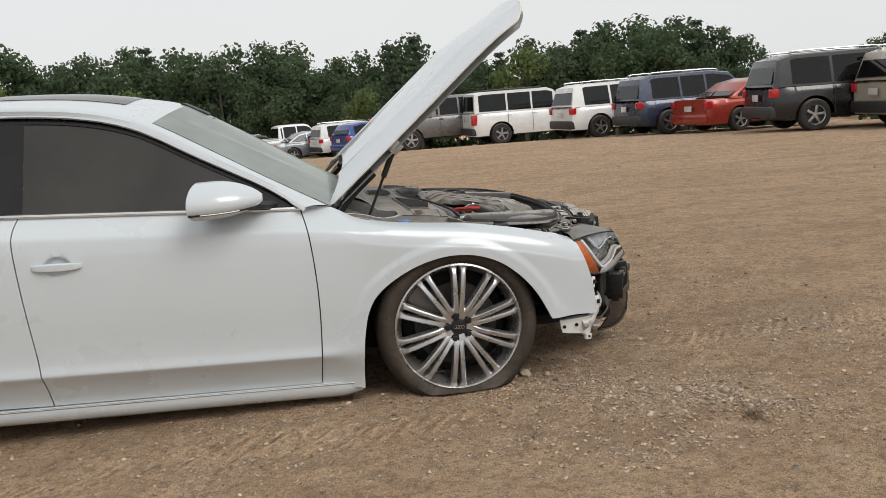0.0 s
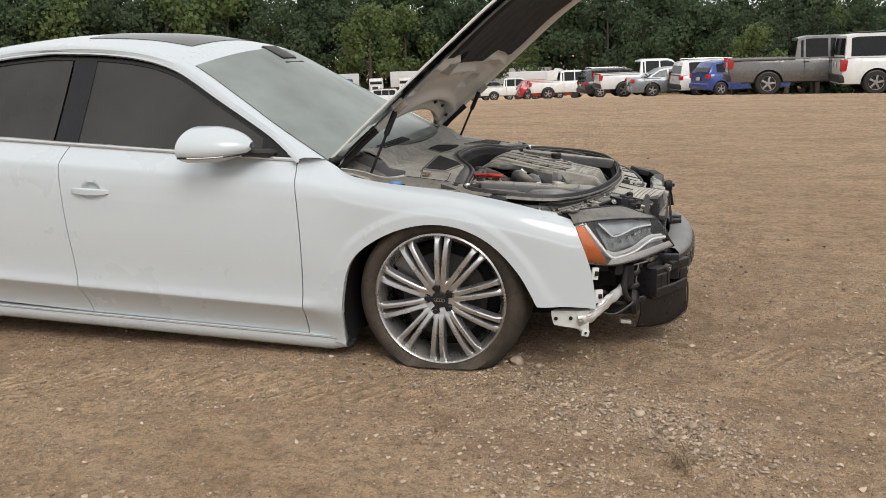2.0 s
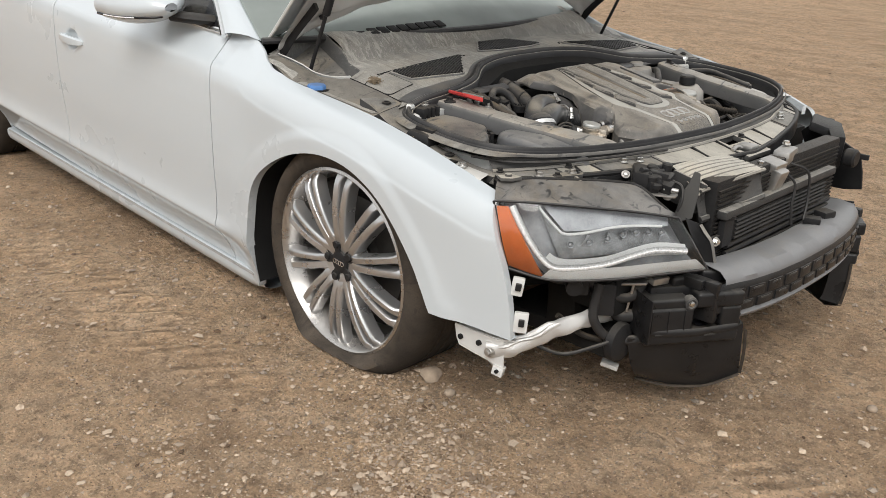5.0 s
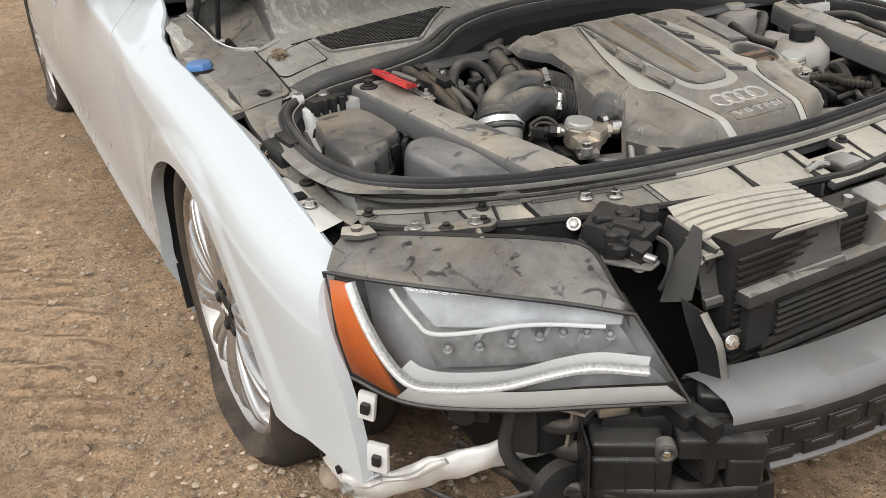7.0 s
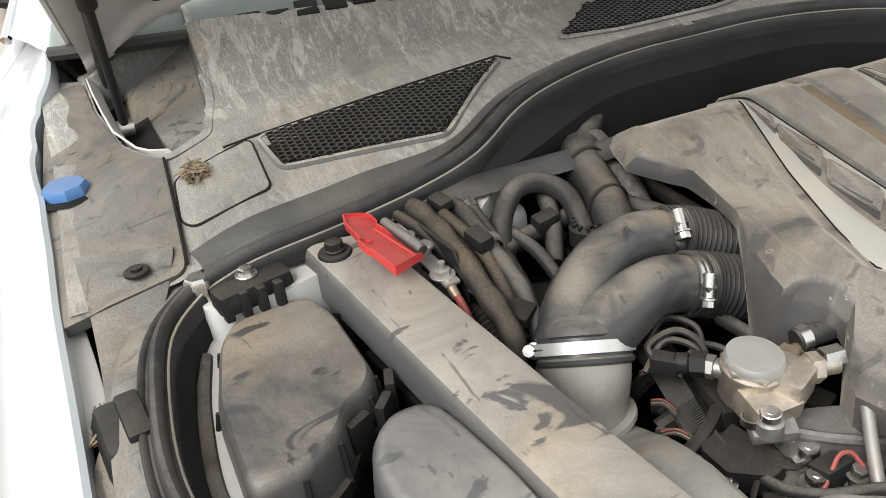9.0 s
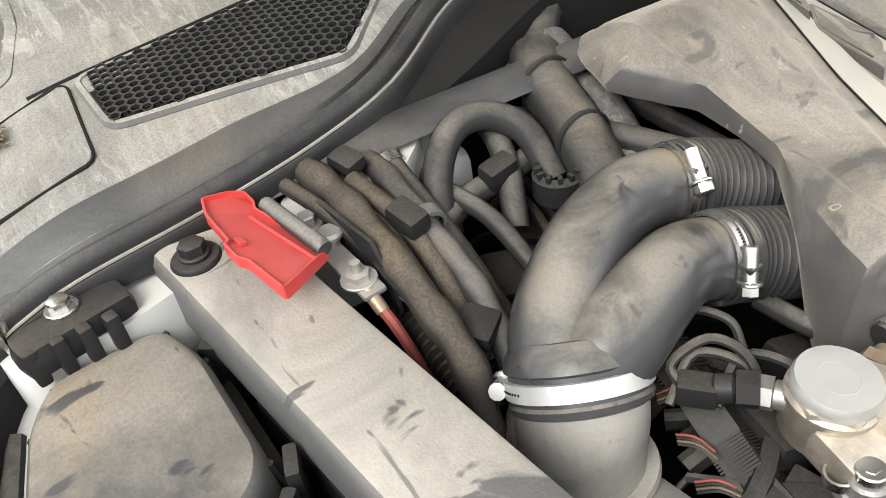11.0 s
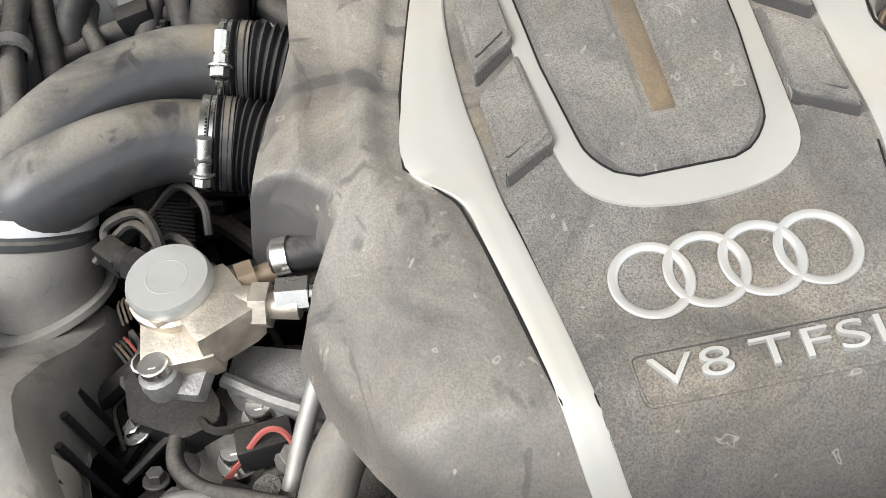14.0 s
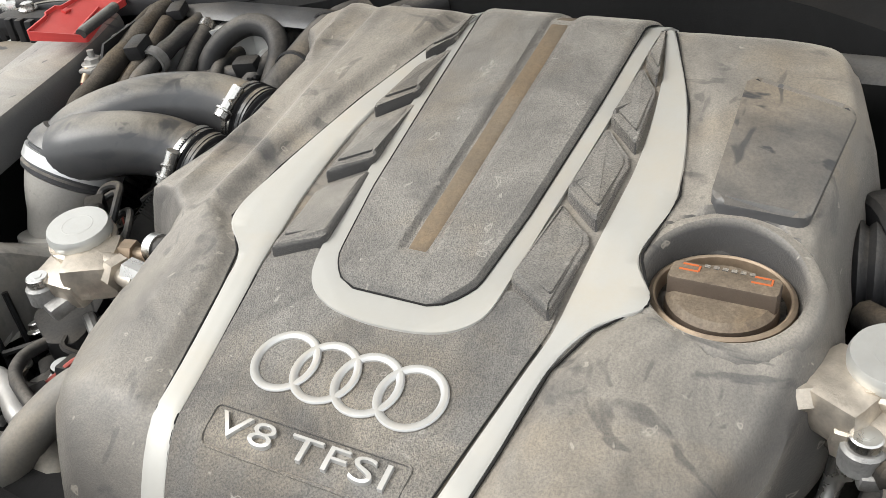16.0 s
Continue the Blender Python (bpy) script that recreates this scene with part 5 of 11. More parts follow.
def inner_depth(x, y, c):
    """How far the pressed inner panel stands off the skin."""
    d = 0.028
    rim = max(smooth01(abs(c), 0.88, 0.94), smooth01(x, 1.14, 1.2))
    d += 0.012 * rim
    # ridge and groove that follow the stepped edge of the mat
    e = x - mat_edge(y)
    keep = 1 - smooth01(abs(c), 0.80, 0.90)
    d += keep * (0.032 * math.exp(-((e + 0.050) / 0.020) ** 2) - 0.016 * math.exp(-((e + 0.100) / 0.018) ** 2))
    # ridge along the hinge edge
    back = x - 0.21 * (1 - c * c) ** 0.8
    d += 0.034 * keep * math.exp(-((back - 0.120) / 0.030) ** 2) + 0.010 * (1 - smooth01(back, 0.02, 0.05))
    # boxes pressed in beside the middle
    k = smooth01(0.090 - abs(abs(y) - 0.47 - 0.25 * (x - 0.43)), 0, 0.014) * smooth01(0.052 - abs(x - 0.425), 0, 0.014)
    d -= 0.026 * k
    return d


def inner_pt(u, v):
    c = 2 * u - 1
    x0, x1 = 0.21 * (1 - c * c) ** 0.8 + 0.012, 1.155 + 0.20 * (1 - abs(c) ** 2.4)
    x = lerp(x0, x1, v)
    y = (hood_half(min(x, 1.17)) - 0.016) * c
    return hood_pt(u, v, inner_depth(x, y, c), 0.012)


part("inner_panel", grid(inner_pt, 170, 130), "hood_in", hood, "dusty white pressed inner panel")
# black insulation mat with a stepped rear edge


def mat_pt(u, v, z):
    y = lerp(-0.66, 0.66, u)
    x0 = mat_edge(y)
    x1 = 1.10 + 0.14 * (1 - (y / 0.68) ** 2)
    x = lerp(x0, x1, v)
    c = y / 0.8
    z0 = 0.055 * (1 - c * c) - 0.05 * smooth01(x, 0.8, 1.4) ** 2
    edge = smooth01(min(u, 1 - u, v, 1 - v), 0, 0.03)
    return HOOD @ V((x, y, z0 - 0.036 - 0.016 * edge * z - 0.004 * noise.noise(V((x * 9, y * 9, 0)))))


part("insulation_mat", grid(lambda u, v: mat_pt(u, v, 1.0), 110, 30), "mat", hood, "black felt insulation mat")
part("hood_seam", tube([hood_pt(0.0, v, 0.006) for v in np.linspace(0, 1, 30)] + [hood_pt(u, 1.0, 0.006) for u in np.linspace(0.03, 1, 30)] + [hood_pt(1.0, v, 0.006) for v in np.linspace(0.97, 0, 30)], 0.0055, 6), "paint_in", hood)
for s in (-1, 1):
    # gas strut: thick lower cylinder, slim rod, ball ends
    top, low = V((-0.205, s * 0.765, 1.072)), V((-0.345, s * 0.765, 0.775))
    mid = low.lerp(top, 0.62)
    st = part("gas_strut", join(cyl(low, mid, 0.0062, 12), cyl(mid, top, 0.0125, 14, bevel=0.003)), "plastic_clean", car, "black gas strut")
    part("strut_bracket", join(box(tuple(top + V((0.012, 0, 0.01))), (0.06, 0.016, 0.045), 0.005, (0, -40, 0)), cyl(top + V((0, -s * 0.014, 0)), top + V((0, s * 0.02, 0)), 0.014, 12)), "steel", st)
    part("strut_foot", join(cyl(low + V((0, -s * 0.012, 0)), low + V((0, s * 0.016, 0)), 0.012, 12), box(tuple(low + V((0, s * 0.02, -0.02))), (0.05, 0.012, 0.05), 0.004)), "steel", st)
    # hinge arm in its well
    part("hood_hinge", join(tube([(-0.50, s * 0.775, 0.80), (-0.46, s * 0.775, 0.835), (-0.40, s * 0.772, 0.90), (-0.30, s * 0.77, 0.985)], 0.012, 8, 12, squash=(0.5, 1.6)),
                            box((-0.47, s * 0.765, 0.775), (0.16, 0.012, 0.05), 0.004, (0, 12, 0))), "plastic_clean", car, "black hood hinge")
    for k in range(3):
        part("buffer", cyl(inner_pt(0.5 + s * (0.14 + 0.14 * k), 0.055), inner_pt(0.5 + s * (0.14 + 0.14 * k), 0.055) + HOOD.to_3x3() @ V((0, 0, -0.014)), 0.011, 12, bevel=0.003), "rubber", hood)

# ---- engine bay: tub, cowl, seal ----
def rim_z(x, y=0.0):
    rear = 0.028 * (1 - min(1.0, abs(y) / 0.80) ** 2) * smooth01(-x, -0.10, 0.08)
    return 0.755 - 0.09 * x + rear + 0.024 * smooth01(-x, -0.13, -0.04) * (1 - smooth01(abs(y), 0.64, 0.79))


SEAL_R = [(0.072, -0.752), (0.150, -0.790), (0.262, -0.806), (0.349, -0.804), (0.420, -0.784), (0.466, -0.752), (0.517, -0.686), (0.548, -0.620), (0.572, -0.555), (0.592, -0.485), (0.609, -0.411), (0.622, -0.337), (0.636, -0.22), (0.645, -0.11)]
SEAL_B = [(-0.090, 0.0), (-0.092, -0.095), (-0.082, -0.178), (-0.050, -0.255), (-0.018, -0.325), (0.008, -0.400), (0.022, -0.480), (0.028, -0.580), (0.034, -0.650), (0.048, -0.710)]
TUB_B = SEAL_B
SEAL_B = [(-0.112, 0.0), (-0.112, -0.095), (-0.100, -0.178), (-0.076, -0.255), (-0.044, -0.320), (0.012, -0.400), (0.042, -0.480), (0.058, -0.560), (0.068, -0.640), (0.074, -0.705)]
SEAL_R[0] = (0.092, -0.752)
seal_right = SEAL_B + SEAL_R
seal_loop = seal_right + [(0.650, 0.0)] + [(x, -y) for x, y in seal_right[::-1]][:-1]


def seal_at(dz=0.0, out=0.0, n=220, slim=1.0, line=seal_loop):
    pts = closed_spline([(x, y, 0) for x, y in line], n)
    res = []
    for i, p in enumerate(pts):
        d = (pts[(i + 1) % n] - pts[i - 1]).normalized()
        nrm = V((-d.y, d.x, 0))
        if nrm.dot(p - V((0.3, 0, 0))) < 0:
            nrm = -nrm
        res.append(V((p.x, p.y, rim_z(p.x, p.y) + dz)) + nrm * out * lerp(1.0, slim, smooth01(p.x, 0.44, 0.52)))
    return res


seal = part("bay_seal", rows_mesh([seal_at(z * 0.9 - 0.003, o * 0.78, 220, 0.55) for o, z in ((0.020, -0.030), (0.019, -0.012), (0.016, -0.0085), (0.0125, -0.0095), (0.0095, -0.0125), (0.0065, -0.0115), (0.0045, -0.005), (0.001, -0.0005), (-0.0045, 0.0005), (-0.0095, -0.0025), (-0.0120, -0.009), (-0.0125, -0.014), (-0.0160, -0.015), (-0.0185, -0.018), (-0.0195, -0.030), (-0.020, -0.038))], close=True), "rubber", car, "black rubber seal round the engine bay")
# thin pale tube that paints the highlight on the seal's lip
part("seal_bead", tube(seal_at(-0.0160, -0.0128, 220, 0.55), 0.0014, 6, closed=True), "carrier", seal, "pale line painted as the highlight along the seal")


def flange_row(dz, wide, slim):
    """The flange is slim along the front carrier."""
    return [a.lerp(b, smooth01(a.x, 0.46, 0.53)) for a, b in zip(seal_at(dz, wide), seal_at(dz, slim))]


part("seal_flange", rows_mesh([flange_row(-0.024, 0.040, 0.019), flange_row(-0.018, 0.030, 0.017), seal_at(-0.016, 0.015)], close=True), "plastic", seal)
# tub: inner walls, firewall and floor, near-black to put the bay's deep shade into colour
tub_right = TUB_B + [(0.072, -0.752)] + SEAL_R[1:]
tub_pts = seal_at(-0.05, -0.028, 120, line=tub_right + [(0.650, 0.0)] + [(x, -y) for x, y in tub_right[::-1]][:-1])
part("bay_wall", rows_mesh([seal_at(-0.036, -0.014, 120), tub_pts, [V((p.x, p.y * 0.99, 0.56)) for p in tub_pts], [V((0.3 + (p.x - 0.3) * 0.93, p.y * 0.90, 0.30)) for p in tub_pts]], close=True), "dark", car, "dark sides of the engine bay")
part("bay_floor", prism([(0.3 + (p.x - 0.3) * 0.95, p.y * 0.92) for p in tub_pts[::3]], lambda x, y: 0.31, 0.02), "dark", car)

# cowl panel between windshield and seal
def cowl_z(x, y):
    lift = 0.078 * (1 - math.exp(-max(0.0, -x - 0.29) / 0.06)) * (1 - 0.6 * smooth01(abs(y), 0.62, 0.80))
    return rim_z(x, y) + lift - 0.006 * math.exp(-((abs(y) - 0.52) / 0.015) ** 2) * smooth01(-x, 0.2, 0.24)


bx = sorted([(y, x) for x, y in SEAL_B + [(0.082, -0.752), (0.084, -0.79), (0.084, -0.86)]])
rear_edge = table(bx)


def cowl_pt(u, v):
    y = lerp(-0.865, 0.865, u)
    x1 = rear_edge(-abs(y)) - 0.014
    c = abs(y) / 0.865
    x0 = -0.50 + 0.165 * (1 - c ** 2.2)
    x = lerp(x0, x1, v)
    return V((x, y, cowl_z(x, y) - 0.012))


def inside(poly, x, y):
    hit = False
    for (x0, y0), (x1, y1) in zip(poly, poly[1:] + poly[:1]):
        if (y0 > y) != (y1 > y) and x < (x1 - x0) * (y - y0) / (y1 - y0) + x0:
            hit = not hit
    return hit


# open wells round the hinges and struts, cut out of the cowl
WELL = [(-0.480, -0.802), (-0.360, -0.795), (-0.275, -0.772), (-0.222, -0.748), (-0.196, -0.724), (-0.206, -0.674), (-0.300, -0.652), (-0.480, -0.640)]
cowl_bm = grid(cowl_pt, 230, 60)
bmesh.ops.delete(cowl_bm, geom=[f for f in cowl_bm.faces if inside(WELL, f.calc_center_median().x, -abs(f.calc_center_median().y))], context="FACES")
cowl = part("cowl_panel", cowl_bm, "cowl", car, "dusty black cowl panel below the windshield")


def hex_mesh(poly, zf, pitch=0.0098, wall=0.0014, depth=0.004):
    """A plate of hexagonal holes cut to a plan polygon."""
    px = [p[0] for p in poly]
    py_ = [p[1] for p in poly]

    vs, fs = [], []
    R = pitch / math.sqrt(3)
    nx, ny = int((max(px) - min(px)) / pitch) + 2, int((max(py_) - min(py_)) / (pitch * 0.866)) + 2
    for j in range(ny):
        for i in range(nx):
            cx, cy = min(px) + (i + 0.5 * (j % 2)) * pitch, min(py_) + j * pitch * 0.866
            if not inside(poly, cx, cy):
                continue
            k = len(vs)
            for rr, dz in ((R, 0.0), (R - wall, 0.0), (R - wall, -depth)):
                for a in range(6):
                    an = math.pi / 6 + a * math.pi / 3
                    x, y = cx + rr * math.cos(an), cy + rr * math.sin(an)
                    vs.append((x, y, zf(x, y) + dz))
            for a in range(6):
                b = (a + 1) % 6
                fs += [(k + a, k + b, k + 6 + b, k + 6 + a), (k + 6 + a, k + 6 + b, k + 12 + b, k + 12 + a)]
    bm = bmesh.new()
    bv = [bm.verts.new(v) for v in vs]
    for f in fs:
        bm.faces.new([bv[i] for i in f])
    return bm


def loop_tube(poly, zf, r, dz=0.0, seg=6):
    pts = [(x, y, zf(x, y) + dz) for x, y in poly]
    return tube(pts, r, seg, closed=True)


GRILLE = [(-0.138, -0.618), (-0.048, -0.609), (-0.032, -0.500), (-0.019, -0.412), (-0.110, -0.328), (-0.170, -0.268)]
GRILLE_MID = [(-0.186, -0.168), (-0.280, -0.075), (-0.282, 0.075), (-0.186, 0.168), (-0.166, 0.08), (-0.166, -0.08)]


def grille(g):
    """A honeycomb intake: dark tray below, mesh, rim."""
    part("grille_tray", prism(rounded(g, 0.012), lambda x, y: cowl_z(x, y) - 0.0085, 0.002), "dark", cowl)
    mx, my = sum(p[0] for p in g) / len(g), sum(p[1] for p in g) / len(g)
    part("mesh_grille", hex_mesh([(mx + (x - mx) * 0.95, my + (y - my) * 0.96) for x, y in g], lambda x, y: cowl_z(x, y) - 0.005), "plastic_clean", cowl, "black honeycomb air intake mesh")
    part("grille_rim", loop_tube(rounded(g, 0.014), cowl_z, 0.0046, -0.0105), "cowl", cowl)


def cowl_ramp():
    """Smooth dark slope from the cowl down to the seal along the rear of the bay."""
    outs = ((0.010, -0.016), (0.016, -0.010), (0.028, -0.0085), (0.044, -0.0090), (0.052, -0.0125))
    loops = [[b.lerp(a, smooth01(abs(a.y), 0.40, 0.54)) for a, b in zip(seal_at(0.0, o), seal_at(0.0, 0.010 + 0.35 * (o - 0.010)))] for o, dz in outs]
    keep = [i for i, p in enumerate(loops[0]) if p.x < 0.09 and abs(p.y) < 0.73]
    start = next(k for k in range(len(keep)) if keep[k] != keep[k - 1] + 1)
    keep = keep[start:] + keep[:start]
    return rows_mesh([[V((lp[i].x, lp[i].y, cowl_z(lp[i].x, lp[i].y) + dz)) for lp, (o, dz) in zip(loops, outs)] for i in keep])


part("cowl_ramp", cowl_ramp(), "ramp", cowl, "smooth dark slope behind the seal")
grille(GRILLE_MID)
for s in (1, -1):
    grille([(x, y * s) for x, y in GRILLE])
    fl = rounded([(-0.128, -0.727 * s), (-0.030, -0.734 * s), (-0.008, -0.722 * s), (-0.015, -0.630 * s), (-0.143, -0.626 * s)], 0.014)
    part("cowl_flap", prism(fl, lambda x, y: cowl_z(x, y) - 0.0095, 0.008, 0.002), "cowl", cowl)
    part("flap_gap", loop_tube(fl, cowl_z, 0.0016, -0.0105), "dark", cowl)
    part("mesh_shelf", prism([(-0.136, -0.616 * s), (-0.108, -0.613 * s), (-0.118, -0.340 * s), (-0.166, -0.274 * s)], lambda x, y: cowl_z(x, y) - 0.0078, 0.001), "cowl", cowl, "dusty shelf below the mesh")
    part("mesh_line", tube([(x, y * s, cowl_z(x, y) - 0.0118) for x, y in ((-0.146, -0.66), (-0.150, -0.618), (-0.166, -0.45), (-0.184, -0.268), (-0.165, -0.255))], 0.0022, 6), "dark", cowl)
    # outer cover plate by the fender, with its edge and the seam to the cowl
    pl = rounded([(-0.46, -0.846 * s), (-0.36, -0.868 * s), (-0.26, -0.880 * s), (-0.10, -0.883 * s), (0.080, -0.880 * s), (0.076, -0.838 * s), (0.060, -0.745 * s), (-0.060, -0.736 * s), (-0.188, -0.730 * s), (-0.222, -0.752 * s), (-0.275, -0.776 * s), (-0.360, -0.799 * s), (-0.46, -0.806 * s)], 0.012)
    part("cowl_end_plate", prism(pl, lambda x, y: cowl_z(x, y) - 0.007 - 0.010 * smooth01(abs(y), 0.80, 0.88), 0.012, 0.002), "apron", car, "dusty plastic cover beside the fender")
    part("plate_seam", tube([(x, y * s, cowl_z(x, y) - 0.0065) for x, y in ((-0.188, -0.7305), (-0.06, -0.736), (0.053, -0.742))], 0.0018, 6), "dark", cowl)
    for x, y in ((-0.30, -0.838), (-0.33, -0.800)):
        part("plate_plug", cyl((x, y * s, cowl_z(x, y) - 0.016), (x, y * s, cowl_z(x, y) - 0.0105), 0.008, 12, bevel=0.001), "plastic", car)
    # walls and floor of the hinge well, with the bare white panel edge that shows in it
    wl_ = rounded([(x, y * s) for x, y in WELL], 0.012, 3)
    wx, wy = sum(p[0] for p in wl_) / len(wl_), sum(p[1] for p in wl_) / len(wl_)
    ring = lambda k, dz: [V((wx + (x - wx) * k, wy + (y - wy) * k, cowl_z(x, y) - 0.012 + dz)) for x, y in wl_]
    part("hinge_well", rows_mesh([ring(1.14, 0.0015), ring(1.0, 0.003), ring(0.985, 0.0), ring(0.94, -0.055)], close=True), "cowl", cowl, "dusty recess round the hood hinge")
    part("well_floor", prism([(wx + (x - wx) * 0.96, wy + (y - wy) * 0.96) for x, y in wl_], lambda x, y: cowl_z(x, y) - 0.062, 0.004), "plastic", cowl)
    # near-black plate that paints the shaded opening in the well floor
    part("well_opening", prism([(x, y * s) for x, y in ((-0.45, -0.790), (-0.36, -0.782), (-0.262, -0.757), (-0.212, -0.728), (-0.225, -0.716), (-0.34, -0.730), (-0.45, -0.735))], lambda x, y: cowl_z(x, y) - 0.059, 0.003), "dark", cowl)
    part("well_edge", thick(rows_mesh([[V((x, y * s, cowl_z(x, y) - 0.004)), V((x + 0.006, (y + 0.012) * s, cowl_z(x, y) - 0.018)), V((x + 0.004, (y + 0.016) * s, cowl_z(x, y) - 0.052))] for x, y in ((-0.46, -0.800), (-0.40, -0.796), (-0.345, -0.790), (-0.305, -0.783), (-0.272, -0.768), (-0.246, -0.760), (-0.222, -0.746), (-0.198, -0.724))]), 0.003), "paint_in", cowl, "bare white panel edge")
# vents row at the windshield foot
for i in range(11):
    y = -0.60 + 0.042 * i
    part("vent_slot", box((-0.365 + 0.03 * (y / 0.62) ** 2 * -1, y, cowl_z(-0.37, y) - 0.0105), (0.042, 0.034, 0.006), 0.003, (0, 18, -8)), "dark", cowl)
for s in (1, -1):
    part("wiper_arm", tube([(-0.40, 0.62 * s, 0.835), (-0.42, 0.30 * s, 0.862), (-0.415, -0.10 * s, 0.878)] if s > 0 else [(-0.44, 0.10, 0.875), (-0.47, -0.25, 0.868), (-0.52, -0.62, 0.845)], 0.010, 8, 16, squash=(0.6, 1.2)), "plastic_clean", car, "black wiper arm")
    part("wiper_blade", tube([(-0.41, 0.55 * s, 0.842), (-0.43, 0.1 * s, 0.878), (-0.44, -0.25 * s, 0.888)], 0.007, 6, 14, squash=(0.6, 1.5)), "rubber", car)
part("glass_gasket", tube([shield(u, 0.0) + V((0.010, 0, -0.004)) for u in np.linspace(0, 1, 40)], 0.011, 8), "rubber", car, "black windshield gasket")
# blue washer filler cap
cap_c = V((-0.195, -0.852, cowl_z(-0.195, -0.852)))
bc = part("washer_cap", tube([cap_c + V((0, 0, h - 0.008)) for h in (-0.006, 0.004, 0.009)], lambda t: 0.028 if t < 0.7 else 0.025, 8), "blue", car, "blue washer fluid cap")
part("cap_recess", lathe([(0.028, -0.012), (0.039, -0.0125), (0.042, -0.0145)], 10, "Z", tuple(cap_c)), "dark", bc)
for i, (lx, ly) in enumerate(((-0.108, -0.708), (-0.104, -0.700), (-0.112, -0.698), (0.19, -0.845), (0.22, -0.848), (0.205, -0.838), (0.235, -0.842))):
    zz = cowl_z(lx, ly) if i < 3 else 0.70
    bm = bmesh.new()
    lr = random.Random(i)
    for k in range(60):
        a = lr.uniform(0, 6.28)
        p = V((lx + lr.gauss(0, 0.007), ly + lr.gauss(0, 0.006), zz + lr.uniform(-0.010, 0.002)))
        d = V((math.cos(a), math.sin(a), lr.uniform(-0.4, 0.6))) * lr.uniform(0.003, 0.009)
        bm = join(bm, tube([p - d, p + d * 0.3 + V((lr.uniform(-0.003, 0.003), lr.uniform(-0.003, 0.003), 0.002)), p + d], lr.uniform(0.0005, 0.0014), 3))
    tagged(part("leaf_litter", bm, "straw", None, "tuft of dry brown leaf litter on the car's edge", kind="stuff"), category="leaf litter")

# ---- right and left edge of the bay: white flange, bolts and pins ----
for s in (-1, 1):
    for fl, fi in (([(0.300, 0.884), (0.38, 0.880), (0.45, 0.874), (0.485, 0.868)], [(0.300, 0.842), (0.38, 0.838), (0.45, 0.826), (0.470, 0.820)]),
                   ([(0.062, 0.888), (0.12, 0.888), (0.18, 0.886), (0.215, 0.884)], [(0.062, 0.856), (0.12, 0.850), (0.18, 0.846), (0.215, 0.846)])):
        part("fender_flange", strip([(x, s * y) for x, y in fl], [(x, s * y) for x, y in fi], lambda x, y: 0.722 - 0.155 * x, 0.003), "paint_in", car, "white flange below the fender edge")
    part("side_trim", strip([(0.00, s * 0.850), (0.060, s * 0.846), (0.10, s * 0.846), (0.20, s * 0.848), (0.27, s * 0.868), (0.31, s * 0.850), (0.40, s * 0.838), (0.48, s * 0.812)], [(0.020, s * 0.750), (0.060, s * 0.762), (0.12, s * 0.790), (0.20, s * 0.810), (0.27, s * 0.816), (0.34, s * 0.812), (0.41, s * 0.800), (0.46, s * 0.780)], lambda x, y: rim_z(x) - 0.030 - 0.04 * smooth01(x, 0.1, 0.5), 0.02), "plastic", car, "dusty black plastic strip beside the seal")
    # near-black strip: the shade inside the fender gap, put into colour
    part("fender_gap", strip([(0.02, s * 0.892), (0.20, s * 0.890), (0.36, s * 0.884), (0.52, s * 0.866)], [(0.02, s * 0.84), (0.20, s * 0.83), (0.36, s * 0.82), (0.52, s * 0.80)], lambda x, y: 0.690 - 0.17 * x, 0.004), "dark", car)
    for x, y in ((0.046, 0.792), (0.336, 0.828)):
        c = (x, s * y, rim_z(x) - 0.030 - 0.04 * smooth01(x, 0.1, 0.5))
        part("push_pin", join(cyl(c, tuple(V(c) + V((0, 0, 0.005))), 0.0135, 16, bevel=0.001), cyl(tuple(V(c) + V((0, 0, 0.005))), tuple(V(c) + V((0, 0, 0.008))), 0.0065, 12)), "plastic_clean", car)
    c = V((0.408, s * 0.852, 0.6600))
    part("flange_bolt", hexbolt(c, 0.0085, 0.012), "zinc", car)
    part("flange_clip", box((0.372, s * 0.858, 0.666), (0.026, 0.024, 0.006), 0.002), "dark", car)
    part("hood_bumper", join(box((0.235, s * 0.830, 0.700), (0.090, 0.060, 0.030), 0.008, (0, 6, 8), taper=0.25), box((0.240, s * 0.822, 0.718), (0.060, 0.022, 0.014), 0.005, (0, 6, 8))), "plastic_clean", car, "black hood stop block")

# ---- front carrier ----
FRONT_OUT = [(0.440, -0.814), (0.480, -0.802), (0.530, -0.755), (0.580, -0.685), (0.636, -0.590), (0.684, -0.460), (0.718, -0.345), (0.756, -0.170), (0.778, 0.0)]
FRONT_IN = [(0.440, -0.805), (0.462, -0.775), (0.488, -0.738), (0.538, -0.660), (0.575, -0.585), (0.595, -0.520), (0.614, -0.445), (0.638, -0.372), (0.656, -0.25), (0.665, -0.12), (0.668, 0.0)]


carrier_in = table([(p[1], p[0]) for p in FRONT_IN])


def carrier_z(x, y):
    """The carrier falls gently forward from the seal."""
    return 0.656 - 0.20 * max(0.0, x - carrier_in(-abs(y))) - 0.010 * smooth01(abs(y), 0.55, 0.80)


def cut(curve, y0, y1, n=14):
    t = table([(p[1], p[0]) for p in curve])
    return [(t(-abs(y)), y) for y in np.linspace(y0, y1, n)]


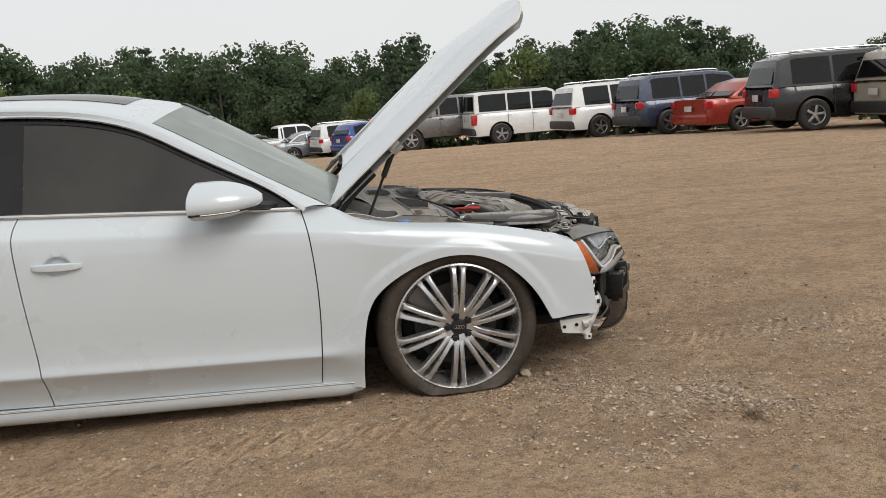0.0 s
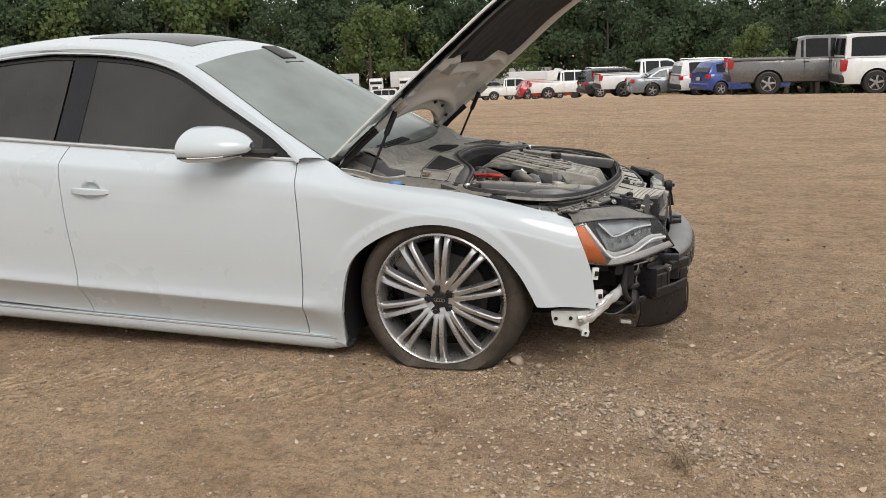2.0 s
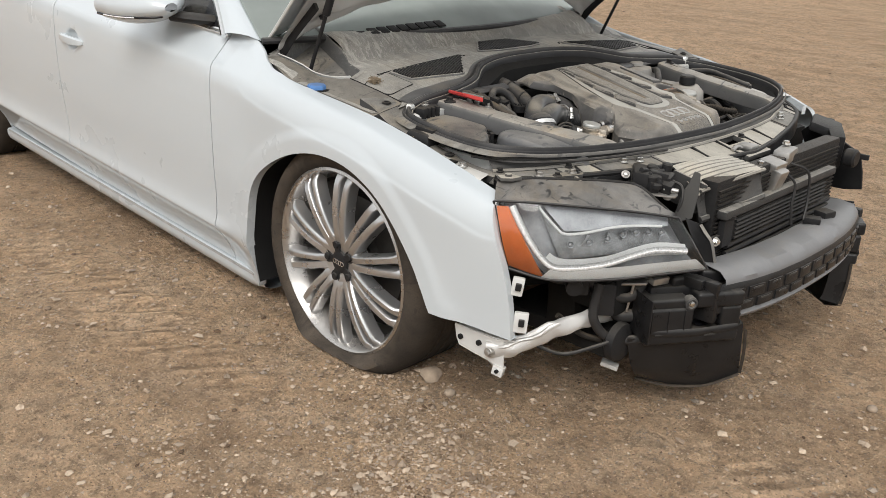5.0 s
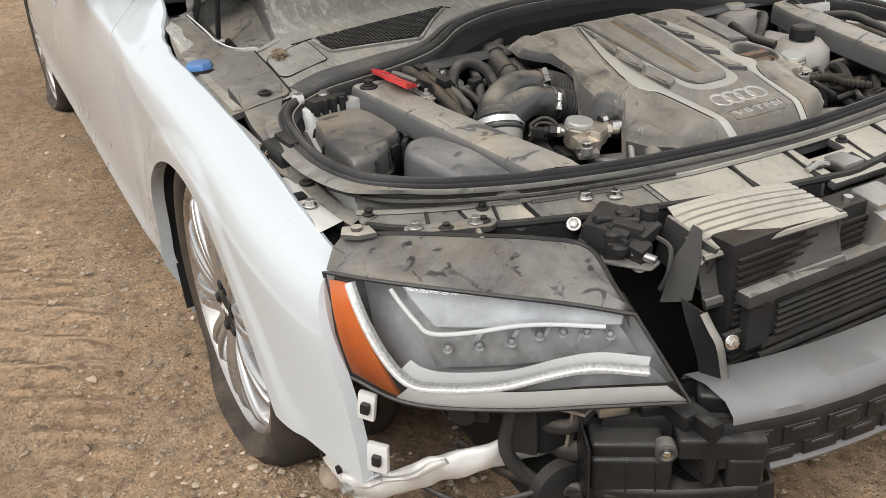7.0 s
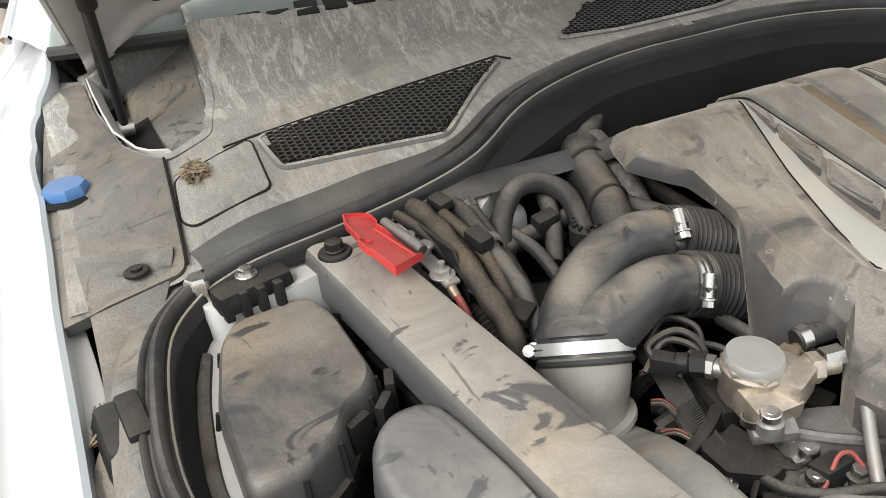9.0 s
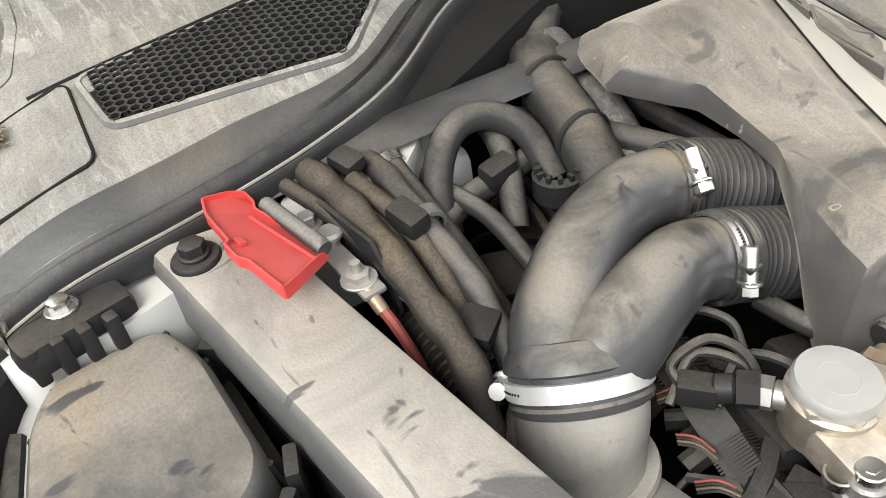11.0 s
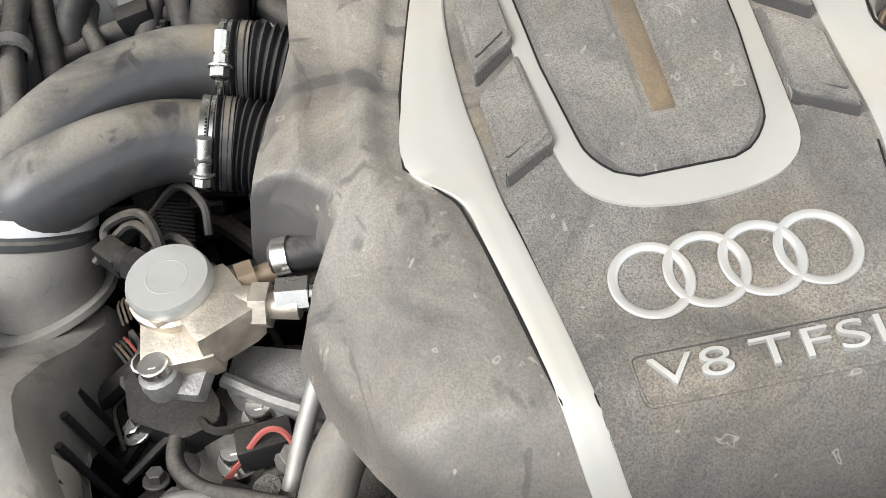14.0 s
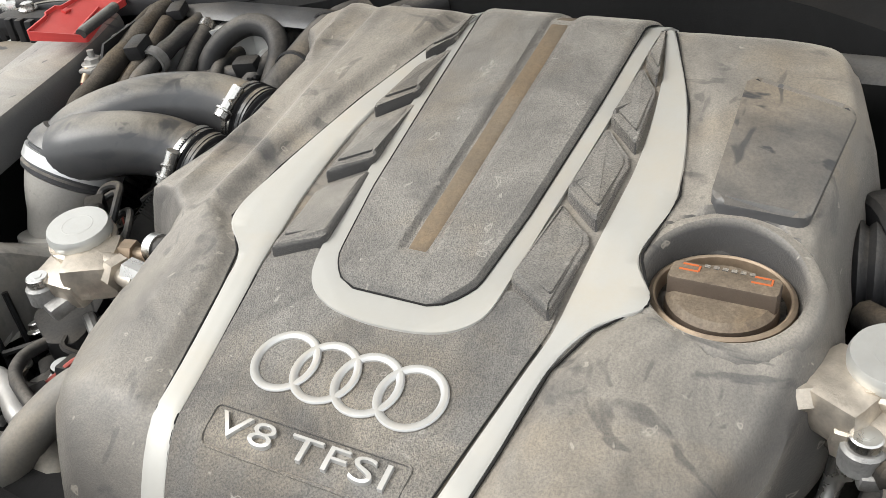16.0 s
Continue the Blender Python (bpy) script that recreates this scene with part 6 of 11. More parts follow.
def carrier_plate(y0, y1, dz=0.0, inset=0.0):
    a, b = cut(FRONT_IN, y0, y1), cut(FRONT_OUT, y0, y1)
    a, b = [(x + inset, y) for x, y in a], [(x - inset, y) for x, y in b]
    return prism(rounded(a + b[::-1], 0.006, 2), lambda x, y: carrier_z(x, y) + dz, 0.03, 0.003)


carrier = part("front_carrier", join(*[prism(cut(FRONT_IN, y0, y1, 24) + [(x - 0.006, y) for x, y in cut(FRONT_OUT, y1, y0, 24)], lambda x, y: carrier_z(x, y) - 0.010, 0.035) for y0, y1 in ((-0.80, -0.045), (0.070, 0.80))]), "plastic_clean", car, "black front carrier under the hood latch")
for y0, y1, m_, lab in ((-0.795, -0.655, "plastic", "dusty black carrier cover"), (-0.650, -0.560, "carrier", "sand-dusted carrier cover"), (-0.552, -0.350, "plastic", "dusty black carrier cover with two nuts"), (-0.346, -0.186, "carrier", "sand-dusted carrier cover"), (-0.178, -0.060, "carrier", "sand-dusted carrier cover"),
                        (0.085, 0.178, "carrier", "sand-dusted carrier cover"), (0.186, 0.346, "carrier", "sand-dusted carrier cover"), (0.350, 0.552, "plastic", "dusty black carrier cover"), (0.560, 0.650, "carrier", "sand-dusted carrier cover"), (0.655, 0.795, "plastic", "dusty black carrier cover")):
    part("carrier_plate", carrier_plate(y0, y1), m_, carrier, lab)
for s in (-1, 1):
    # raised bead round the plate with the nuts, and the black upright behind the lamp
    a, b = cut(FRONT_IN, s * 0.545, s * 0.357), cut(FRONT_OUT, s * 0.357, s * 0.545)
    part("plate_bead", tube([(x, y, carrier_z(x, y) + 0.001) for x, y in [(x + 0.008, y) for x, y in a] + [(b[0][0] - 0.01, b[0][1])]], 0.0042, 6), "plastic", carrier)
    part("carrier_front", thick(rows_mesh([[V((x, y, carrier_z(x, y) - 0.006)), V((x + 0.004, y, carrier_z(x, y) - 0.045))] for x, y in cut(FRONT_OUT, s * 0.66, s * 0.07, 40)]), 0.003), "plastic_clean", carrier, "black front face of the carrier")
part("carrier_ridge", tube([(x + 0.002, y, carrier_z(x, y) + 0.001) for x, y in cut(FRONT_IN, -0.79, 0.79, 60)], 0.0055, 6), "carrier", carrier)
seal_x = table([(yy, xx) for xx, yy in [(0.420, -0.784), (0.466, -0.752), (0.517, -0.686), (0.548, -0.620), (0.572, -0.555), (0.592, -0.485), (0.609, -0.411), (0.622, -0.337), (0.636, -0.22), (0.645, -0.11), (0.650, 0.0)]])
part("carrier_apron", rows_mesh([[V((seal_x(-abs(yy)) + 0.004, yy, rim_z(0.6) - 0.018 - 0.004 * abs(yy)))] + [V((lerp(seal_x(-abs(yy)) + 0.006, a - 0.002, k), yy, lerp(rim_z(0.62) - 0.020, carrier_z(a, yy) + 0.002, k) + h)) for k, h in ((0.05, 0.0), (0.40, 0.0015), (0.46, -0.003), (0.54, -0.003), (0.60, 0.001), (1.0, 0.0))] + [V((a + 0.001, yy, carrier_z(a, yy) - 0.02))] for a, yy in cut(FRONT_IN, -0.785, 0.785, 90)]), "apron", carrier, "sand-dusted stepped apron below the seal")
# latch bay with two square openings
for (a, b, c, d) in ((0.652, 0.664, -0.056, 0.082), (0.708, 0.722, -0.056, 0.082), (0.768, 0.784, -0.056, 0.082), (0.664, 0.768, -0.056, -0.034), (0.664, 0.768, 0.060, 0.082)):
    part("latch_frame", box(((a + b) / 2, (c + d) / 2, 0.650 - 0.20 * ((a + b) / 2 - 0.66)), (b - a + 0.002, d - c, 0.016), 0.004, (0, 11, 0)), "carrier", carrier)
part("latch_well", box((0.715, 0.012, 0.590), (0.13, 0.11, 0.02), 0.004), "dark", carrier)
part("latch_striker", join(tube([(0.74, -0.075, 0.645), (0.74, -0.05, 0.652), (0.74, -0.025, 0.645)], 0.006, 8, 8), box((0.742, 0.015, 0.640), (0.05, 0.05, 0.02), 0.006)), "steel", carrier)
for x, y in ((0.628, -0.462), (0.648, -0.417), (0.628, 0.462), (0.648, 0.417)):
    part("carrier_nut", hexbolt((x, y, carrier_z(x, y)), 0.009, 0.013), "zinc", carrier)
for x, y in ((0.466, -0.775), (0.566, -0.620), (0.466, 0.775), (0.566, 0.620), (0.735, -0.046), (0.690, 0.072)):
    part("carrier_screw", hexbolt((x, y, carrier_z(x, y) + 0.001), 0.0075, 0.010), "plastic_clean", carrier)
# ribs on the plates
part("carrier_rail", tube([(x - 0.004, y, carrier_z(x, y) + 0.001) for x, y in cut(FRONT_OUT, -0.79, 0.79, 60)], 0.0075, 8), "plastic_clean", carrier)
for y in (-0.700, -0.605, -0.182, -0.058, 0.084, 0.182, 0.605, 0.700):
    a, b = cut(FRONT_IN, y, y + 0.02, 2)[0], cut(FRONT_OUT, y - 0.012, y + 0.02, 2)[0]
    part("plate_rib", tube([(a[0] + 0.01, a[1], carrier_z(*a) + 0.001), (b[0] - 0.004, b[1], carrier_z(*b) + 0.001)], 0.0030, 6), "plastic_clean", carrier)

# ---- stripped front end ----
# headlamp (right side only, the other one is gone): outline from the outer top corner round
LAMP_TOP = [(0.553, -0.892, 0.615), (0.640, -0.835, 0.620), (0.735, -0.720, 0.607), (0.800, -0.625, 0.592), (0.858, -0.548, 0.577)]
LAMP_BOT = [(0.604, -0.892, 0.456), (0.698, -0.834, 0.438), (0.790, -0.720, 0.437), (0.860, -0.610, 0.443), (0.930, -0.500, 0.450)]


def lamp_pt(u, v, back=0.0, bulge=0.014):
    k = min(max(u, 0.0), 1.0) * 40
    i = min(39, int(k))
    p = LB[i].lerp(LB[i + 1], k - i).lerp(LT[i].lerp(LT[i + 1], k - i), v)
    out = V((0.62, -0.72, 0.12)) if u < 0.12 else V((0.74, -0.60, 0.22))
    out = V((lerp(0.35, 0.82, u), lerp(-0.92, -0.50, u), 0.20)).normalized()
    p = p + out * bulge * math.sin(math.pi * v) ** 0.7
    p.x += 0.020 * (1 - u) * 0
    return p - out * back


LT, LB = spline(LAMP_TOP, 40), spline(LAMP_BOT, 40)
lamp = part("headlamp", grid(lambda u, v: lamp_pt(u, v, 0.075, 0.0), 40, 10), "lampmid", car, "clear headlamp with amber side reflector and light strip")
part("housing", rows_mesh([[lamp_pt(u, 0.0, b, 0) for u in np.linspace(0, 1, 41)] for b in (0.0, 0.04, 0.10)]), "plastic_clean", lamp)
part("housing", rows_mesh([[lamp_pt(u, 1.0, b, 0) for u in np.linspace(0, 1, 41)] for b in (0.0, 0.04, 0.10)]), "plastic_clean", lamp)
part("housing", rows_mesh([[lamp_pt(1.0, v, b, 0) for v in np.linspace(0, 1, 9)] for b in (0.0, 0.04, 0.10)]), "plastic_clean", lamp)
part("housing", rows_mesh([[lamp_pt(0.0, v, b, 0) for v in np.linspace(0, 1, 9)] for b in (0.0, 0.04, 0.10)]), "plastic_clean", lamp)
part("lens", grid(lamp_pt, 40, 12), "lampglass", lamp, "clear plastic lens", out=(0.5, -0.5, 0.5))
part("lens_rim", tube([lamp_pt(u, 1, -0.001, 0) for u in np.linspace(0, 1, 41)] + [lamp_pt(1, v, -0.001, 0) for v in (0.8, 0.5, 0.2)] + [lamp_pt(u, 0, -0.001, 0) for u in np.linspace(1, 0, 41)] + [lamp_pt(0, v, -0.001, 0) for v in (0.25, 0.5, 0.75)], 0.0034, 6, closed=True), "rubber", lamp, "black lens seal")


def lamp_patch(corners, back, bulge=0.012, nu=16, nv=8):
    """A patch inside the lamp, by corner shares (u, v): low-left, low-right, top-right, top-left."""
    (a, b, c, d) = corners
    def f(u, v):
        p = (lerp(lerp(a[0], b[0], u), lerp(d[0], c[0], u), v), lerp(lerp(a[1], b[1], u), lerp(d[1], c[1], u), v))
        return lamp_pt(p[0], p[1], back, bulge)
    return grid(f, nu, nv)


part("amber_reflector", thick(lamp_patch(((0.015, 0.04), (0.215, 0.02), (0.085, 0.93), (0.01, 0.93)), 0.006), 0.006), "amber", lamp, "amber plastic side reflector")


def lamp_line(pts, back, r, mat_, name, n=40, squash=None, label=""):
    c = spline([(u, v, 0) for u, v in pts], n)
    return part(name, tube([lamp_pt(min(1, max(0, p.x)), p.y, back) for p in c], r, 8, squash=squash), mat_, lamp, label)


# light strip: from the top outer corner down and along the bottom, rising inwards
lamp_line([(0.105, 0.93), (0.155, 0.62), (0.215, 0.32), (0.265, 0.185), (0.33, 0.165), (0.48, 0.21), (0.64, 0.33), (0.78, 0.40), (0.935, 0.37)], 0.008, 0.0088, "drl", "light_strip", 60, label="white light guide strip")
shelf_c = spline([(u, v, 0) for u, v in [(0.235, 0.26), (0.265, 0.205), (0.33, 0.185), (0.48, 0.23), (0.64, 0.35), (0.78, 0.42), (0.935, 0.39)]], 40)
part("strip_shelf", rows_mesh([[lamp_pt(p.x + 0.01 * k, p.y + 0.030 * k, 0.008 + 0.006 * k) for k in range(4)] for p in shelf_c]), "shelf", lamp, "silver shelf over the strip")
under_c = spline([(u, v, 0) for u, v in [(0.60, 0.235), (0.70, 0.285), (0.80, 0.30), (0.935, 0.29)]], 20)
part("lower_strip", rows_mesh([[lamp_pt(p.x, p.y + 0.016 * k, 0.020) for k in range(3)] for p in under_c]), "shelf", lamp)
for k in range(5):
    u = 0.40 + 0.105 * k
    part("chamber_divider", rows_mesh([[lamp_pt(u + 0.012 * j, 0.44 + 0.045 * k + 0.05 * j - (0.03 * k if k > 2 else 0), 0.050 - 0.012 * (1 - abs(j - 1.5) / 1.5)) for j in range(4)], [lamp_pt(u + 0.014 + 0.012 * j, 0.44 + 0.045 * k + 0.05 * j - (0.03 * k if k > 2 else 0), 0.052) for j in range(4)]]), "lampin", lamp)
lamp_line([(0.255, 0.93), (0.315, 0.70), (0.345, 0.62), (0.42, 0.64), (0.60, 0.755), (0.86, 0.80)], 0.014, 0.0034, "shelf", "upper_line", 40, label="bright line of the upper bezel")
part("upper_bezel", lamp_patch(((0.345, 0.64), (0.92, 0.80), (0.96, 0.97), (0.27, 0.95)), 0.030, nu=20), "lampmid", lamp)
part("lower_bezel", lamp_patch(((0.20, 0.010), (0.998, 0.010), (0.965, 0.215), (0.262, 0.150)), 0.002, nu=24), "shelf", lamp, "silver lower bezel")
part("under_chamber", lamp_patch(((0.22, 0.10), (0.97, 0.14), (0.94, 0.40), (0.26, 0.20)), 0.034, nu=24), "lampmid", lamp)
part("dark_chamber", lamp_patch(((0.30, 0.24), (0.93, 0.44), (0.90, 0.80), (0.25, 0.85)), 0.055, nu=20), "lampdark", lamp)
for i, (u, v) in enumerate(((0.36, 0.46), (0.44, 0.50), (0.53, 0.55), (0.62, 0.62), (0.70, 0.655), (0.78, 0.67), (0.86, 0.665))):
    p = lamp_pt(u, v, 0.040)
    out = V((0.75, -0.62, 0.1)).normalized()
    b = part("projector", moved(lathe([(0.002, -0.008), (0.006, -0.003), (0.0075, 0.003), (0.0080, 0.004)], 16, "Z"), Matrix.Translation(p) @ out.to_track_quat("Z", "Y").to_matrix().to_4x4()), "lampmid", lamp)
    part("bulb_lens", moved(lathe([(0.0, 0.004), (0.004, 0.002), (0.006, -0.001), (0.0062, -0.004)], 14, "Z"), Matrix.Translation(p) @ out.to_track_quat("Z", "Y").to_matrix().to_4x4()), "lampdark", b)
# dusty top cover of the lamp
LID_BACK = [(0.520, -0.846, 0.648), (0.570, -0.775, 0.652), (0.625, -0.680, 0.644), (0.680, -0.585, 0.634), (0.725, -0.530, 0.622), (0.800, -0.540, 0.595), (0.850, -0.552, 0.578)]
lb = spline(LID_BACK, 40)
part("lamp_lid", rows_mesh([[lamp_pt(i / 40, 1.0, 0.004, 0) + V((0, 0, 0.002)) for i in range(41)], [LT[i].lerp(lb[i], 0.5) + V((0, 0, 0.010)) for i in range(41)], lb, [p + V((-0.004, 0.006, -0.03)) for p in lb]]), "lid", lamp, "dusty scuffed black lamp top")
part("lid_edge", tube([p + V((0, 0, 0.001)) for p in lb], 0.004, 6), "plastic_clean", lamp)
part("lamp_tab", join(prism([(0.515, -0.842), (0.535, -0.805), (0.565, -0.806), (0.560, -0.835), (0.540, -0.855)], lambda x, y: 0.662, 0.008, 0.002), cyl((0.540, -0.828, 0.662), (0.540, -0.828, 0.668), 0.009, 12)), "carrier", lamp)
for c in ((0.605, -0.655, 0.652), (0.568, -0.742, 0.652)):
    part("lamp_bolt", hexbolt(c, 0.008, 0.012), "steel", lamp)
part("lamp_bracket", join(prism(rounded([(0.548, -0.752), (0.575, -0.765), (0.606, -0.700), (0.628, -0.640), (0.615, -0.620), (0.590, -0.628), (0.580, -0.690)], 0.008, 3), lambda x, y: 0.652, 0.010, 0.002), tube([(0.575, -0.640, 0.646), (0.60, -0.655, 0.650), (0.64, -0.665, 0.638)], 0.006, 6, 8)), "plastic", lamp, "dusty black lamp bracket")
for x, y in ((0.568, -0.742), (0.594, -0.702), (0.606, -0.642)):
    part("bracket_screw", join(lathe([(0.004, 0.6535), (0.0105, 0.654), (0.0125, 0.652)], 20, "Z", (x, y, 0)), hexbolt((x, y, 0.653), 0.0062, 0.008)), "plastic_clean", lamp)
# white fender bracket with bolt holes and the bare aluminium rail
br = part("fender_bracket", join(prism(rounded([(0.462, -0.914), (0.600, -0.902), (0.640, -0.868), (0.560, -0.862), (0.475, -0.874)], 0.008, 2), lambda x, y: 0.258 + 0.02 * (x - 0.5), 0.004),
                                thick(rows_mesh([[V((0.462, -0.914, 0.260)), V((0.466, -0.912, 0.225)), V((0.474, -0.908, 0.200)), V((0.492, -0.895, 0.196))], [V((0.512, -0.908, 0.260)), V((0.514, -0.905, 0.222)), V((0.520, -0.902, 0.192)), V((0.530, -0.890, 0.188))],
                                                 [V((0.556, -0.903, 0.260)), V((0.560, -0.900, 0.222)), V((0.566, -0.896, 0.186)), V((0.572, -0.886, 0.180))], [V((0.590, -0.900, 0.262)), V((0.588, -0.898, 0.215)), V((0.586, -0.892, 0.178)), V((0.585, -0.886, 0.162))],
                                                 [V((0.612, -0.892, 0.262)), V((0.612, -0.888, 0.215)), V((0.610, -0.884, 0.176)), V((0.608, -0.880, 0.158))]]), 0.004),
                                box((0.596, -0.886, 0.166), (0.030, 0.022, 0.026), 0.003, (0, 12, 18))), "paint_in", car, "bent white bumper bracket")
for x, y, z in ((0.482, -0.9135, 0.228), (0.541, -0.9075, 0.230)):
    part("bracket_hole", cyl((x, y - 0.002, z), (x, y + 0.006, z), 0.0075, 12), "dark", br)
part("bracket_hole", cyl((0.600, -0.902, 0.168), (0.600, -0.890, 0.168), 0.005, 12), "dark", br)
rail_bm = join(tube([(0.572, -0.902, 0.220), (0.60, -0.885, 0.226), (0.64, -0.845, 0.250), (0.69, -0.775, 0.285), (0.72, -0.70, 0.298), (0.735, -0.60, 0.292)], 0.024, 16, 48, squash=(0.42, 1.0)), tube([(0.60, -0.893, 0.238), (0.65, -0.845, 0.266), (0.70, -0.775, 0.302)], 0.006, 8, 12))
for v in rail_bm.verts:
    v.co += noise.noise_vector(v.co * 28) * 0.008
rail = part("bracket_rail", rail_bm, "alu_rail", car, "bare crumpled aluminium crash rail")
part("rail_bolt", join(cyl((0.582, -0.915, 0.221), (0.582, -0.895, 0.221), 0.013, 14, bevel=0.002), hexbolt((0.582, -0.913, 0.221), 0.0085, 0.008, (0, -1, 0))), "steel", rail)
for c, sz, rt in (((0.634, -0.878, 0.412), (0.030, 0.012, 0.050), 8), ((0.648, -0.874, 0.318), (0.036, 0.012, 0.056), 4)):
    tab = part("fender_tab", box(c, sz, 0.004, (0, rt, 40)), "paint_in", car)
    part("tab_clip", box((c[0] + 0.008, c[1] - 0.007, c[2] + 0.002), (0.015, 0.010, 0.019), 0.003, (0, rt, 40)), "plastic_clean", tab)

# crash beam: grey faced bar with a stepped black front
def beam_x(y):
    return 1.006 - 0.062 * (abs(y) / 0.45) ** 2.6


def beam_pt(y, k):
    sec = [(-0.110, 0.410), (-0.105, 0.424), (-0.060, 0.430), (-0.018, 0.424), (0.0, 0.405), (0.002, 0.392)]
    return V((beam_x(y) + sec[k][0], y, sec[k][1] + 0.003 * noise.noise(V((y * 9, k * 0.6, 0)))))


part("beam_top", rows_mesh([[beam_pt(y, k) for k in range(6)] for y in np.linspace(-0.43, 0.43, 60)]), "beam", car, "dented grey crash beam foam")
beam = part("crash_beam", join(*[rows_mesh([[V((beam_x(y) + dx, y, z)) for dx, z in ((0.0, 0.396), (0.008, 0.380), (0.008, 0.318), (-0.012, 0.302), (-0.09, 0.300), (-0.10, 0.41))] for y in np.linspace(-0.45, 0.45, 50)])]), "slab", car, "black stepped crash beam")
for i in range(11):
    y = -0.40 + i * 0.078
    for dy, z, h in ((0.0, 0.362, 0.032), (0.039, 0.328, 0.026)):
        yy = y + dy
        turn = math.degrees(math.atan2(0.062 * 2.6 / 0.45 * (abs(yy) / 0.45) ** 1.6 * (1 if yy > 0 else -1), 1))
        part("foam_block", box((beam_x(yy) + 0.0065, yy, z), (0.010, 0.064, h), 0.0025, (0, 0, turn)), "slab", beam)
        part("block_scuff", box((beam_x(yy) + 0.0118, yy, z + h * 0.30), (0.0012, 0.040, 0.005), 0.0, (0, 0, turn)), "plastic", beam, "pale scuffed edge")
part("beam_lip", tube([(beam_x(y) - 0.006, y, 0.298) for y in np.linspace(-0.36, 0.43, 30)], 0.011, 6), "beam", beam)
for s in (-1, 1):
    part("beam_end", join(box((beam_x(0.45) - 0.035, s * 0.460, 0.350), (0.09, 0.030, 0.115), 0.012), box((beam_x(0.45) - 0.055, s * 0.478, 0.395), (0.06, 0.030, 0.030), 0.008)), "slab", beam)
part("beam_plug", box((0.925, 0.13, 0.437), (0.05, 0.04, 0.02), 0.006, (0, 0, 20)), "plastic_clean", beam)
part("beam_plug", box((0.925, 0.22, 0.437), (0.045, 0.05, 0.022), 0.006, (0, 0, -15)), "plastic_clean", beam)

# radiator pack with air inlet
rad = part("radiator", box((0.830, 0.03, 0.46), (0.05, 0.78, 0.34), 0.006), "coolfin", car, "dark finned radiator")
for i in range(24):
    part("fin", box((0.858, 0.03, 0.315 + i * 0.0125), (0.006, 0.76, 0.0045)), "coolfin", rad)
cool = part("oil_cooler", box((0.868, 0.0, 0.490), (0.022, 0.60, 0.060), 0.006, (0, 0, 0)), "plastic_clean", car, "black oil cooler bar")
for i in range(5):
    part("cooler_tube", tube([(0.882, -0.28, 0.466 + i * 0.0120), (0.882, 0.29, 0.466 + i * 0.0120)], 0.0040, 6), "plastic_clean", cool)
part("cooler_bracket", join(box((0.872, -0.315, 0.488), (0.020, 0.050, 0.075), 0.004), cyl((0.872, -0.305, 0.525), (0.872, -0.305, 0.535), 0.018, 16), box((0.866, -0.350, 0.470), (0.012, 0.050, 0.030), 0.003)), "plastic_clean", cool)
part("cooler_bolt", hexbolt((0.873, -0.364, 0.473), 0.0085, 0.012, (1, -0.3, 0.2)), "zinc", cool)
part("cooler_bar", box((0.872, 0.0, 0.542), (0.030, 0.70, 0.024), 0.006), "plastic", cool, "dusty upper cooler bar")
for i in range(3):
    part("cooler_bar", tube([(0.872, -0.30, 0.40 + i * 0.022), (0.872, 0.36, 0.40 + i * 0.022)], 0.008, 8), "plastic_clean", rad)
# ribbed air scoop
AIR_Y0, AIR_Y1 = -0.372, -0.145


def scoop(u, v):
    """u along y, v from the carrier forward and over the mouth."""
    y = lerp(AIR_Y0, AIR_Y1, u)
    x = lerp(0.722 + 0.040 * u, 0.822 + 0.052 * u, v)
    y -= 0.018 * v * (1 - u)
    z = lerp(0.648, lerp(0.612, 0.634, u), v ** 1.3) + 0.006 * math.sin(math.pi * u) - 0.02 * (1 - smooth01(u, 0.0, 0.10)) * v
    z -= 0.0042 * math.exp(-(((v * 7) % 1 - 0.5) / 0.10) ** 2) * smooth01(v, 0.06, 0.10) * (1 - smooth01(v, 0.80, 0.86)) * smooth01(u, 0.0, 0.06)
    return V((x, y, z))


inlet = part("air_scoop", thick(grid(scoop, 14, 150), 0.003), "carrier", car, "dusty ribbed air intake scoop")
lipL, lipR = V((0.824, AIR_Y0 - 0.016, 0.600)), V((0.876, AIR_Y1, 0.630))
part("scoop_mouth", join(thick(rows_mesh([[lipL.lerp(lipR, t) + V((-0.010, 0, -0.004)), lipL.lerp(lipR, t) + V((-0.006, 0, -0.030)), lipL.lerp(lipR, t) + V((0.008, 0, -0.072))] for t in np.linspace(0, 1, 9)]), 0.003), box((0.775, AIR_Y0 - 0.006, 0.590), (0.10, 0.008, 0.085), 0.003, (0, 14, 8)), box((0.815, AIR_Y1, 0.600), (0.11, 0.008, 0.075), 0.003)), "plastic", inlet, "dusty lower face of the scoop")
part("scoop_lip", tube([lipL + V((0, 0, 0.004)), lipL.lerp(lipR, 0.5) + V((0.003, 0, 0.006)), lipR + V((0, 0, 0.002))], 0.0055, 6, 12), "carrier", inlet)
part("lower_lip", tube([lipL + V((0.010, 0, -0.072)), lipL.lerp(lipR, 0.5) + V((0.012, 0, -0.073)), lipR + V((0.010, 0, -0.072))], 0.006, 6, 12, squash=(1, 1.6)), "plastic", inlet)
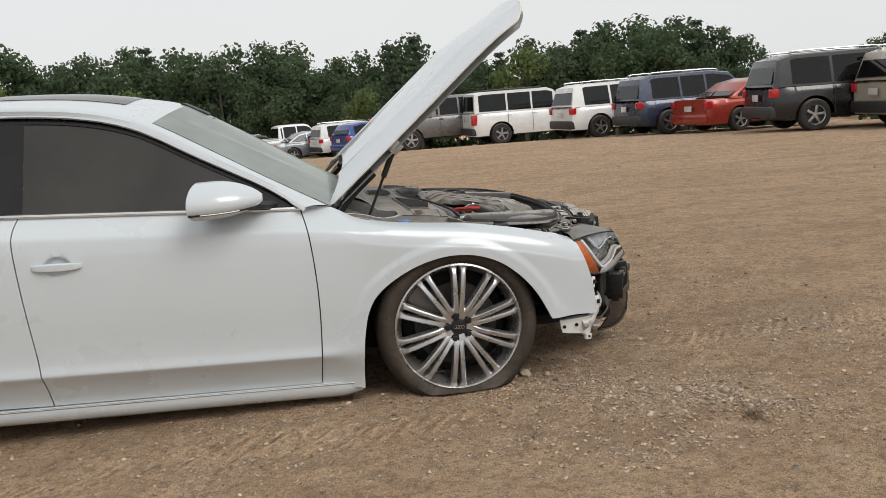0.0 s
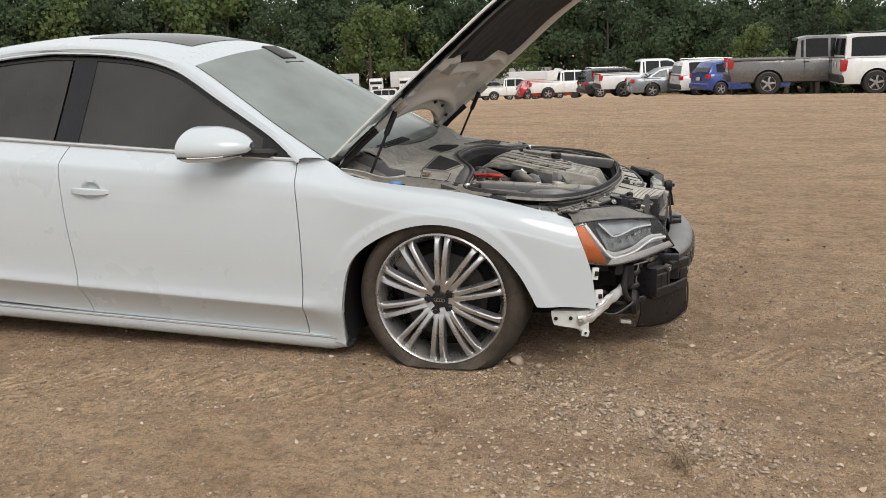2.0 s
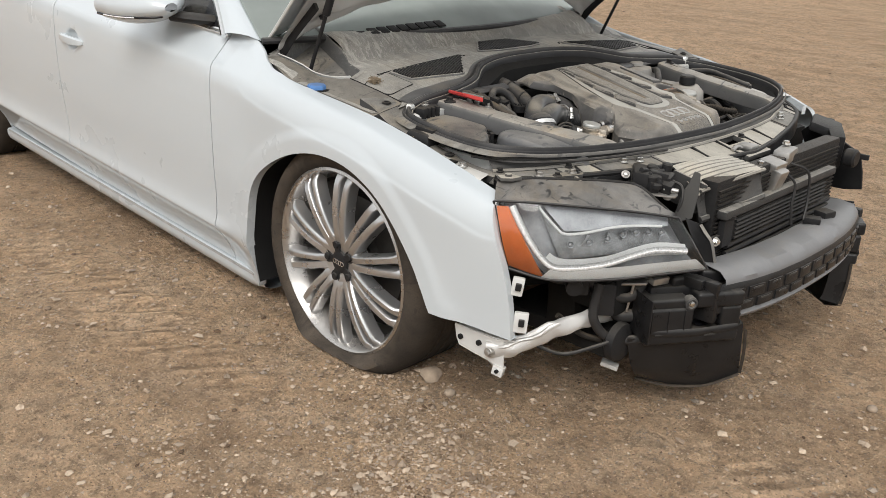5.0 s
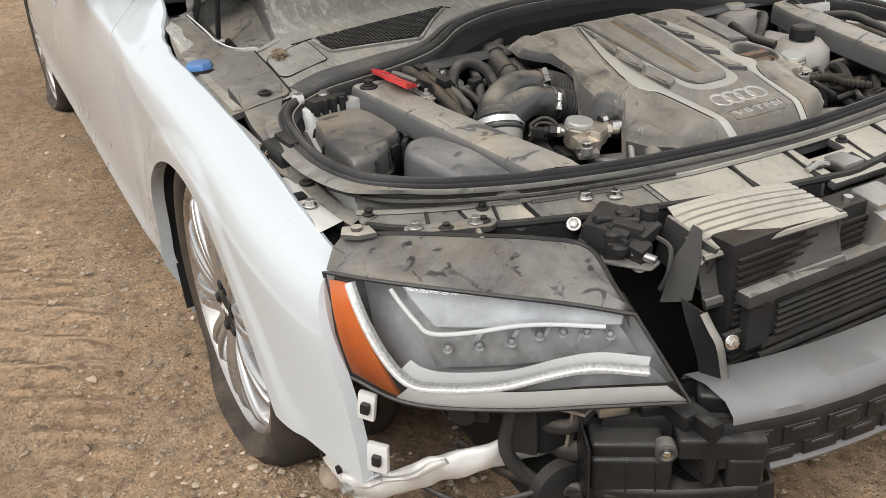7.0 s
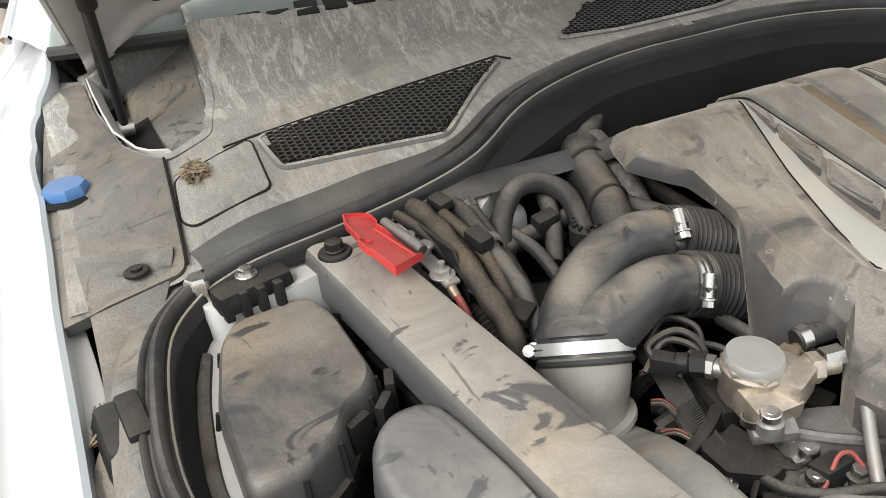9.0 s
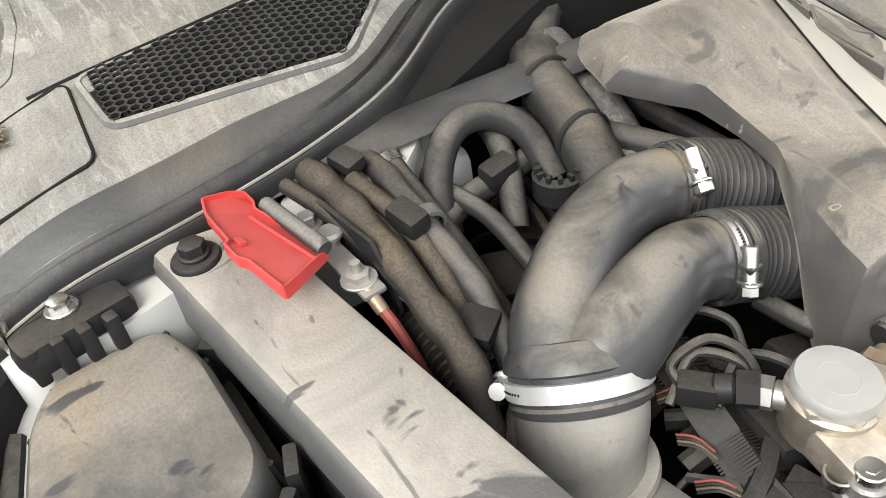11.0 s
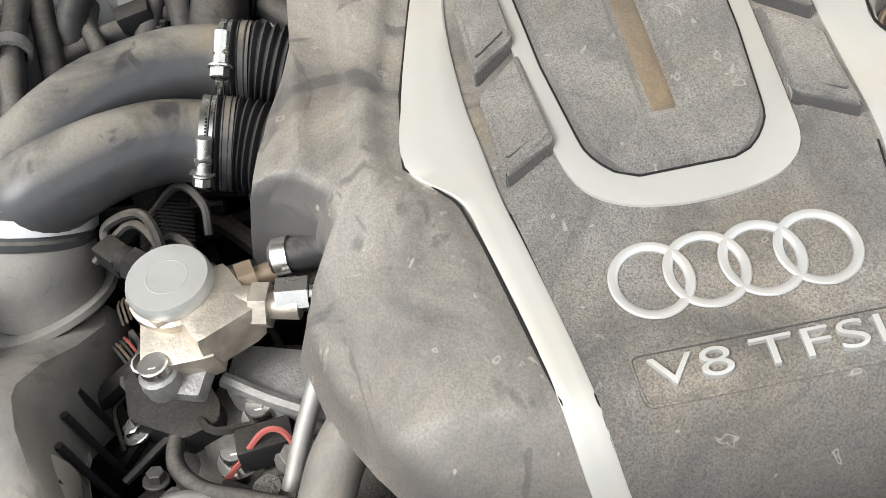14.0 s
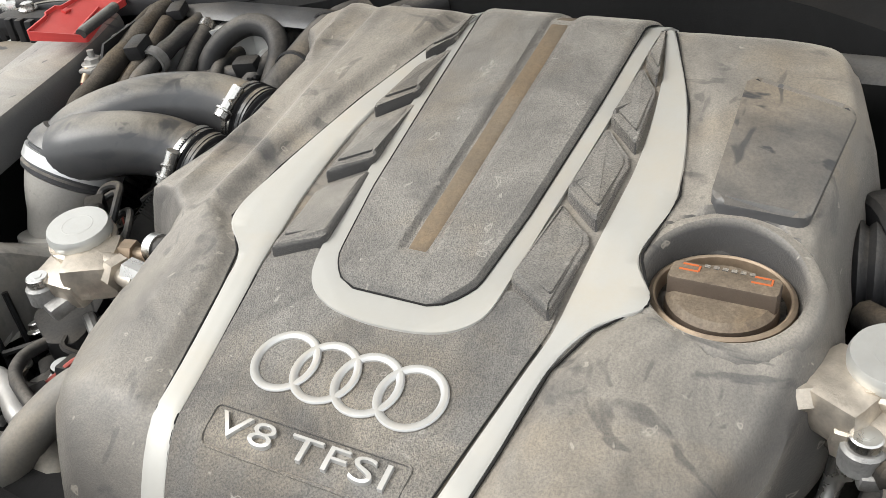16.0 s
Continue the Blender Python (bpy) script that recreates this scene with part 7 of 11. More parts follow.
# bracket arm beside the scoop, bolts, latch cables
part("torn_shield", thick(rows_mesh([[V((0.803, -0.395, 0.655)), V((0.812, -0.395, 0.655)), V((0.819, -0.393, 0.652))], [V((0.795, -0.400, 0.625)), V((0.808, -0.396, 0.628)), V((0.820, -0.392, 0.625))], [V((0.784, -0.410, 0.595)), V((0.803, -0.398, 0.594)), V((0.821, -0.392, 0.598))], [V((0.771, -0.420, 0.513)), V((0.795, -0.404, 0.520)), V((0.814, -0.395, 0.529))]]), 0.003), "carrier", car, "torn sand-dusted plastic air guide")
part("guide_post", thick(rows_mesh([[V((0.800, -0.405, 0.530)), V((0.818, -0.400, 0.525)), V((0.842, -0.397, 0.520))], [V((0.820, -0.410, 0.500)), V((0.838, -0.402, 0.490)), V((0.858, -0.397, 0.492))], [V((0.845, -0.408, 0.453)), V((0.862, -0.402, 0.460)), V((0.880, -0.396, 0.480))], [V((0.862, -0.408, 0.410)), V((0.880, -0.402, 0.425)), V((0.895, -0.396, 0.432))], [V((0.885, -0.405, 0.367)), V((0.900, -0.400, 0.374)), V((0.919, -0.396, 0.380))]]), 0.004), "plastic_clean", car, "torn black air guide strip with ragged edge")
part("guide_edge", tube([(0.842, -0.396, 0.520), (0.860, -0.395, 0.500), (0.880, -0.395, 0.480), (0.896, -0.395, 0.432), (0.908, -0.396, 0.405), (0.919, -0.396, 0.382)], 0.005, 6, 16, squash=(1.6, 0.5)), "carrier", car, "torn pale edge")
latch = part("lamp_latch_mount", box((0.706, -0.470, 0.628), (0.075, 0.10, 0.05), 0.01, (0, 8, 35)), "plastic_clean", car, "black latch mount beside the headlamp")
for i, (c, sz, rt) in enumerate((((0.742, -0.470, 0.640), (0.05, 0.025, 0.03), 40), ((0.752, -0.445, 0.632), (0.03, 0.05, 0.028), 20), ((0.735, -0.490, 0.622), (0.03, 0.05, 0.03), 60), ((0.768, -0.468, 0.618), (0.035, 0.03, 0.03), 15), ((0.690, -0.508, 0.618), (0.016, 0.085, 0.04), 40))):
    part("latch_piece", box(c, sz, 0.006, (5 * i, 10, rt)), "plastic_clean", latch)
part("latch_plate", prism(rounded([(0.735, -0.530), (0.800, -0.470), (0.790, -0.440), (0.770, -0.452), (0.722, -0.505)], 0.006, 2), lambda x, y: 0.606 - 0.1 * (x - 0.74), 0.004, 0.001), "steel", latch)
lr2 = random.Random(14)
for k in range(16):
    c = V((lr2.uniform(0.700, 0.785), lr2.uniform(-0.505, -0.425), 0))
    c.z = 0.655 - 0.5 * (c.x - 0.70) + lr2.uniform(-0.012, 0.012)
    d = V((lr2.uniform(-1, 1), lr2.uniform(-1, 1), lr2.uniform(-0.2, 0.6))).normalized() * lr2.uniform(0.012, 0.024)
    if k % 3:
        part("latch_rod", cyl(c - d, c + d, lr2.uniform(0.004, 0.008), 10, bevel=0.001), "plastic_clean" if k % 4 else "steel", latch)
    else:
        part("latch_cog", lathe([(0.0, 0.008), (0.010, 0.008), (0.014, 0.004), (0.014, -0.006)], 16, "Z", tuple(c)), "plastic_clean", latch)
part("actuator", cyl((0.735, -0.425, 0.628), (0.738, -0.422, 0.668), 0.014, 14, bevel=0.004), "plastic_clean", latch)
part("latch_cable", tube([(0.755, -0.425, 0.625), (0.785, -0.420, 0.615), (0.80, -0.435, 0.585), (0.795, -0.445, 0.555)], 0.004, 6, 16), "hose", latch)
for c in ((0.676, -0.520, 0.640), (0.775, -0.470, 0.595)):
    part("latch_bolt", hexbolt(c, 0.008, 0.010, (0.5, -0.5, 0.7)), "steel", latch)
lc = part("lock_support", join(box((0.845, -0.030, 0.615), (0.06, 0.07, 0.035), 0.008, (0, 10, 0)), box((0.868, -0.040, 0.575), (0.03, 0.055, 0.08), 0.008, (0, 18, 0)), box((0.830, 0.08, 0.625), (0.05, 0.10, 0.04), 0.01, (0, 0, 10))), "steel", car, "grey metal lock support")
part("support_bolt", hexbolt((0.838, -0.092, 0.626), 0.009, 0.012), "zinc", lc)
part("support_bolt", hexbolt((0.815, 0.11, 0.648), 0.009, 0.012), "zinc", lc)
part("support_cable", tube([(0.87, 0.0, 0.60), (0.895, 0.03, 0.56), (0.90, 0.02, 0.50), (0.905, 0.03, 0.44)], 0.004, 6, 16), "hose", lc)
part("support_cable", tube([(0.85, 0.06, 0.61), (0.89, 0.12, 0.58), (0.90, 0.13, 0.50), (0.91, 0.10, 0.44)], 0.004, 6, 16), "hose", lc)
# left corner where the other headlamp is missing: torn liner and brackets
part("left_liner", thick(rows_mesh([[V((0.675, 0.55, 0.600)), V((0.690, 0.60, 0.52)), V((0.72, 0.62, 0.42))], [V((0.72, 0.54, 0.640)), V((0.75, 0.58, 0.52)), V((0.783, 0.58, 0.422))], [V((0.800, 0.55, 0.600)), V((0.830, 0.56, 0.52)), V((0.850, 0.56, 0.43))], [V((0.883, 0.55, 0.560)), V((0.900, 0.55, 0.50)), V((0.909, 0.55, 0.445))]]), 0.006), "foam", car, "torn black front liner")
part("liner_fin", box((0.890, 0.548, 0.552), (0.04, 0.012, 0.018), 0.003), "foam", car)
part("left_bracket", join(box((0.74, 0.58, 0.62), (0.10, 0.16, 0.03), 0.008, (0, 15, 20)), box((0.80, 0.52, 0.57), (0.05, 0.10, 0.12), 0.012, (10, 0, 30)), box((0.70, 0.66, 0.55), (0.06, 0.06, 0.16), 0.012)), "foam", car, "broken black lamp mount")
part("left_horn", cyl((0.86, 0.47, 0.56), (0.90, 0.47, 0.56), 0.03, 16, bevel=0.006), "plastic_clean", car)
# right corner below the lamp: bumper mount blocks, hoses, shield
BUMPER_SLABS = (((-0.005, 0.000, -0.068), (0.095, 0.262, 0.036), 0), ((0.010, -0.066, -0.018), (0.070, 0.126, 0.070), 0), ((0.004, -0.072, 0.026), (0.070, 0.112, 0.030), 0), ((0.006, 0.066, 0.036), (0.085, 0.132, 0.040), 0),
                ((0.004, 0.104, -0.016), (0.075, 0.056, 0.060), 0), ((-0.030, 0.040, -0.020), (0.040, 0.09, 0.070), 0), ((-0.035, -0.020, 0.068), (0.055, 0.070, 0.026), 12), ((-0.040, 0.070, 0.076), (0.060, 0.060, 0.034), -8), ((-0.045, 0.120, -0.010), (0.100, 0.030, 0.130), 0))


def bumper_mount(s):
    """Stacked moulded blocks that carried the bumper corner, with the splash shield below; s is -1 on the right side of the car."""
    at = Matrix.Diagonal((1, -s, 1, 1)) @ Matrix.Translation((0.884, -0.483, 0.325)) @ pose(0, 0, 0, 0, 0, -33)

    def put(name, bm, mat_, parent, label=""):
        bm = moved(bm, at)
        if s > 0:
            bmesh.ops.reverse_faces(bm, faces=bm.faces)
        return part(name, bm, mat_, parent, label)

    mount = put("bumper_mount", box((-0.030, 0.0, -0.010), (0.06, 0.22, 0.14), 0.012), "slab", car, "scratched black bumper mount of stacked blocks")
    for c, sz, rt in BUMPER_SLABS:
        put("mount_slab", box(c, sz, 0.009, (0, 0, rt), 3), "slab", mount)
    put("mount_ledge", tube([(0.040, -0.128, -0.050), (0.046, 0.0, -0.052), (0.040, 0.126, -0.046)], 0.008, 8, 16, squash=(0.6, 1.4)), "slab", mount)
    put("mount_socket", lathe([(0.006, 0.006), (0.012, 0.010), (0.017, 0.008), (0.018, -0.012)], 24, "X", (0.040, -0.016, 0.030)), "plastic", mount)
    put("socket_bolt", hexbolt((0.044, -0.016, 0.030), 0.007, 0.008, (1, 0, 0)), "zinc", mount)
    put("mount_bore", lathe([(0.0, -0.030), (0.024, -0.028), (0.030, 0.0), (0.034, 0.006), (0.038, 0.0)], 28, "X", (0.014, 0.036, -0.014)), "gloss_black", mount, "round glossy bore")
    for k in range(3):
        put("mount_rib", box((0.030, -0.118 + 0.045 * k, -0.018), (0.036, 0.003, 0.060), 0.001), "slab", mount)
    put("mount_fin", box((0.020, -0.136, -0.010), (0.090, 0.004, 0.120), 0.0015, (0, 0, 6)), "slab", mount)
    put("mount_scuff", join(box((0.0462, 0.050, 0.030), (0.001, 0.014, 0.034), 0.0), box((0.0482, 0.046, -0.060), (0.001, 0.030, 0.005), 0.0), box((0.046, -0.080, -0.054), (0.001, 0.050, 0.004), 0.0)), "plastic", mount, "pale scuff marks")
    y = -s
    sh = part("lower_shield", thick(rows_mesh([[V((0.800, y * -0.620, 0.245)), V((0.800, y * -0.590, 0.16)), V((0.785, y * -0.535, 0.100)), V((0.775, y * -0.505, 0.078))], [V((0.880, y * -0.530, 0.245)), V((0.880, y * -0.510, 0.16)), V((0.860, y * -0.480, 0.096)), V((0.850, y * -0.462, 0.072))],
                                               [V((0.950, y * -0.430, 0.250)), V((0.945, y * -0.420, 0.16)), V((0.930, y * -0.405, 0.098)), V((0.925, y * -0.395, 0.074))], [V((0.985, y * -0.360, 0.275)), V((0.988, y * -0.350, 0.18)), V((0.985, y * -0.340, 0.135)), V((0.983, y * -0.335, 0.116))],
                                               [V((0.940, y * -0.325, 0.275)), V((0.940, y * -0.318, 0.19)), V((0.935, y * -0.315, 0.140)), V((0.930, y * -0.310, 0.125))]]), 0.006), "slab", car, "black lower splash shield")
    part("shield_edge", tube([(0.772, y * -0.510, 0.076), (0.850, y * -0.465, 0.070), (0.925, y * -0.400, 0.078), (0.986, y * -0.336, 0.114)], 0.005, 6, 20, squash=(1.5, 0.45)), "tyre", sh, "scraped dusty lower edge")
    part("shield_side", tube([(0.990, y * -0.352, 0.255), (0.993, y * -0.345, 0.19), (0.988, y * -0.337, 0.118)], 0.004, 6, 10, squash=(0.5, 1.2)), "tyre", sh)
    return mount


bumper_mount(-1)
bumper_mount(1)
part("mount_plate", join(box((0.775, -0.590, 0.395), (0.09, 0.07, 0.006), 0.002, (0, -12, 20)), box((0.760, -0.560, 0.355), (0.006, 0.10, 0.09), 0.002, (0, 8, 30)), box((0.815, -0.555, 0.410), (0.07, 0.05, 0.02), 0.005, (0, 6, -20))), "steel", car, "dull metal plate behind the bumper mount")
part("under_tray", box((0.58, 0.0, 0.20), (0.38, 1.30, 0.05), 0.02), "dark", car, "black under tray")
rr = random.Random(11)
for i, (pts, r, m_) in enumerate((([(0.70, -0.70, 0.42), (0.74, -0.66, 0.37), (0.78, -0.60, 0.35), (0.80, -0.56, 0.40)], 0.013, "hose"), ([(0.68, -0.66, 0.44), (0.70, -0.62, 0.34), (0.75, -0.60, 0.29), (0.80, -0.57, 0.30)], 0.017, "hose"),
                                 ([(0.66, -0.74, 0.30), (0.70, -0.68, 0.24), (0.76, -0.62, 0.22)], 0.008, "loom"), ([(0.74, -0.68, 0.40), (0.735, -0.69, 0.31), (0.755, -0.65, 0.245), (0.80, -0.60, 0.235), (0.84, -0.58, 0.26)], 0.0125, "hose"),
                                 ([(0.62, -0.80, 0.43), (0.66, -0.74, 0.40), (0.72, -0.70, 0.41)], 0.012, "hose"), ([(0.78, -0.60, 0.42), (0.82, -0.56, 0.43), (0.86, -0.50, 0.42)], 0.005, "loom"),
                                 ([(0.64, -0.82, 0.24), (0.70, -0.76, 0.21), (0.76, -0.70, 0.235), (0.78, -0.62, 0.24)], 0.005, "hose"))):
    part("front_hose", tube(pts, r, 10, 20), m_, car, "dusty black hose" if r > 0.01 else "thin wire loom")
part("horn", lathe([(0.0, 0.03), (0.03, 0.03), (0.052, 0.02), (0.055, 0.0), (0.03, -0.02), (0.0, -0.02)], 24, "X", (0.765, -0.615, 0.225)), "plastic_clean", car, "dusty round horn")
part("loose_plug", box((0.735, -0.585, 0.130), (0.048, 0.022, 0.014), 0.003, (10, 12, 25)), "paint_in", car, "loose white plug on torn wires")
part("fog_mount", join(box((0.735, -0.655, 0.355), (0.06, 0.06, 0.09), 0.01, (0, 0, 40)), box((0.70, -0.715, 0.40), (0.05, 0.05, 0.06), 0.012, (0, 0, 40)), cyl((0.69, -0.73, 0.405), (0.72, -0.76, 0.400), 0.022, 14)), "plastic_clean", car, "black sensor block under the headlamp")
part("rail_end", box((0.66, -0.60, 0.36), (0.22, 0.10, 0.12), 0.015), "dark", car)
# added solid near-black box that stands for the shade inside the nose
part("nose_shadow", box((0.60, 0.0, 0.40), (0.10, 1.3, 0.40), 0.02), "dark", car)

# ---- engine cover ----
YC = 0.013


def cover_z(x, y):
    a = abs(y - YC)
    z = 0.80 - 0.21 * x
    k = smooth01(x, 0.36, 0.44)
    z -= lerp(0.06 if y < 0 else 0.36, 0.99, k) * max(0.0, a - lerp(0.195, 0.165, k)) ** 1.25
    z -= 2.2 * max(0.0, x - 0.545) ** 1.5 * 2.0
    z -= 1.3 * max(0.0, 0.10 - x) ** 1.3
    return z


COVER = [(0.612, -0.02), (0.612, -0.06), (0.608, -0.11), (0.590, -0.158), (0.548, -0.194), (0.505, -0.219), (0.455, -0.234), (0.432, -0.226), (0.410, -0.206), (0.390, -0.206), (0.376, -0.226), (0.368, -0.244), (0.345, -0.240), (0.305, -0.228), (0.26, -0.212), (0.185, -0.210), (0.155, -0.222), (0.128, -0.241), (0.095, -0.236),
         (0.040, -0.210), (-0.008, -0.180), (-0.022, -0.145), (-0.020, -0.06), (-0.026, 0.02), (-0.030, 0.10), (-0.008, 0.18), (0.055, 0.245), (0.160, 0.274), (0.23, 0.268), (0.285, 0.264), (0.345, 0.274), (0.395, 0.268), (0.44, 0.258), (0.50, 0.236), (0.550, 0.192), (0.584, 0.142), (0.602, 0.08), (0.606, 0.03)]
rim_c = []
for i, (x, y) in enumerate(COVER):
    x1, y1 = COVER[(i + 1) % len(COVER)]
    for k in range(6):
        rim_c.append((lerp(x, x1, k / 6), lerp(y, y1, k / 6)))
CAP = (0.347, 0.209)


trim_l = table([(0.0, 0.070), (0.086, 0.087), (0.15, 0.108), (0.233, 0.135), (0.326, 0.156), (0.383, 0.162), (0.415, 0.134), (0.447, 0.125), (0.508, 0.112), (0.604, 0.091)])
trim_r = table([(0.0, 0.080), (0.09, 0.095), (0.19, 0.132), (0.286, 0.151), (0.345, 0.142), (0.382, 0.159), (0.412, 0.132), (0.447, 0.118), (0.508, 0.111), (0.604, 0.097)])


def cover_pt(i, s):
    x, y = rim_c[i % len(rim_c)]
    px, py2 = lerp(0.33, x, s), lerp(0.012, y, s)
    z = cover_z(px, py2)
    z -= (0.005 if py2 < 0 and px < 0.37 else 0.016) * smooth01(s, 0.93, 1.0) ** 2
    # the shoulders stand proud of the trim; on the flanks they end in a step
    a = abs(py2 - YC)
    te = trim_l(px) if py2 < YC else trim_r(px)
    back = 1 - smooth01(px, 0.35, 0.42)
    z += 0.0065 * smooth01(a, te + 0.003, te + 0.016) * smooth01(px, 0.30, 0.40) * (1 - smooth01(px, 0.54, 0.60))
    z += 0.0085 * back * (smooth01(a, te + 0.010, te + 0.024) - smooth01(a, 0.183, 0.197)) * smooth01(px, 0.06, 0.12) * (1 if py2 < YC else 0.5)
    z += 0.0045 * back * math.exp(-((a - 0.224) / 0.006) ** 2) * (1 if py2 < YC else 0)
    d = math.hypot(px - CAP[0], py2 - CAP[1])
    z -= 0.036 * (1 - smooth01(d, 0.045, 0.057))
    z += 0.0004 * noise.noise(V((px * 30, py2 * 30, 0)))
    return V((px, py2, z))


rings_ = [0.0] + [((k + 1) / 64) for k in range(64)]
rows = [[cover_pt(i, s) for i in range(len(rim_c))] for s in rings_[1:]]
skirt = []
for d, o in ((0.012, 0.005), (0.040, 0.013), (0.060, 0.018), (0.085, 0.016)):
    # the wall is cut short where the fuel hose runs under it and drawn in below the front lobes
    skirt.append([p + V((0, 0, -d * ((1 - 0.75 * math.exp(-((p.x - 0.402) / 0.020) ** 2) * (1 if p.y < 0 else 0)) * lerp(1.0, 0.30, smooth01(p.x, 0.42, 0.50)) * (1 - 0.75 * (1 - smooth01(p.x, 0.30, 0.35)) * (1 if p.y < 0.05 else 0))))) + (V((p.x, p.y, 0)) - V((0.33, 0.012, 0))).normalized() * o * lerp(1.0, -0.4, smooth01(p.x, 0.37, 0.43)) * (1 - 1.2 * math.exp(-((p.x - 0.235) / 0.07) ** 2) * (1 if p.y < 0 else 0)) for p in rows[-1]])
cbm = rows_mesh(rows + skirt, close=True)
c0 = cbm.verts.new((0.33, 0.012, cover_z(0.33, 0.012)))
cbm.verts.ensure_lookup_table()
n0 = len(rim_c)
for i in range(n0):
    cbm.faces.new((cbm.verts[i], cbm.verts[(i + 1) % n0], c0))
bmesh.ops.recalc_face_normals(cbm, faces=cbm.faces)
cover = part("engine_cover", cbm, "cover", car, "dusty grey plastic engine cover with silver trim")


def top(dz):
    return lambda x, y: cover_z(x, y) + dz


# outer silver trims
part("silver_trim", strip([(0.604, -0.078), (0.570, -0.089), (0.508, -0.099), (0.447, -0.112), (0.415, -0.121), (0.383, -0.149), (0.326, -0.143), (0.233, -0.122), (0.15, -0.095), (0.086, -0.074)],
                          [(0.604, -0.059), (0.571, -0.070), (0.510, -0.080), (0.450, -0.091), (0.420, -0.097), (0.385, -0.101), (0.335, -0.106), (0.256, -0.104), (0.165, -0.084), (0.095, -0.071)], top(0.0), 0.004, 60, 0.0030), "silver", cover, "silver trim strip")
part("silver_trim", strip([(0.604, 0.094), (0.571, 0.100), (0.510, 0.109), (0.450, 0.119), (0.420, 0.124), (0.385, 0.125), (0.335, 0.126), (0.256, 0.128), (0.170, 0.119), (0.095, 0.103)],
                          [(0.604, 0.110), (0.570, 0.115), (0.508, 0.124), (0.447, 0.131), (0.412, 0.145), (0.382, 0.172), (0.345, 0.155), (0.286, 0.164), (0.19, 0.145), (0.090, 0.108)], top(0.0), 0.004, 60, 0.0030), "silver", cover, "silver trim strip")
t_in = table([(0.40, 0.110), (0.42, 0.110), (0.447, 0.105), (0.508, 0.095), (0.570, 0.085), (0.604, 0.076)])
for sg, tf in ((-1, trim_l), (1, trim_r)):
    part("trim_gap", tube([(x, YC + sg * (tf(x) + 0.0012), cover_z(x, YC + sg * tf(x)) + 0.0014) for x in np.linspace(0.09, 0.602, 90)], 0.0009, 6), "dark", cover, "dark gap beside the trim")
    part("trim_gap", tube([(x, YC + sg * (t_in(x) - 0.0008), cover_z(x, YC + sg * t_in(x)) + 0.0014) for x in np.linspace(0.43, 0.602, 40)], 0.0007, 6), "dark", cover)
# centre panel in its U-shaped silver surround
pl_l = table([(0.03, -0.076), (0.20, -0.066), (0.33, -0.057), (0.40, -0.047), (0.43, -0.036)])
pl_r = table([(0.03, 0.092), (0.20, 0.086), (0.33, 0.078), (0.40, 0.070), (0.43, 0.058)])
u_out = [(0.04, -0.084), (0.20, -0.074), (0.33, -0.066), (0.395, -0.060), (0.425, -0.050), (0.440, -0.030), (0.446, -0.005), (0.447, 0.018), (0.444, 0.046), (0.436, 0.066), (0.420, 0.079), (0.390, 0.083), (0.33, 0.087), (0.20, 0.095), (0.04, 0.100)]
part("panel_surround", prism([(p.x, p.y) for p in spline([(x, y, 0) for x, y in u_out], 96)], top(0.0034), 0.008, 0.0012), "silver", cover, "silver U-shaped surround")


def mid_pt(u, v):
    x = lerp(0.040, 0.424, v)
    y0, y1 = pl_l(x) + 0.004, pl_r(x) - 0.004
    e = max(0.0, (x - 0.382) / 0.0425)
    e = 1 - (1 - e ** 3.2) ** (1 / 3.2)
    y0, y1 = lerp(y0, 0.011, e * 0.6), lerp(y1, 0.011, e * 0.6)
    y = lerp(y0, y1, u)
    yc = YC - 0.002
    g = (1 - smooth01(abs(y - yc), 0.0095, 0.0145)) * (1 - smooth01(x, 0.380, 0.392))
    edge = smooth01(min(u, 1 - u), 0, 0.03) * smooth01(1 - v, 0, 0.02)
    return V((x, y, cover_z(x, y) + 0.0036 + 0.0046 * edge - 0.0040 * g))


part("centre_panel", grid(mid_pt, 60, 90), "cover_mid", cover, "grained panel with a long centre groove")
part("centre_groove", strip([(0.045, YC - 0.0105), (0.20, YC - 0.0105), (0.376, YC - 0.0100), (0.386, YC - 0.0060)], [(0.045, YC + 0.0065), (0.20, YC + 0.0065), (0.376, YC + 0.0060), (0.386, YC + 0.0020)], top(0.0), 0.002, 30, 0.0047), "groove", cover, "groove full of brown dust")
pg = [mid_pt(0.0, v) for v in np.linspace(0.02, 1, 60)] + [mid_pt(u, 1.0) for u in np.linspace(0.05, 1, 24)] + [mid_pt(1.0, v) for v in np.linspace(0.99, 0.02, 60)]
part("panel_gap", tube([p + V((0, 0, 0.0003)) for p in pg], 0.0008, 6), "dark", cover, "dark gap round the panel")


def front_pt(u, v):
    x = lerp(0.396, 0.602, v)
    y = YC + (2 * u - 1) * (t_in(x) - 0.0015)
    return V((x, y, cover_z(x, y) + 0.0016))


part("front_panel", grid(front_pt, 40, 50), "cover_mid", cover)
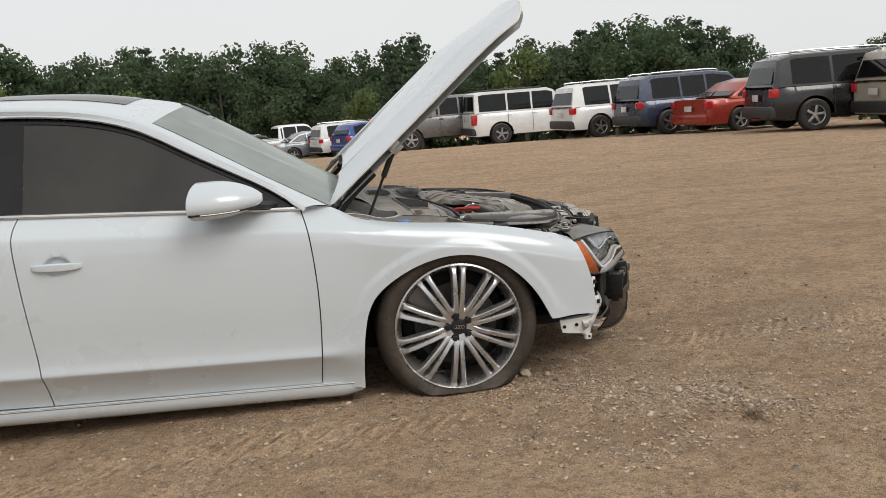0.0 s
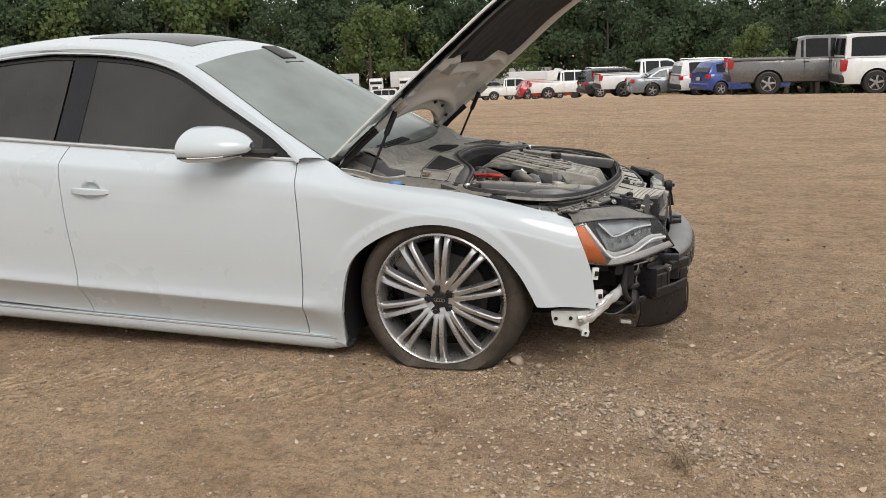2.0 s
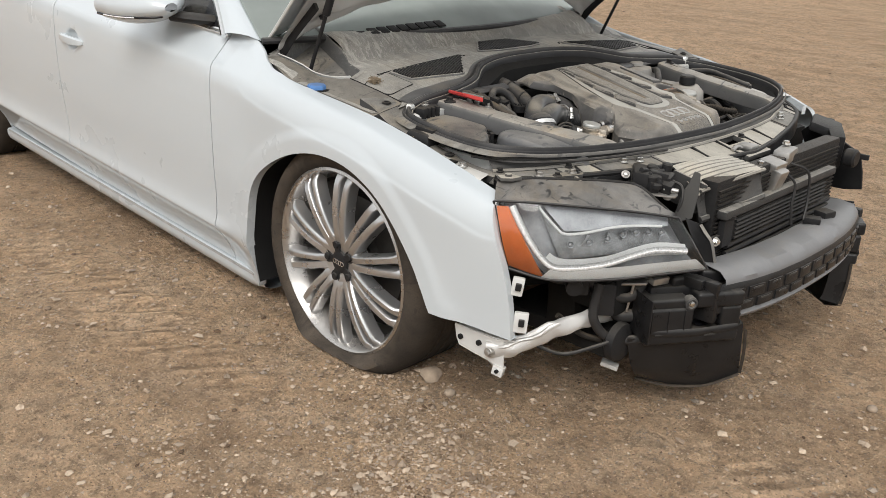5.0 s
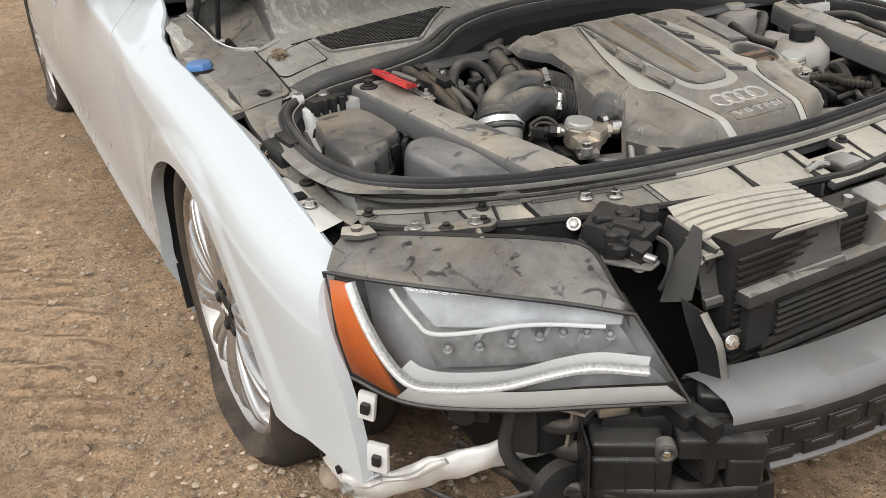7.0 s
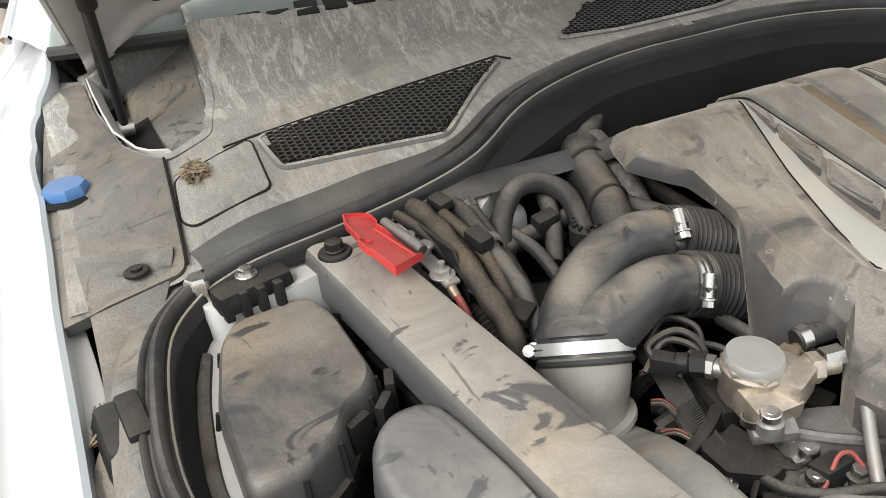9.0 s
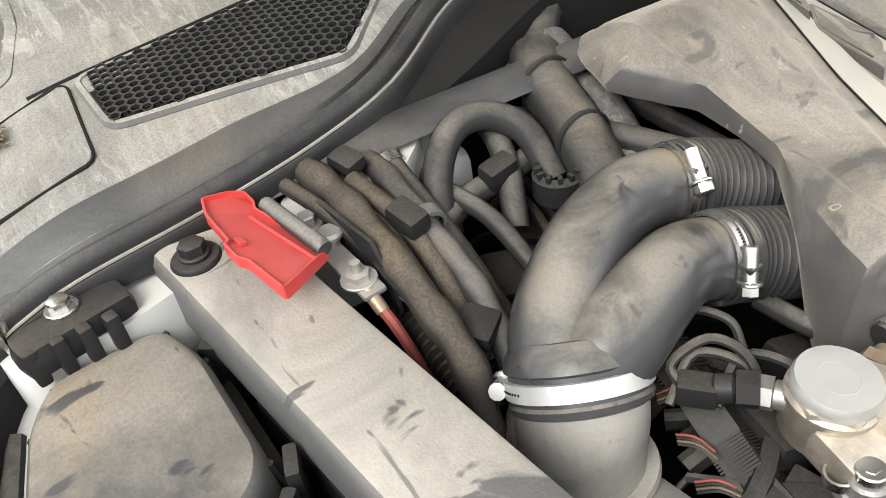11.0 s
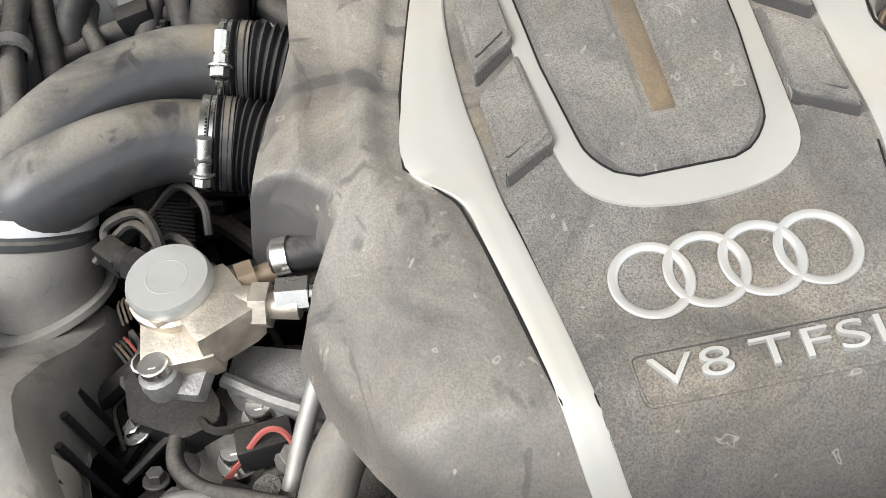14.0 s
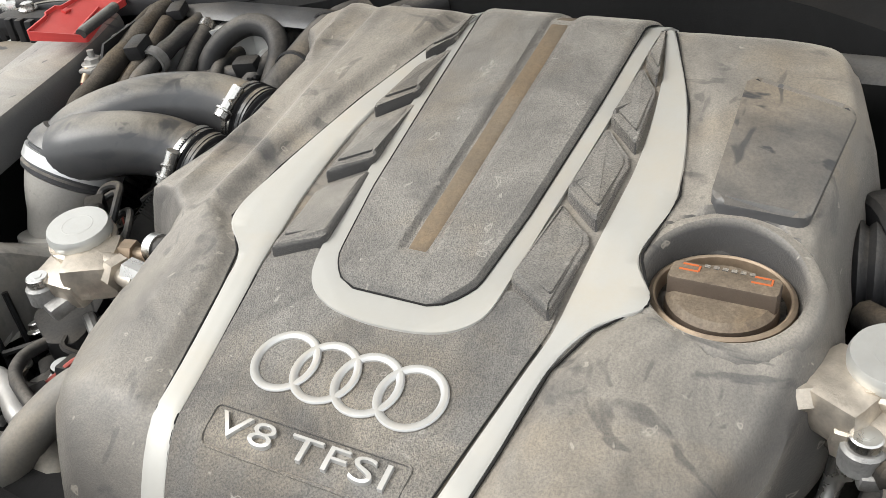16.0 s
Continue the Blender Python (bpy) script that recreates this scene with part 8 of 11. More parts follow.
# stepped ribs either side of the panel
RIBS = (((0.392, 0.084), (0.414, 0.119), (0.342, 0.122), (0.312, 0.090)), ((0.306, 0.091), (0.333, 0.122), (0.262, 0.124), (0.228, 0.095)), ((0.222, 0.095), (0.252, 0.124), (0.180, 0.118), (0.150, 0.098)), ((0.144, 0.099), (0.172, 0.116), (0.110, 0.105), (0.092, 0.101)))
for q in RIBS:
    for s in (1, -1):
        pts = [(x, YC + s * (y - YC)) for x, y in q]

        def rib_z(x, y, a=pts):
            f = (x - a[2][0]) / (a[0][0] - a[2][0])
            return cover_z(x, y) + 0.0036 + 0.0066 * min(1, max(0, f)) ** 1.5
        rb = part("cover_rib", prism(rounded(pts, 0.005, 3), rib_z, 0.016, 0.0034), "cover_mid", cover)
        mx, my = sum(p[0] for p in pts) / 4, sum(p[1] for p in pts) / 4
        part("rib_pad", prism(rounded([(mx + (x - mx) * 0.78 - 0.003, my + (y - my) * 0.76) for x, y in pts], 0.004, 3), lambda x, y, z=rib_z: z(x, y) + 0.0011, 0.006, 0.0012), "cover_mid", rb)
# four-ring emblem and lettering
for k in range(4):
    cy = -0.0295 + 0.0303 * k
    part("emblem_ring", tube([(0.489 + 0.0205 * math.cos(a), cy + 0.0205 * math.sin(a), cover_z(0.489 + 0.0205 * math.cos(a), cy) + 0.0023) for a in np.linspace(0, 2 * math.pi, 41)[:-1]], 0.0030, 10, closed=True, squash=(1.0, 0.62)), "emblem", cover, "dusty silver ring of the emblem")


def letters(text, width, height, extrude):
    cu = bpy.data.curves.new("lettering", "FONT")
    cu.body, cu.size, cu.extrude, cu.bevel_depth, cu.space_character = text, 1.0, 0.05, 0.006, 1.04
    cu.offset, cu.space_word = -0.012, 0.6
    ob = new("lettering", cu)
    bpy.context.view_layer.update()
    me = bpy.data.meshes.new_from_object(ob.evaluated_get(bpy.context.evaluated_depsgraph_get()))
    bpy.data.objects.remove(ob)
    bm = bmesh.new()
    bm.from_mesh(me)
    xs, ys = [v.co.x for v in bm.verts], [v.co.y for v in bm.verts]
    x0, y0, w, h = min(xs), min(ys), max(xs) - min(xs), max(ys) - min(ys)
    for v in bm.verts:
        v.co = V(((v.co.x - x0) / w * width, (v.co.y - y0) / h * height, v.co.z / 0.05 * extrude))
    return bm


tbm = letters("V8 TFSI", 0.1195, 0.0150, 0.0014)
for v in tbm.verts:
    x, y = 0.5485 - v.co.y, -0.0455 + v.co.x
    v.co = V((x, y, cover_z(x, y) + 0.0031 + v.co.z))
part("engine_lettering", tbm, "emblem", cover, "raised silver engine lettering")
part("plate_edge", loop_tube(rounded([(0.529, -0.0540), (0.529, 0.0840), (0.5545, 0.0830), (0.5545, -0.0515)], 0.005), top(0.0019), 0.0011), "cover_mid", cover)
# oil filler cap
cz_ = 0.708
oc = part("oil_cap", lathe([(0.0, cz_ + 0.006), (0.030, cz_ + 0.006), (0.0345, cz_ + 0.002), (0.0355, cz_ - 0.006), (0.0345, cz_ - 0.02)], 36, "Z", (CAP[0], CAP[1], 0)), "cap", cover, "dusty brown oil filler cap")
grip = prism(rounded([(CAP[0] - 0.012, CAP[1] - 0.034), (CAP[0] + 0.008, CAP[1] - 0.034), (CAP[0] + 0.008, CAP[1] + 0.034), (CAP[0] - 0.012, CAP[1] + 0.034)], 0.004, 2), lambda x, y: cz_ + 0.017, 0.014, 0.003)
part("cap_grip", grip, "cap", oc)
for dy, w in ((-0.022, 0.012), (0.022, 0.012)):
    part("cap_mark", join(box((CAP[0] - 0.002, CAP[1] + dy, cz_ + 0.0173), (0.0012, w, 0.0006)), box((CAP[0] - 0.008, CAP[1] + dy, cz_ + 0.0173), (0.0012, w * 0.8, 0.0006)), box((CAP[0] - 0.005, CAP[1] + dy + w / 2, cz_ + 0.0173), (0.006, 0.0012, 0.0006))), "orange", oc, "orange symbol")
part("cap_bars", join(*[box((CAP[0] - 0.0095, CAP[1] - 0.012 + 0.0055 * k, cz_ + 0.0172), (0.003, 0.0035, 0.0005)) for k in range(6)]), "cover_mid", oc)
part("filler_rim", lathe([(0.0395, 0.704), (0.041, 0.7125), (0.0425, 0.7135), (0.045, 0.712), (0.046, 0.700)], 44, "Z", (CAP[0], CAP[1], 0)), "brass", cover, "rusty filler rim")
fc = lathe([(0.0470, -0.030), (0.0480, -0.006), (0.0490, -0.0015), (0.0510, 0.0004), (0.0550, 0.0002), (0.0590, -0.002), (0.0620, -0.008)], 56, "Z")
for v in fc.verts:
    v.co.z += cover_z(CAP[0], CAP[1]) - 0.20 * v.co.x - 0.10 * max(0.0, v.co.y)
part("filler_collar", moved(fc, Matrix.Translation((CAP[0], CAP[1], 0))), "cover", cover, "raised collar round the filler")
part("cover_hatch", prism(rounded([(0.155, 0.182), (0.295, 0.186), (0.290, 0.248), (0.160, 0.262)], 0.01), lambda x, y: cover_z(x, y) + 0.010 - 0.25 * max(0.0, y - 0.235), 0.024, 0.005), "box", cover, "raised dark hatch")

# ---- intake: split rubber duct, clamps and bellows ----
def clamp(c, d, r, w=0.011, mat_="zinc", screw=None, name="hose_clamp"):
    """A worm-drive band round a hose."""
    c, d = V(c), V(d).normalized()
    ob = part(name, tube([c - d * w * 0.5, c - d * w * 0.47, c + d * w * 0.47, c + d * w * 0.5], lambda t: r + 0.0022 if 0.2 < t < 0.8 else r - 0.001, 36, caps=False), mat_, car, "bright worm-drive hose clamp")
    if screw:
        a = V(screw).normalized()
        a = (a - d * a.dot(d)).normalized()
        t = d.cross(a)
        p = c + a * (r + 0.005)
        part("clamp_housing", join(cyl(p - t * 0.014, p + t * 0.010, 0.0060, 10), hexbolt(p + t * 0.010, 0.0072, 0.010, t, 8, 1.25), box(tuple(p - d * 0.0), (0.012, 0.012, 0.006), 0.002)), mat_, ob)
        for k in range(9):
            q = (math.cos(0.07 * (k + 3)) * a - math.sin(0.07 * (k + 3)) * t)
            part("clamp_slot", box(tuple(c + q * (r + 0.0022)), (0.0012, 0.0012, 0.0012)), "dark", ob)
    return ob


UP = [(0.303, -0.422, 0.668), (0.296, -0.424, 0.689), (0.274, -0.408, 0.706), (0.240, -0.362, 0.720), (0.218, -0.315, 0.719), (0.211, -0.284, 0.713), (0.213, -0.264, 0.708)]
LO = [(0.306, -0.420, 0.668), (0.310, -0.412, 0.689), (0.309, -0.392, 0.703), (0.295, -0.352, 0.708), (0.282, -0.322, 0.703), (0.277, -0.300, 0.696), (0.278, -0.282, 0.690)]
duct = part("intake_duct", tube(UP, lambda t: 0.0405 - 0.0055 * smooth01(t, 0, 0.22) - 0.0055 * smooth01(t, 0.15, 0.6), 28, 36), "duct", car, "dusty split rubber intake duct")
part("lower_branch", tube(LO, lambda t: 0.0405 - 0.0055 * smooth01(t, 0, 0.22) - 0.0055 * smooth01(t, 0.15, 0.6), 28, 36), "duct", duct)
DA, DB = V((0.304, -0.419, 0.683)), V((0.323, -0.434, 0.612))
dd_ = V((0.038, -0.017, -0.056)).normalized()
part("duct_collar", tube([DA - dd_ * 0.026, DA - dd_ * 0.016, DA - dd_ * 0.008, DA - dd_ * 0.006, DA + dd_ * 0.012, DA + dd_ * 0.014, DA + dd_ * 0.018, DA + dd_ * 0.02], lambda t: (0.038, 0.0450, 0.0472, 0.0445, 0.0445, 0.0470, 0.0460, 0.043)[round(t * 7)], 36), "duct", duct)
clamp(tuple(DA + dd_ * 0.003), tuple(dd_), 0.0458, 0.012, "band", screw=(-0.6, -0.75, 0))
part("duct_neck", tube([DA + dd_ * 0.004, DA.lerp(DB, 0.35) + V((0.003, 0, 0)), DA.lerp(DB, 0.7), DB], lambda t: 0.0440 - 0.001 * t, 40, 16), "duct_grey", duct)
fl_ = V((0.28, 0.12, -0.95)).normalized()
part("neck_flange", tube([DB - fl_ * 0.001, DB, DB + fl_ * 0.005, DB + fl_ * 0.006], lambda t: (0.050, 0.0530, 0.0530, 0.051)[round(t * 3)], 40), "duct_grey", duct)
for pts, sc in ((UP, (0.4, -0.3, 0.6)), (LO, (0.7, -0.15, 0.35))):
    e, e2 = V(pts[-1]), V(pts[-2])
    d = (e - e2).normalized()
    clamp(tuple(e - d * 0.004), tuple(d), 0.0315, 0.010, screw=sc)
    far = e + V((0.012, 0.078, -0.026))
    part("intake_bellows", ribbed([e - d * 0.004, e + d * 0.02, e.lerp(far, 0.6), far], 0.0325, 0.0022, 15, 32, 8), "rubber", car, "black corrugated intake bellows")
    part("bellows_lip", tube([e + d * 0.006, e + d * 0.010, e + d * 0.014], lambda t: 0.034, 28), "duct", duct)
# air duct to the front with a ribbed collar
# stations of the moulded duct: place along the car, left and right edge, top height
RES = [(0.325, -0.500, -0.388, 0.604), (0.350, -0.500, -0.384, 0.610), (0.385, -0.502, -0.390, 0.632), (0.415, -0.504, -0.398, 0.655), (0.440, -0.504, -0.403, 0.669), (0.452, -0.503, -0.402, 0.672), (0.475, -0.498, -0.396, 0.671), (0.505, -0.488, -0.386, 0.664), (0.530, -0.478, -0.377, 0.656)]


def moulded_duct():
    """A moulded duct: it climbs from the neck's flange to a ridge, then rounds off towards its front collar."""
    rows = []
    for x, y0, y1, z in RES:
        k = smooth01(x, 0.46, 0.53)
        c, h = (y0 + y1) / 2, (y1 - y0) / 2
        row = []
        for a, d in ((-1.0, -0.10), (-1.0, -0.055), (-0.9, -0.038), (-0.62, -0.016), (-0.2, -0.003), (0.3, 0.0), (0.72, -0.001), (0.90, -0.006), (0.975, -0.016), (1.0, -0.032), (1.01, -0.06), (1.02, -0.10)):
            rnd = -0.034 * (1 - math.sqrt(max(0.0, 1 - min(1.0, abs(a - 0.1)) ** 2))) if a > -0.7 else 0.0
            row.append(V((x + 0.020 * (a - 1) * k, c + a * h, z + lerp(d, d * 0.6 + rnd, k * 0.8))))
        rows.append(row)
    bm = rows_mesh(rows)
    bmesh.ops.holes_fill(bm, edges=[q for q in bm.edges if q.is_boundary])
    bmesh.ops.recalc_face_normals(bm, faces=bm.faces)
    return bm


duct_low = part("resonator", moulded_duct(), "duct_grey", car, "dusty grey moulded air duct with a ridged top")
for k in range(5):
    x = 0.385 + 0.026 * k
    part("side_rib", tube([(x, -0.398 + 0.10 * max(0.0, x - 0.44), 0.600 + 0.4 * min(0.06, x - 0.385)), (x + 0.004, -0.388 + 0.10 * max(0.0, x - 0.44), 0.545)], 0.0028, 6), "plastic_clean", duct_low)
rc = part("resonator_collar", tube([(0.480, -0.440, 0.606), (0.515, -0.434, 0.607), (0.545, -0.428, 0.604), (0.575, -0.421, 0.598)], 0.0500, 32, 12), "duct_grey", car, "dusty duct collar")
for x in (0.522, 0.531, 0.566):
    y = -0.432 + 0.22 * (x - 0.522)
    part("collar_lip", tube([(x, y, 0.607 - 0.15 * (x - 0.522)), (x + 0.005, y + 0.001, 0.606 - 0.15 * (x - 0.522))], 0.0522, 32), "duct_grey", rc)
part("collar_bolt", hexbolt((0.548, -0.400, 0.645), 0.006, 0.008), "zinc", rc)
part("front_tube", tube([(0.560, -0.424, 0.600), (0.60, -0.415, 0.590), (0.65, -0.405, 0.572)], 0.046, 24, 10), "duct_grey", car)

# ---- diagonal brace bars ----
def brace(s):
    L = [(0.078, -0.626), (0.260, -0.590), (0.450, -0.5535), (0.572, -0.529)]
    R = [(0.086, -0.545), (0.175, -0.526), (0.360, -0.4905), (0.550, -0.4525), (0.598, -0.443)]
    rows = []
    n = 40
    a, b = spline([(x, y, 0) for x, y in L], n), spline([(x, y, 0) for x, y in R], n)
    for p, q in zip(a, b):
        z = 0.752 - 0.095 * p.x
        w = q - p
        rows.append([V((p.x, s * p.y * -1, z - 0.048)), V((p.x, -s * p.y, z - 0.010))] + [V(((p + w * k).x, -s * (p + w * k).y, z + h)) for k, h in ((0.05, -0.002), (0.12, 0.0), (0.5, 0.001), (0.88, 0.0), (0.95, -0.002))] + [V((q.x, -s * q.y, z - 0.010)), V((q.x, -s * q.y, z - 0.048))])
    bm = rows_mesh(rows)
    bmesh.ops.holes_fill(bm, edges=[e for e in bm.edges if e.is_boundary])
    bmesh.ops.recalc_face_normals(bm, faces=bm.faces)
    return bm


for s in (-1, 1):
    b = part("strut_brace", brace(s), "brace", car, "dusty diagonal strut brace bar with smeared marks")
    c = V((0.104, s * 0.597, 0.7425))
    part("brace_bolt", join(lathe([(0.0, 0.002), (0.017, 0.002), (0.0185, 0.0), (0.0185, -0.002)], 24, "Z", tuple(c)), hexbolt(c + V((0, 0, 0.002)), 0.010, 0.012, flange=1.15)), "plastic_clean", b, "black hexagon bolt")

# strut tower metal round the brace foot
for s in (-1, 1):
    part("strut_tower", join(prism(rounded([(0.028, s * 0.705), (0.060, s * 0.60), (0.09, s * 0.575), (0.12, s * 0.66), (0.115, s * 0.735), (0.06, s * 0.755)], 0.012), lambda x, y: 0.724, 0.10, 0.008)), "paint_in", car, "white painted strut tower")
    part("inner_wing", strip([(0.06, s * 0.765), (0.20, s * 0.790), (0.36, s * 0.785), (0.47, s * 0.745)], [(0.08, s * 0.700), (0.20, s * 0.745), (0.34, s * 0.750), (0.44, s * 0.720)], lambda x, y: 0.690 - 0.06 * x, 0.05), "paint_in", car, "white inner wing")
    bx2 = V((0.085, s * 0.738, 0.742))
    part("tower_bolt", tube([bx2 + V((0, 0, h)) for h in (-0.02, 0.004, 0.008)], lambda t: 0.014 if t < 0.8 else 0.011, 6), "zinc", car)
part("tower_panel", prism(rounded([(0.070, -0.530), (0.030, -0.460), (-0.015, -0.395), (0.010, -0.378), (0.055, -0.392), (0.100, -0.440), (0.105, -0.505)], 0.012), lambda x, y: 0.737 - 0.10 * (x - 0.02), 0.09, 0.006), "paint_in", car, "white painted bulkhead panel")
block = part("abs_block", box((0.104, -0.688, 0.728), (0.035, 0.085, 0.028), 0.012, (0, 0, 14)), "plastic_clean", car, "black finned connector block")
for k in range(4):
    part("block_fin", box((0.122, -0.718 + 0.018 * k, 0.725), (0.012, 0.010, 0.030), 0.003, (0, 0, 14)), "plastic_clean", block)
part("block_bolt", hexbolt((0.098, -0.690, 0.742), 0.008, 0.010), "zinc", car)

# ---- boxes on the right side ----
AIRBOX = [(0.112, -0.720), (0.104, -0.634), (0.150, -0.616), (0.262, -0.608), (0.288, -0.622), (0.300, -0.648), (0.334, -0.666), (0.362, -0.706), (0.366, -0.756), (0.240, -0.760), (0.150, -0.742)]


def box_lid(poly, zf, levels, r=0.018):
    """A moulded lid: flat top, rounded shoulder and sloping sides; levels are (scale, drop)."""
    lp = rounded(poly, r, 4)
    mx, my = sum(p[0] for p in lp) / len(lp), sum(p[1] for p in lp) / len(lp)
    rows = [[V((mx + (x - mx) * k, my + (y - my) * k, zf(x, y) - d)) for x, y in lp] for k, d in levels]
    bm = rows_mesh(rows, close=True)
    bm.verts.ensure_lookup_table()
    bm.faces.new([bm.verts[i] for i in range(len(lp))])
    bmesh.ops.triangulate(bm, faces=[q for q in bm.faces if len(q.verts) > 4])
    bmesh.ops.recalc_face_normals(bm, faces=bm.faces)
    return bm


ab = part("fuse_box", box_lid(AIRBOX, lambda x, y: 0.714 - 0.05 * (x - 0.1), ((0.80, 0.0), (0.86, 0.0008), (0.905, 0.005), (0.94, 0.014), (0.985, 0.044), (1.0, 0.050))), "box", car, "dusty black box lid with wet marks")
for i in range(len(AIRBOX)):
    x, y = AIRBOX[i]
    p = V((0.24 + (x - 0.24) * 0.93, -0.683 + (y + 0.683) * 0.93, 0.700 - 0.05 * (x - 0.1)))
    q = V((0.24 + (x - 0.24) * 1.03, -0.683 + (y + 0.683) * 1.03, 0.664 - 0.05 * (x - 0.1)))
    part("box_rib", tube([p, q], 0.0028, 6), "plastic_clean", ab)
big = [(0.24 + (x - 0.24) * 1.07, -0.683 + (y + 0.683) * 1.09) for x, y in AIRBOX]
part("box_rim", prism(rounded(big, 0.02), lambda x, y: 0.668 - 0.05 * (x - 0.1), 0.014, 0.003), "plastic_clean", ab, "black rim with clips")
part("box_base", prism(rounded(AIRBOX, 0.02), lambda x, y: 0.655 - 0.05 * (x - 0.1), 0.16), "plastic_clean", ab)
for i in (2, 3, 4, 5):
    x, y = big[i]
    part("box_clip", box((x, y, 0.674 - 0.05 * (x - 0.1)), (0.010, 0.026, 0.05), 0.003, (0, 0, math.degrees(math.atan2(y + 0.683, x - 0.24)))), "plastic_clean", ab)
part("box_hose", tube([(0.13, -0.752, 0.68), (0.22, -0.768, 0.674), (0.33, -0.772, 0.668), (0.375, -0.74, 0.662)], 0.009, 8, 20), "hose", ab)
BOX2 = [(0.312, -0.592), (0.312, -0.620), (0.334, -0.644), (0.375, -0.658), (0.420, -0.658), (0.470, -0.646), (0.562, -0.607), (0.602, -0.562), (0.565, -0.528), (0.440, -0.551), (0.350, -0.569), (0.322, -0.578)]
part("air_intake_box", box_lid(BOX2, lambda x, y: 0.704 - 0.02 * smooth01(x, 0.42, 0.6), ((0.70, 0.0), (0.80, 0.0012), (0.89, 0.006), (0.96, 0.018), (1.0, 0.045), (1.0, 0.15)), 0.03), "box_grey", car, "grey rounded intake box")
# near-black block that paints the shade between box and brace
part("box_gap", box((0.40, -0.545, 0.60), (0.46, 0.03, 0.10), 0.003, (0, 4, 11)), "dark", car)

# red terminal cover lying open on the brace, with the studs and plate beside it
RED = rounded([(0.077, -0.577), (0.070, -0.556), (0.072, -0.545), (0.090, -0.543), (0.098, -0.546), (0.164, -0.519), (0.204, -0.563), (0.166, -0.573), (0.162, -0.578), (0.143, -0.581), (0.140, -0.577), (0.102, -0.581)], 0.004, 3)
red_z = lambda y: 0.764 - 0.36 * (y + 0.57)
rc = part("terminal_cover", prism(RED, lambda x, y: red_z(y), 0.0025, 0.0006), "red", car, "open red plastic terminal cover on the brace")
part("cover_wall", thick(rows_mesh([[V((x, y, red_z(y) - 0.0045 - 0.0025 * smooth01(x, 0.15, 0.2))) for x, y in RED], [V((x, y, red_z(y) + 0.0035)) for x, y in RED]], close=True), 0.0018), "red", rc)
part("cover_rib", tube([(0.108, -0.553, red_z(-0.553) + 0.001), (0.172, -0.531, red_z(-0.531) + 0.001)], 0.0014, 6), "red", rc)
part("cover_catch", box((0.140, -0.569, red_z(-0.569) + 0.0015), (0.010, 0.006, 0.003), 0.001, (-20, 0, 10)), "red", rc)
tb_ = part("terminal_block", tube([(0.098, -0.538, 0.757), (0.102, -0.537, 0.757), (0.164, -0.523, 0.753), (0.168, -0.522, 0.752)], 0.0062, 10), "plastic", car, "black terminal block with studs")
part("terminal_bar", join(box((0.130, -0.511, 0.724), (0.13, 0.018, 0.005), 0.002, (0, 4, 7)), hexbolt((0.104, -0.514, 0.728), 0.0075, 0.012), hexbolt((0.176, -0.507, 0.722), 0.0090, 0.008), cyl((0.176, -0.507, 0.728), (0.176, -0.507, 0.738), 0.0038, 10), cyl((0.131, -0.507, 0.722), (0.131, -0.507, 0.736), 0.006, 12), lathe([(0.0, 0.7395), (0.0080, 0.7385), (0.0100, 0.736), (0.0095, 0.733)], 16, "Z", (0.131, -0.507, 0))), "pipe", tb_)
part("terminal_shield", thick(rows_mesh([[V((0.058, -0.513, 0.748)), V((0.11, -0.503, 0.747)), V((0.170, -0.492, 0.744)), V((0.192, -0.489, 0.712))], [V((0.058, -0.513, 0.69)), V((0.11, -0.503, 0.69)), V((0.170, -0.492, 0.69)), V((0.192, -0.489, 0.69))]]), 0.003), "plastic_clean", tb_, "thin black shield plate")
part("terminal_lug", cyl((0.186, -0.506, 0.720), (0.200, -0.503, 0.708), 0.0052, 10), "brass", tb_)
part("red_cable", tube([(0.199, -0.503, 0.709), (0.206, -0.500, 0.700), (0.212, -0.496, 0.684), (0.214, -0.490, 0.660), (0.21, -0.482, 0.63)], 0.0042, 8, 16), "redwire", tb_, "red battery cable")

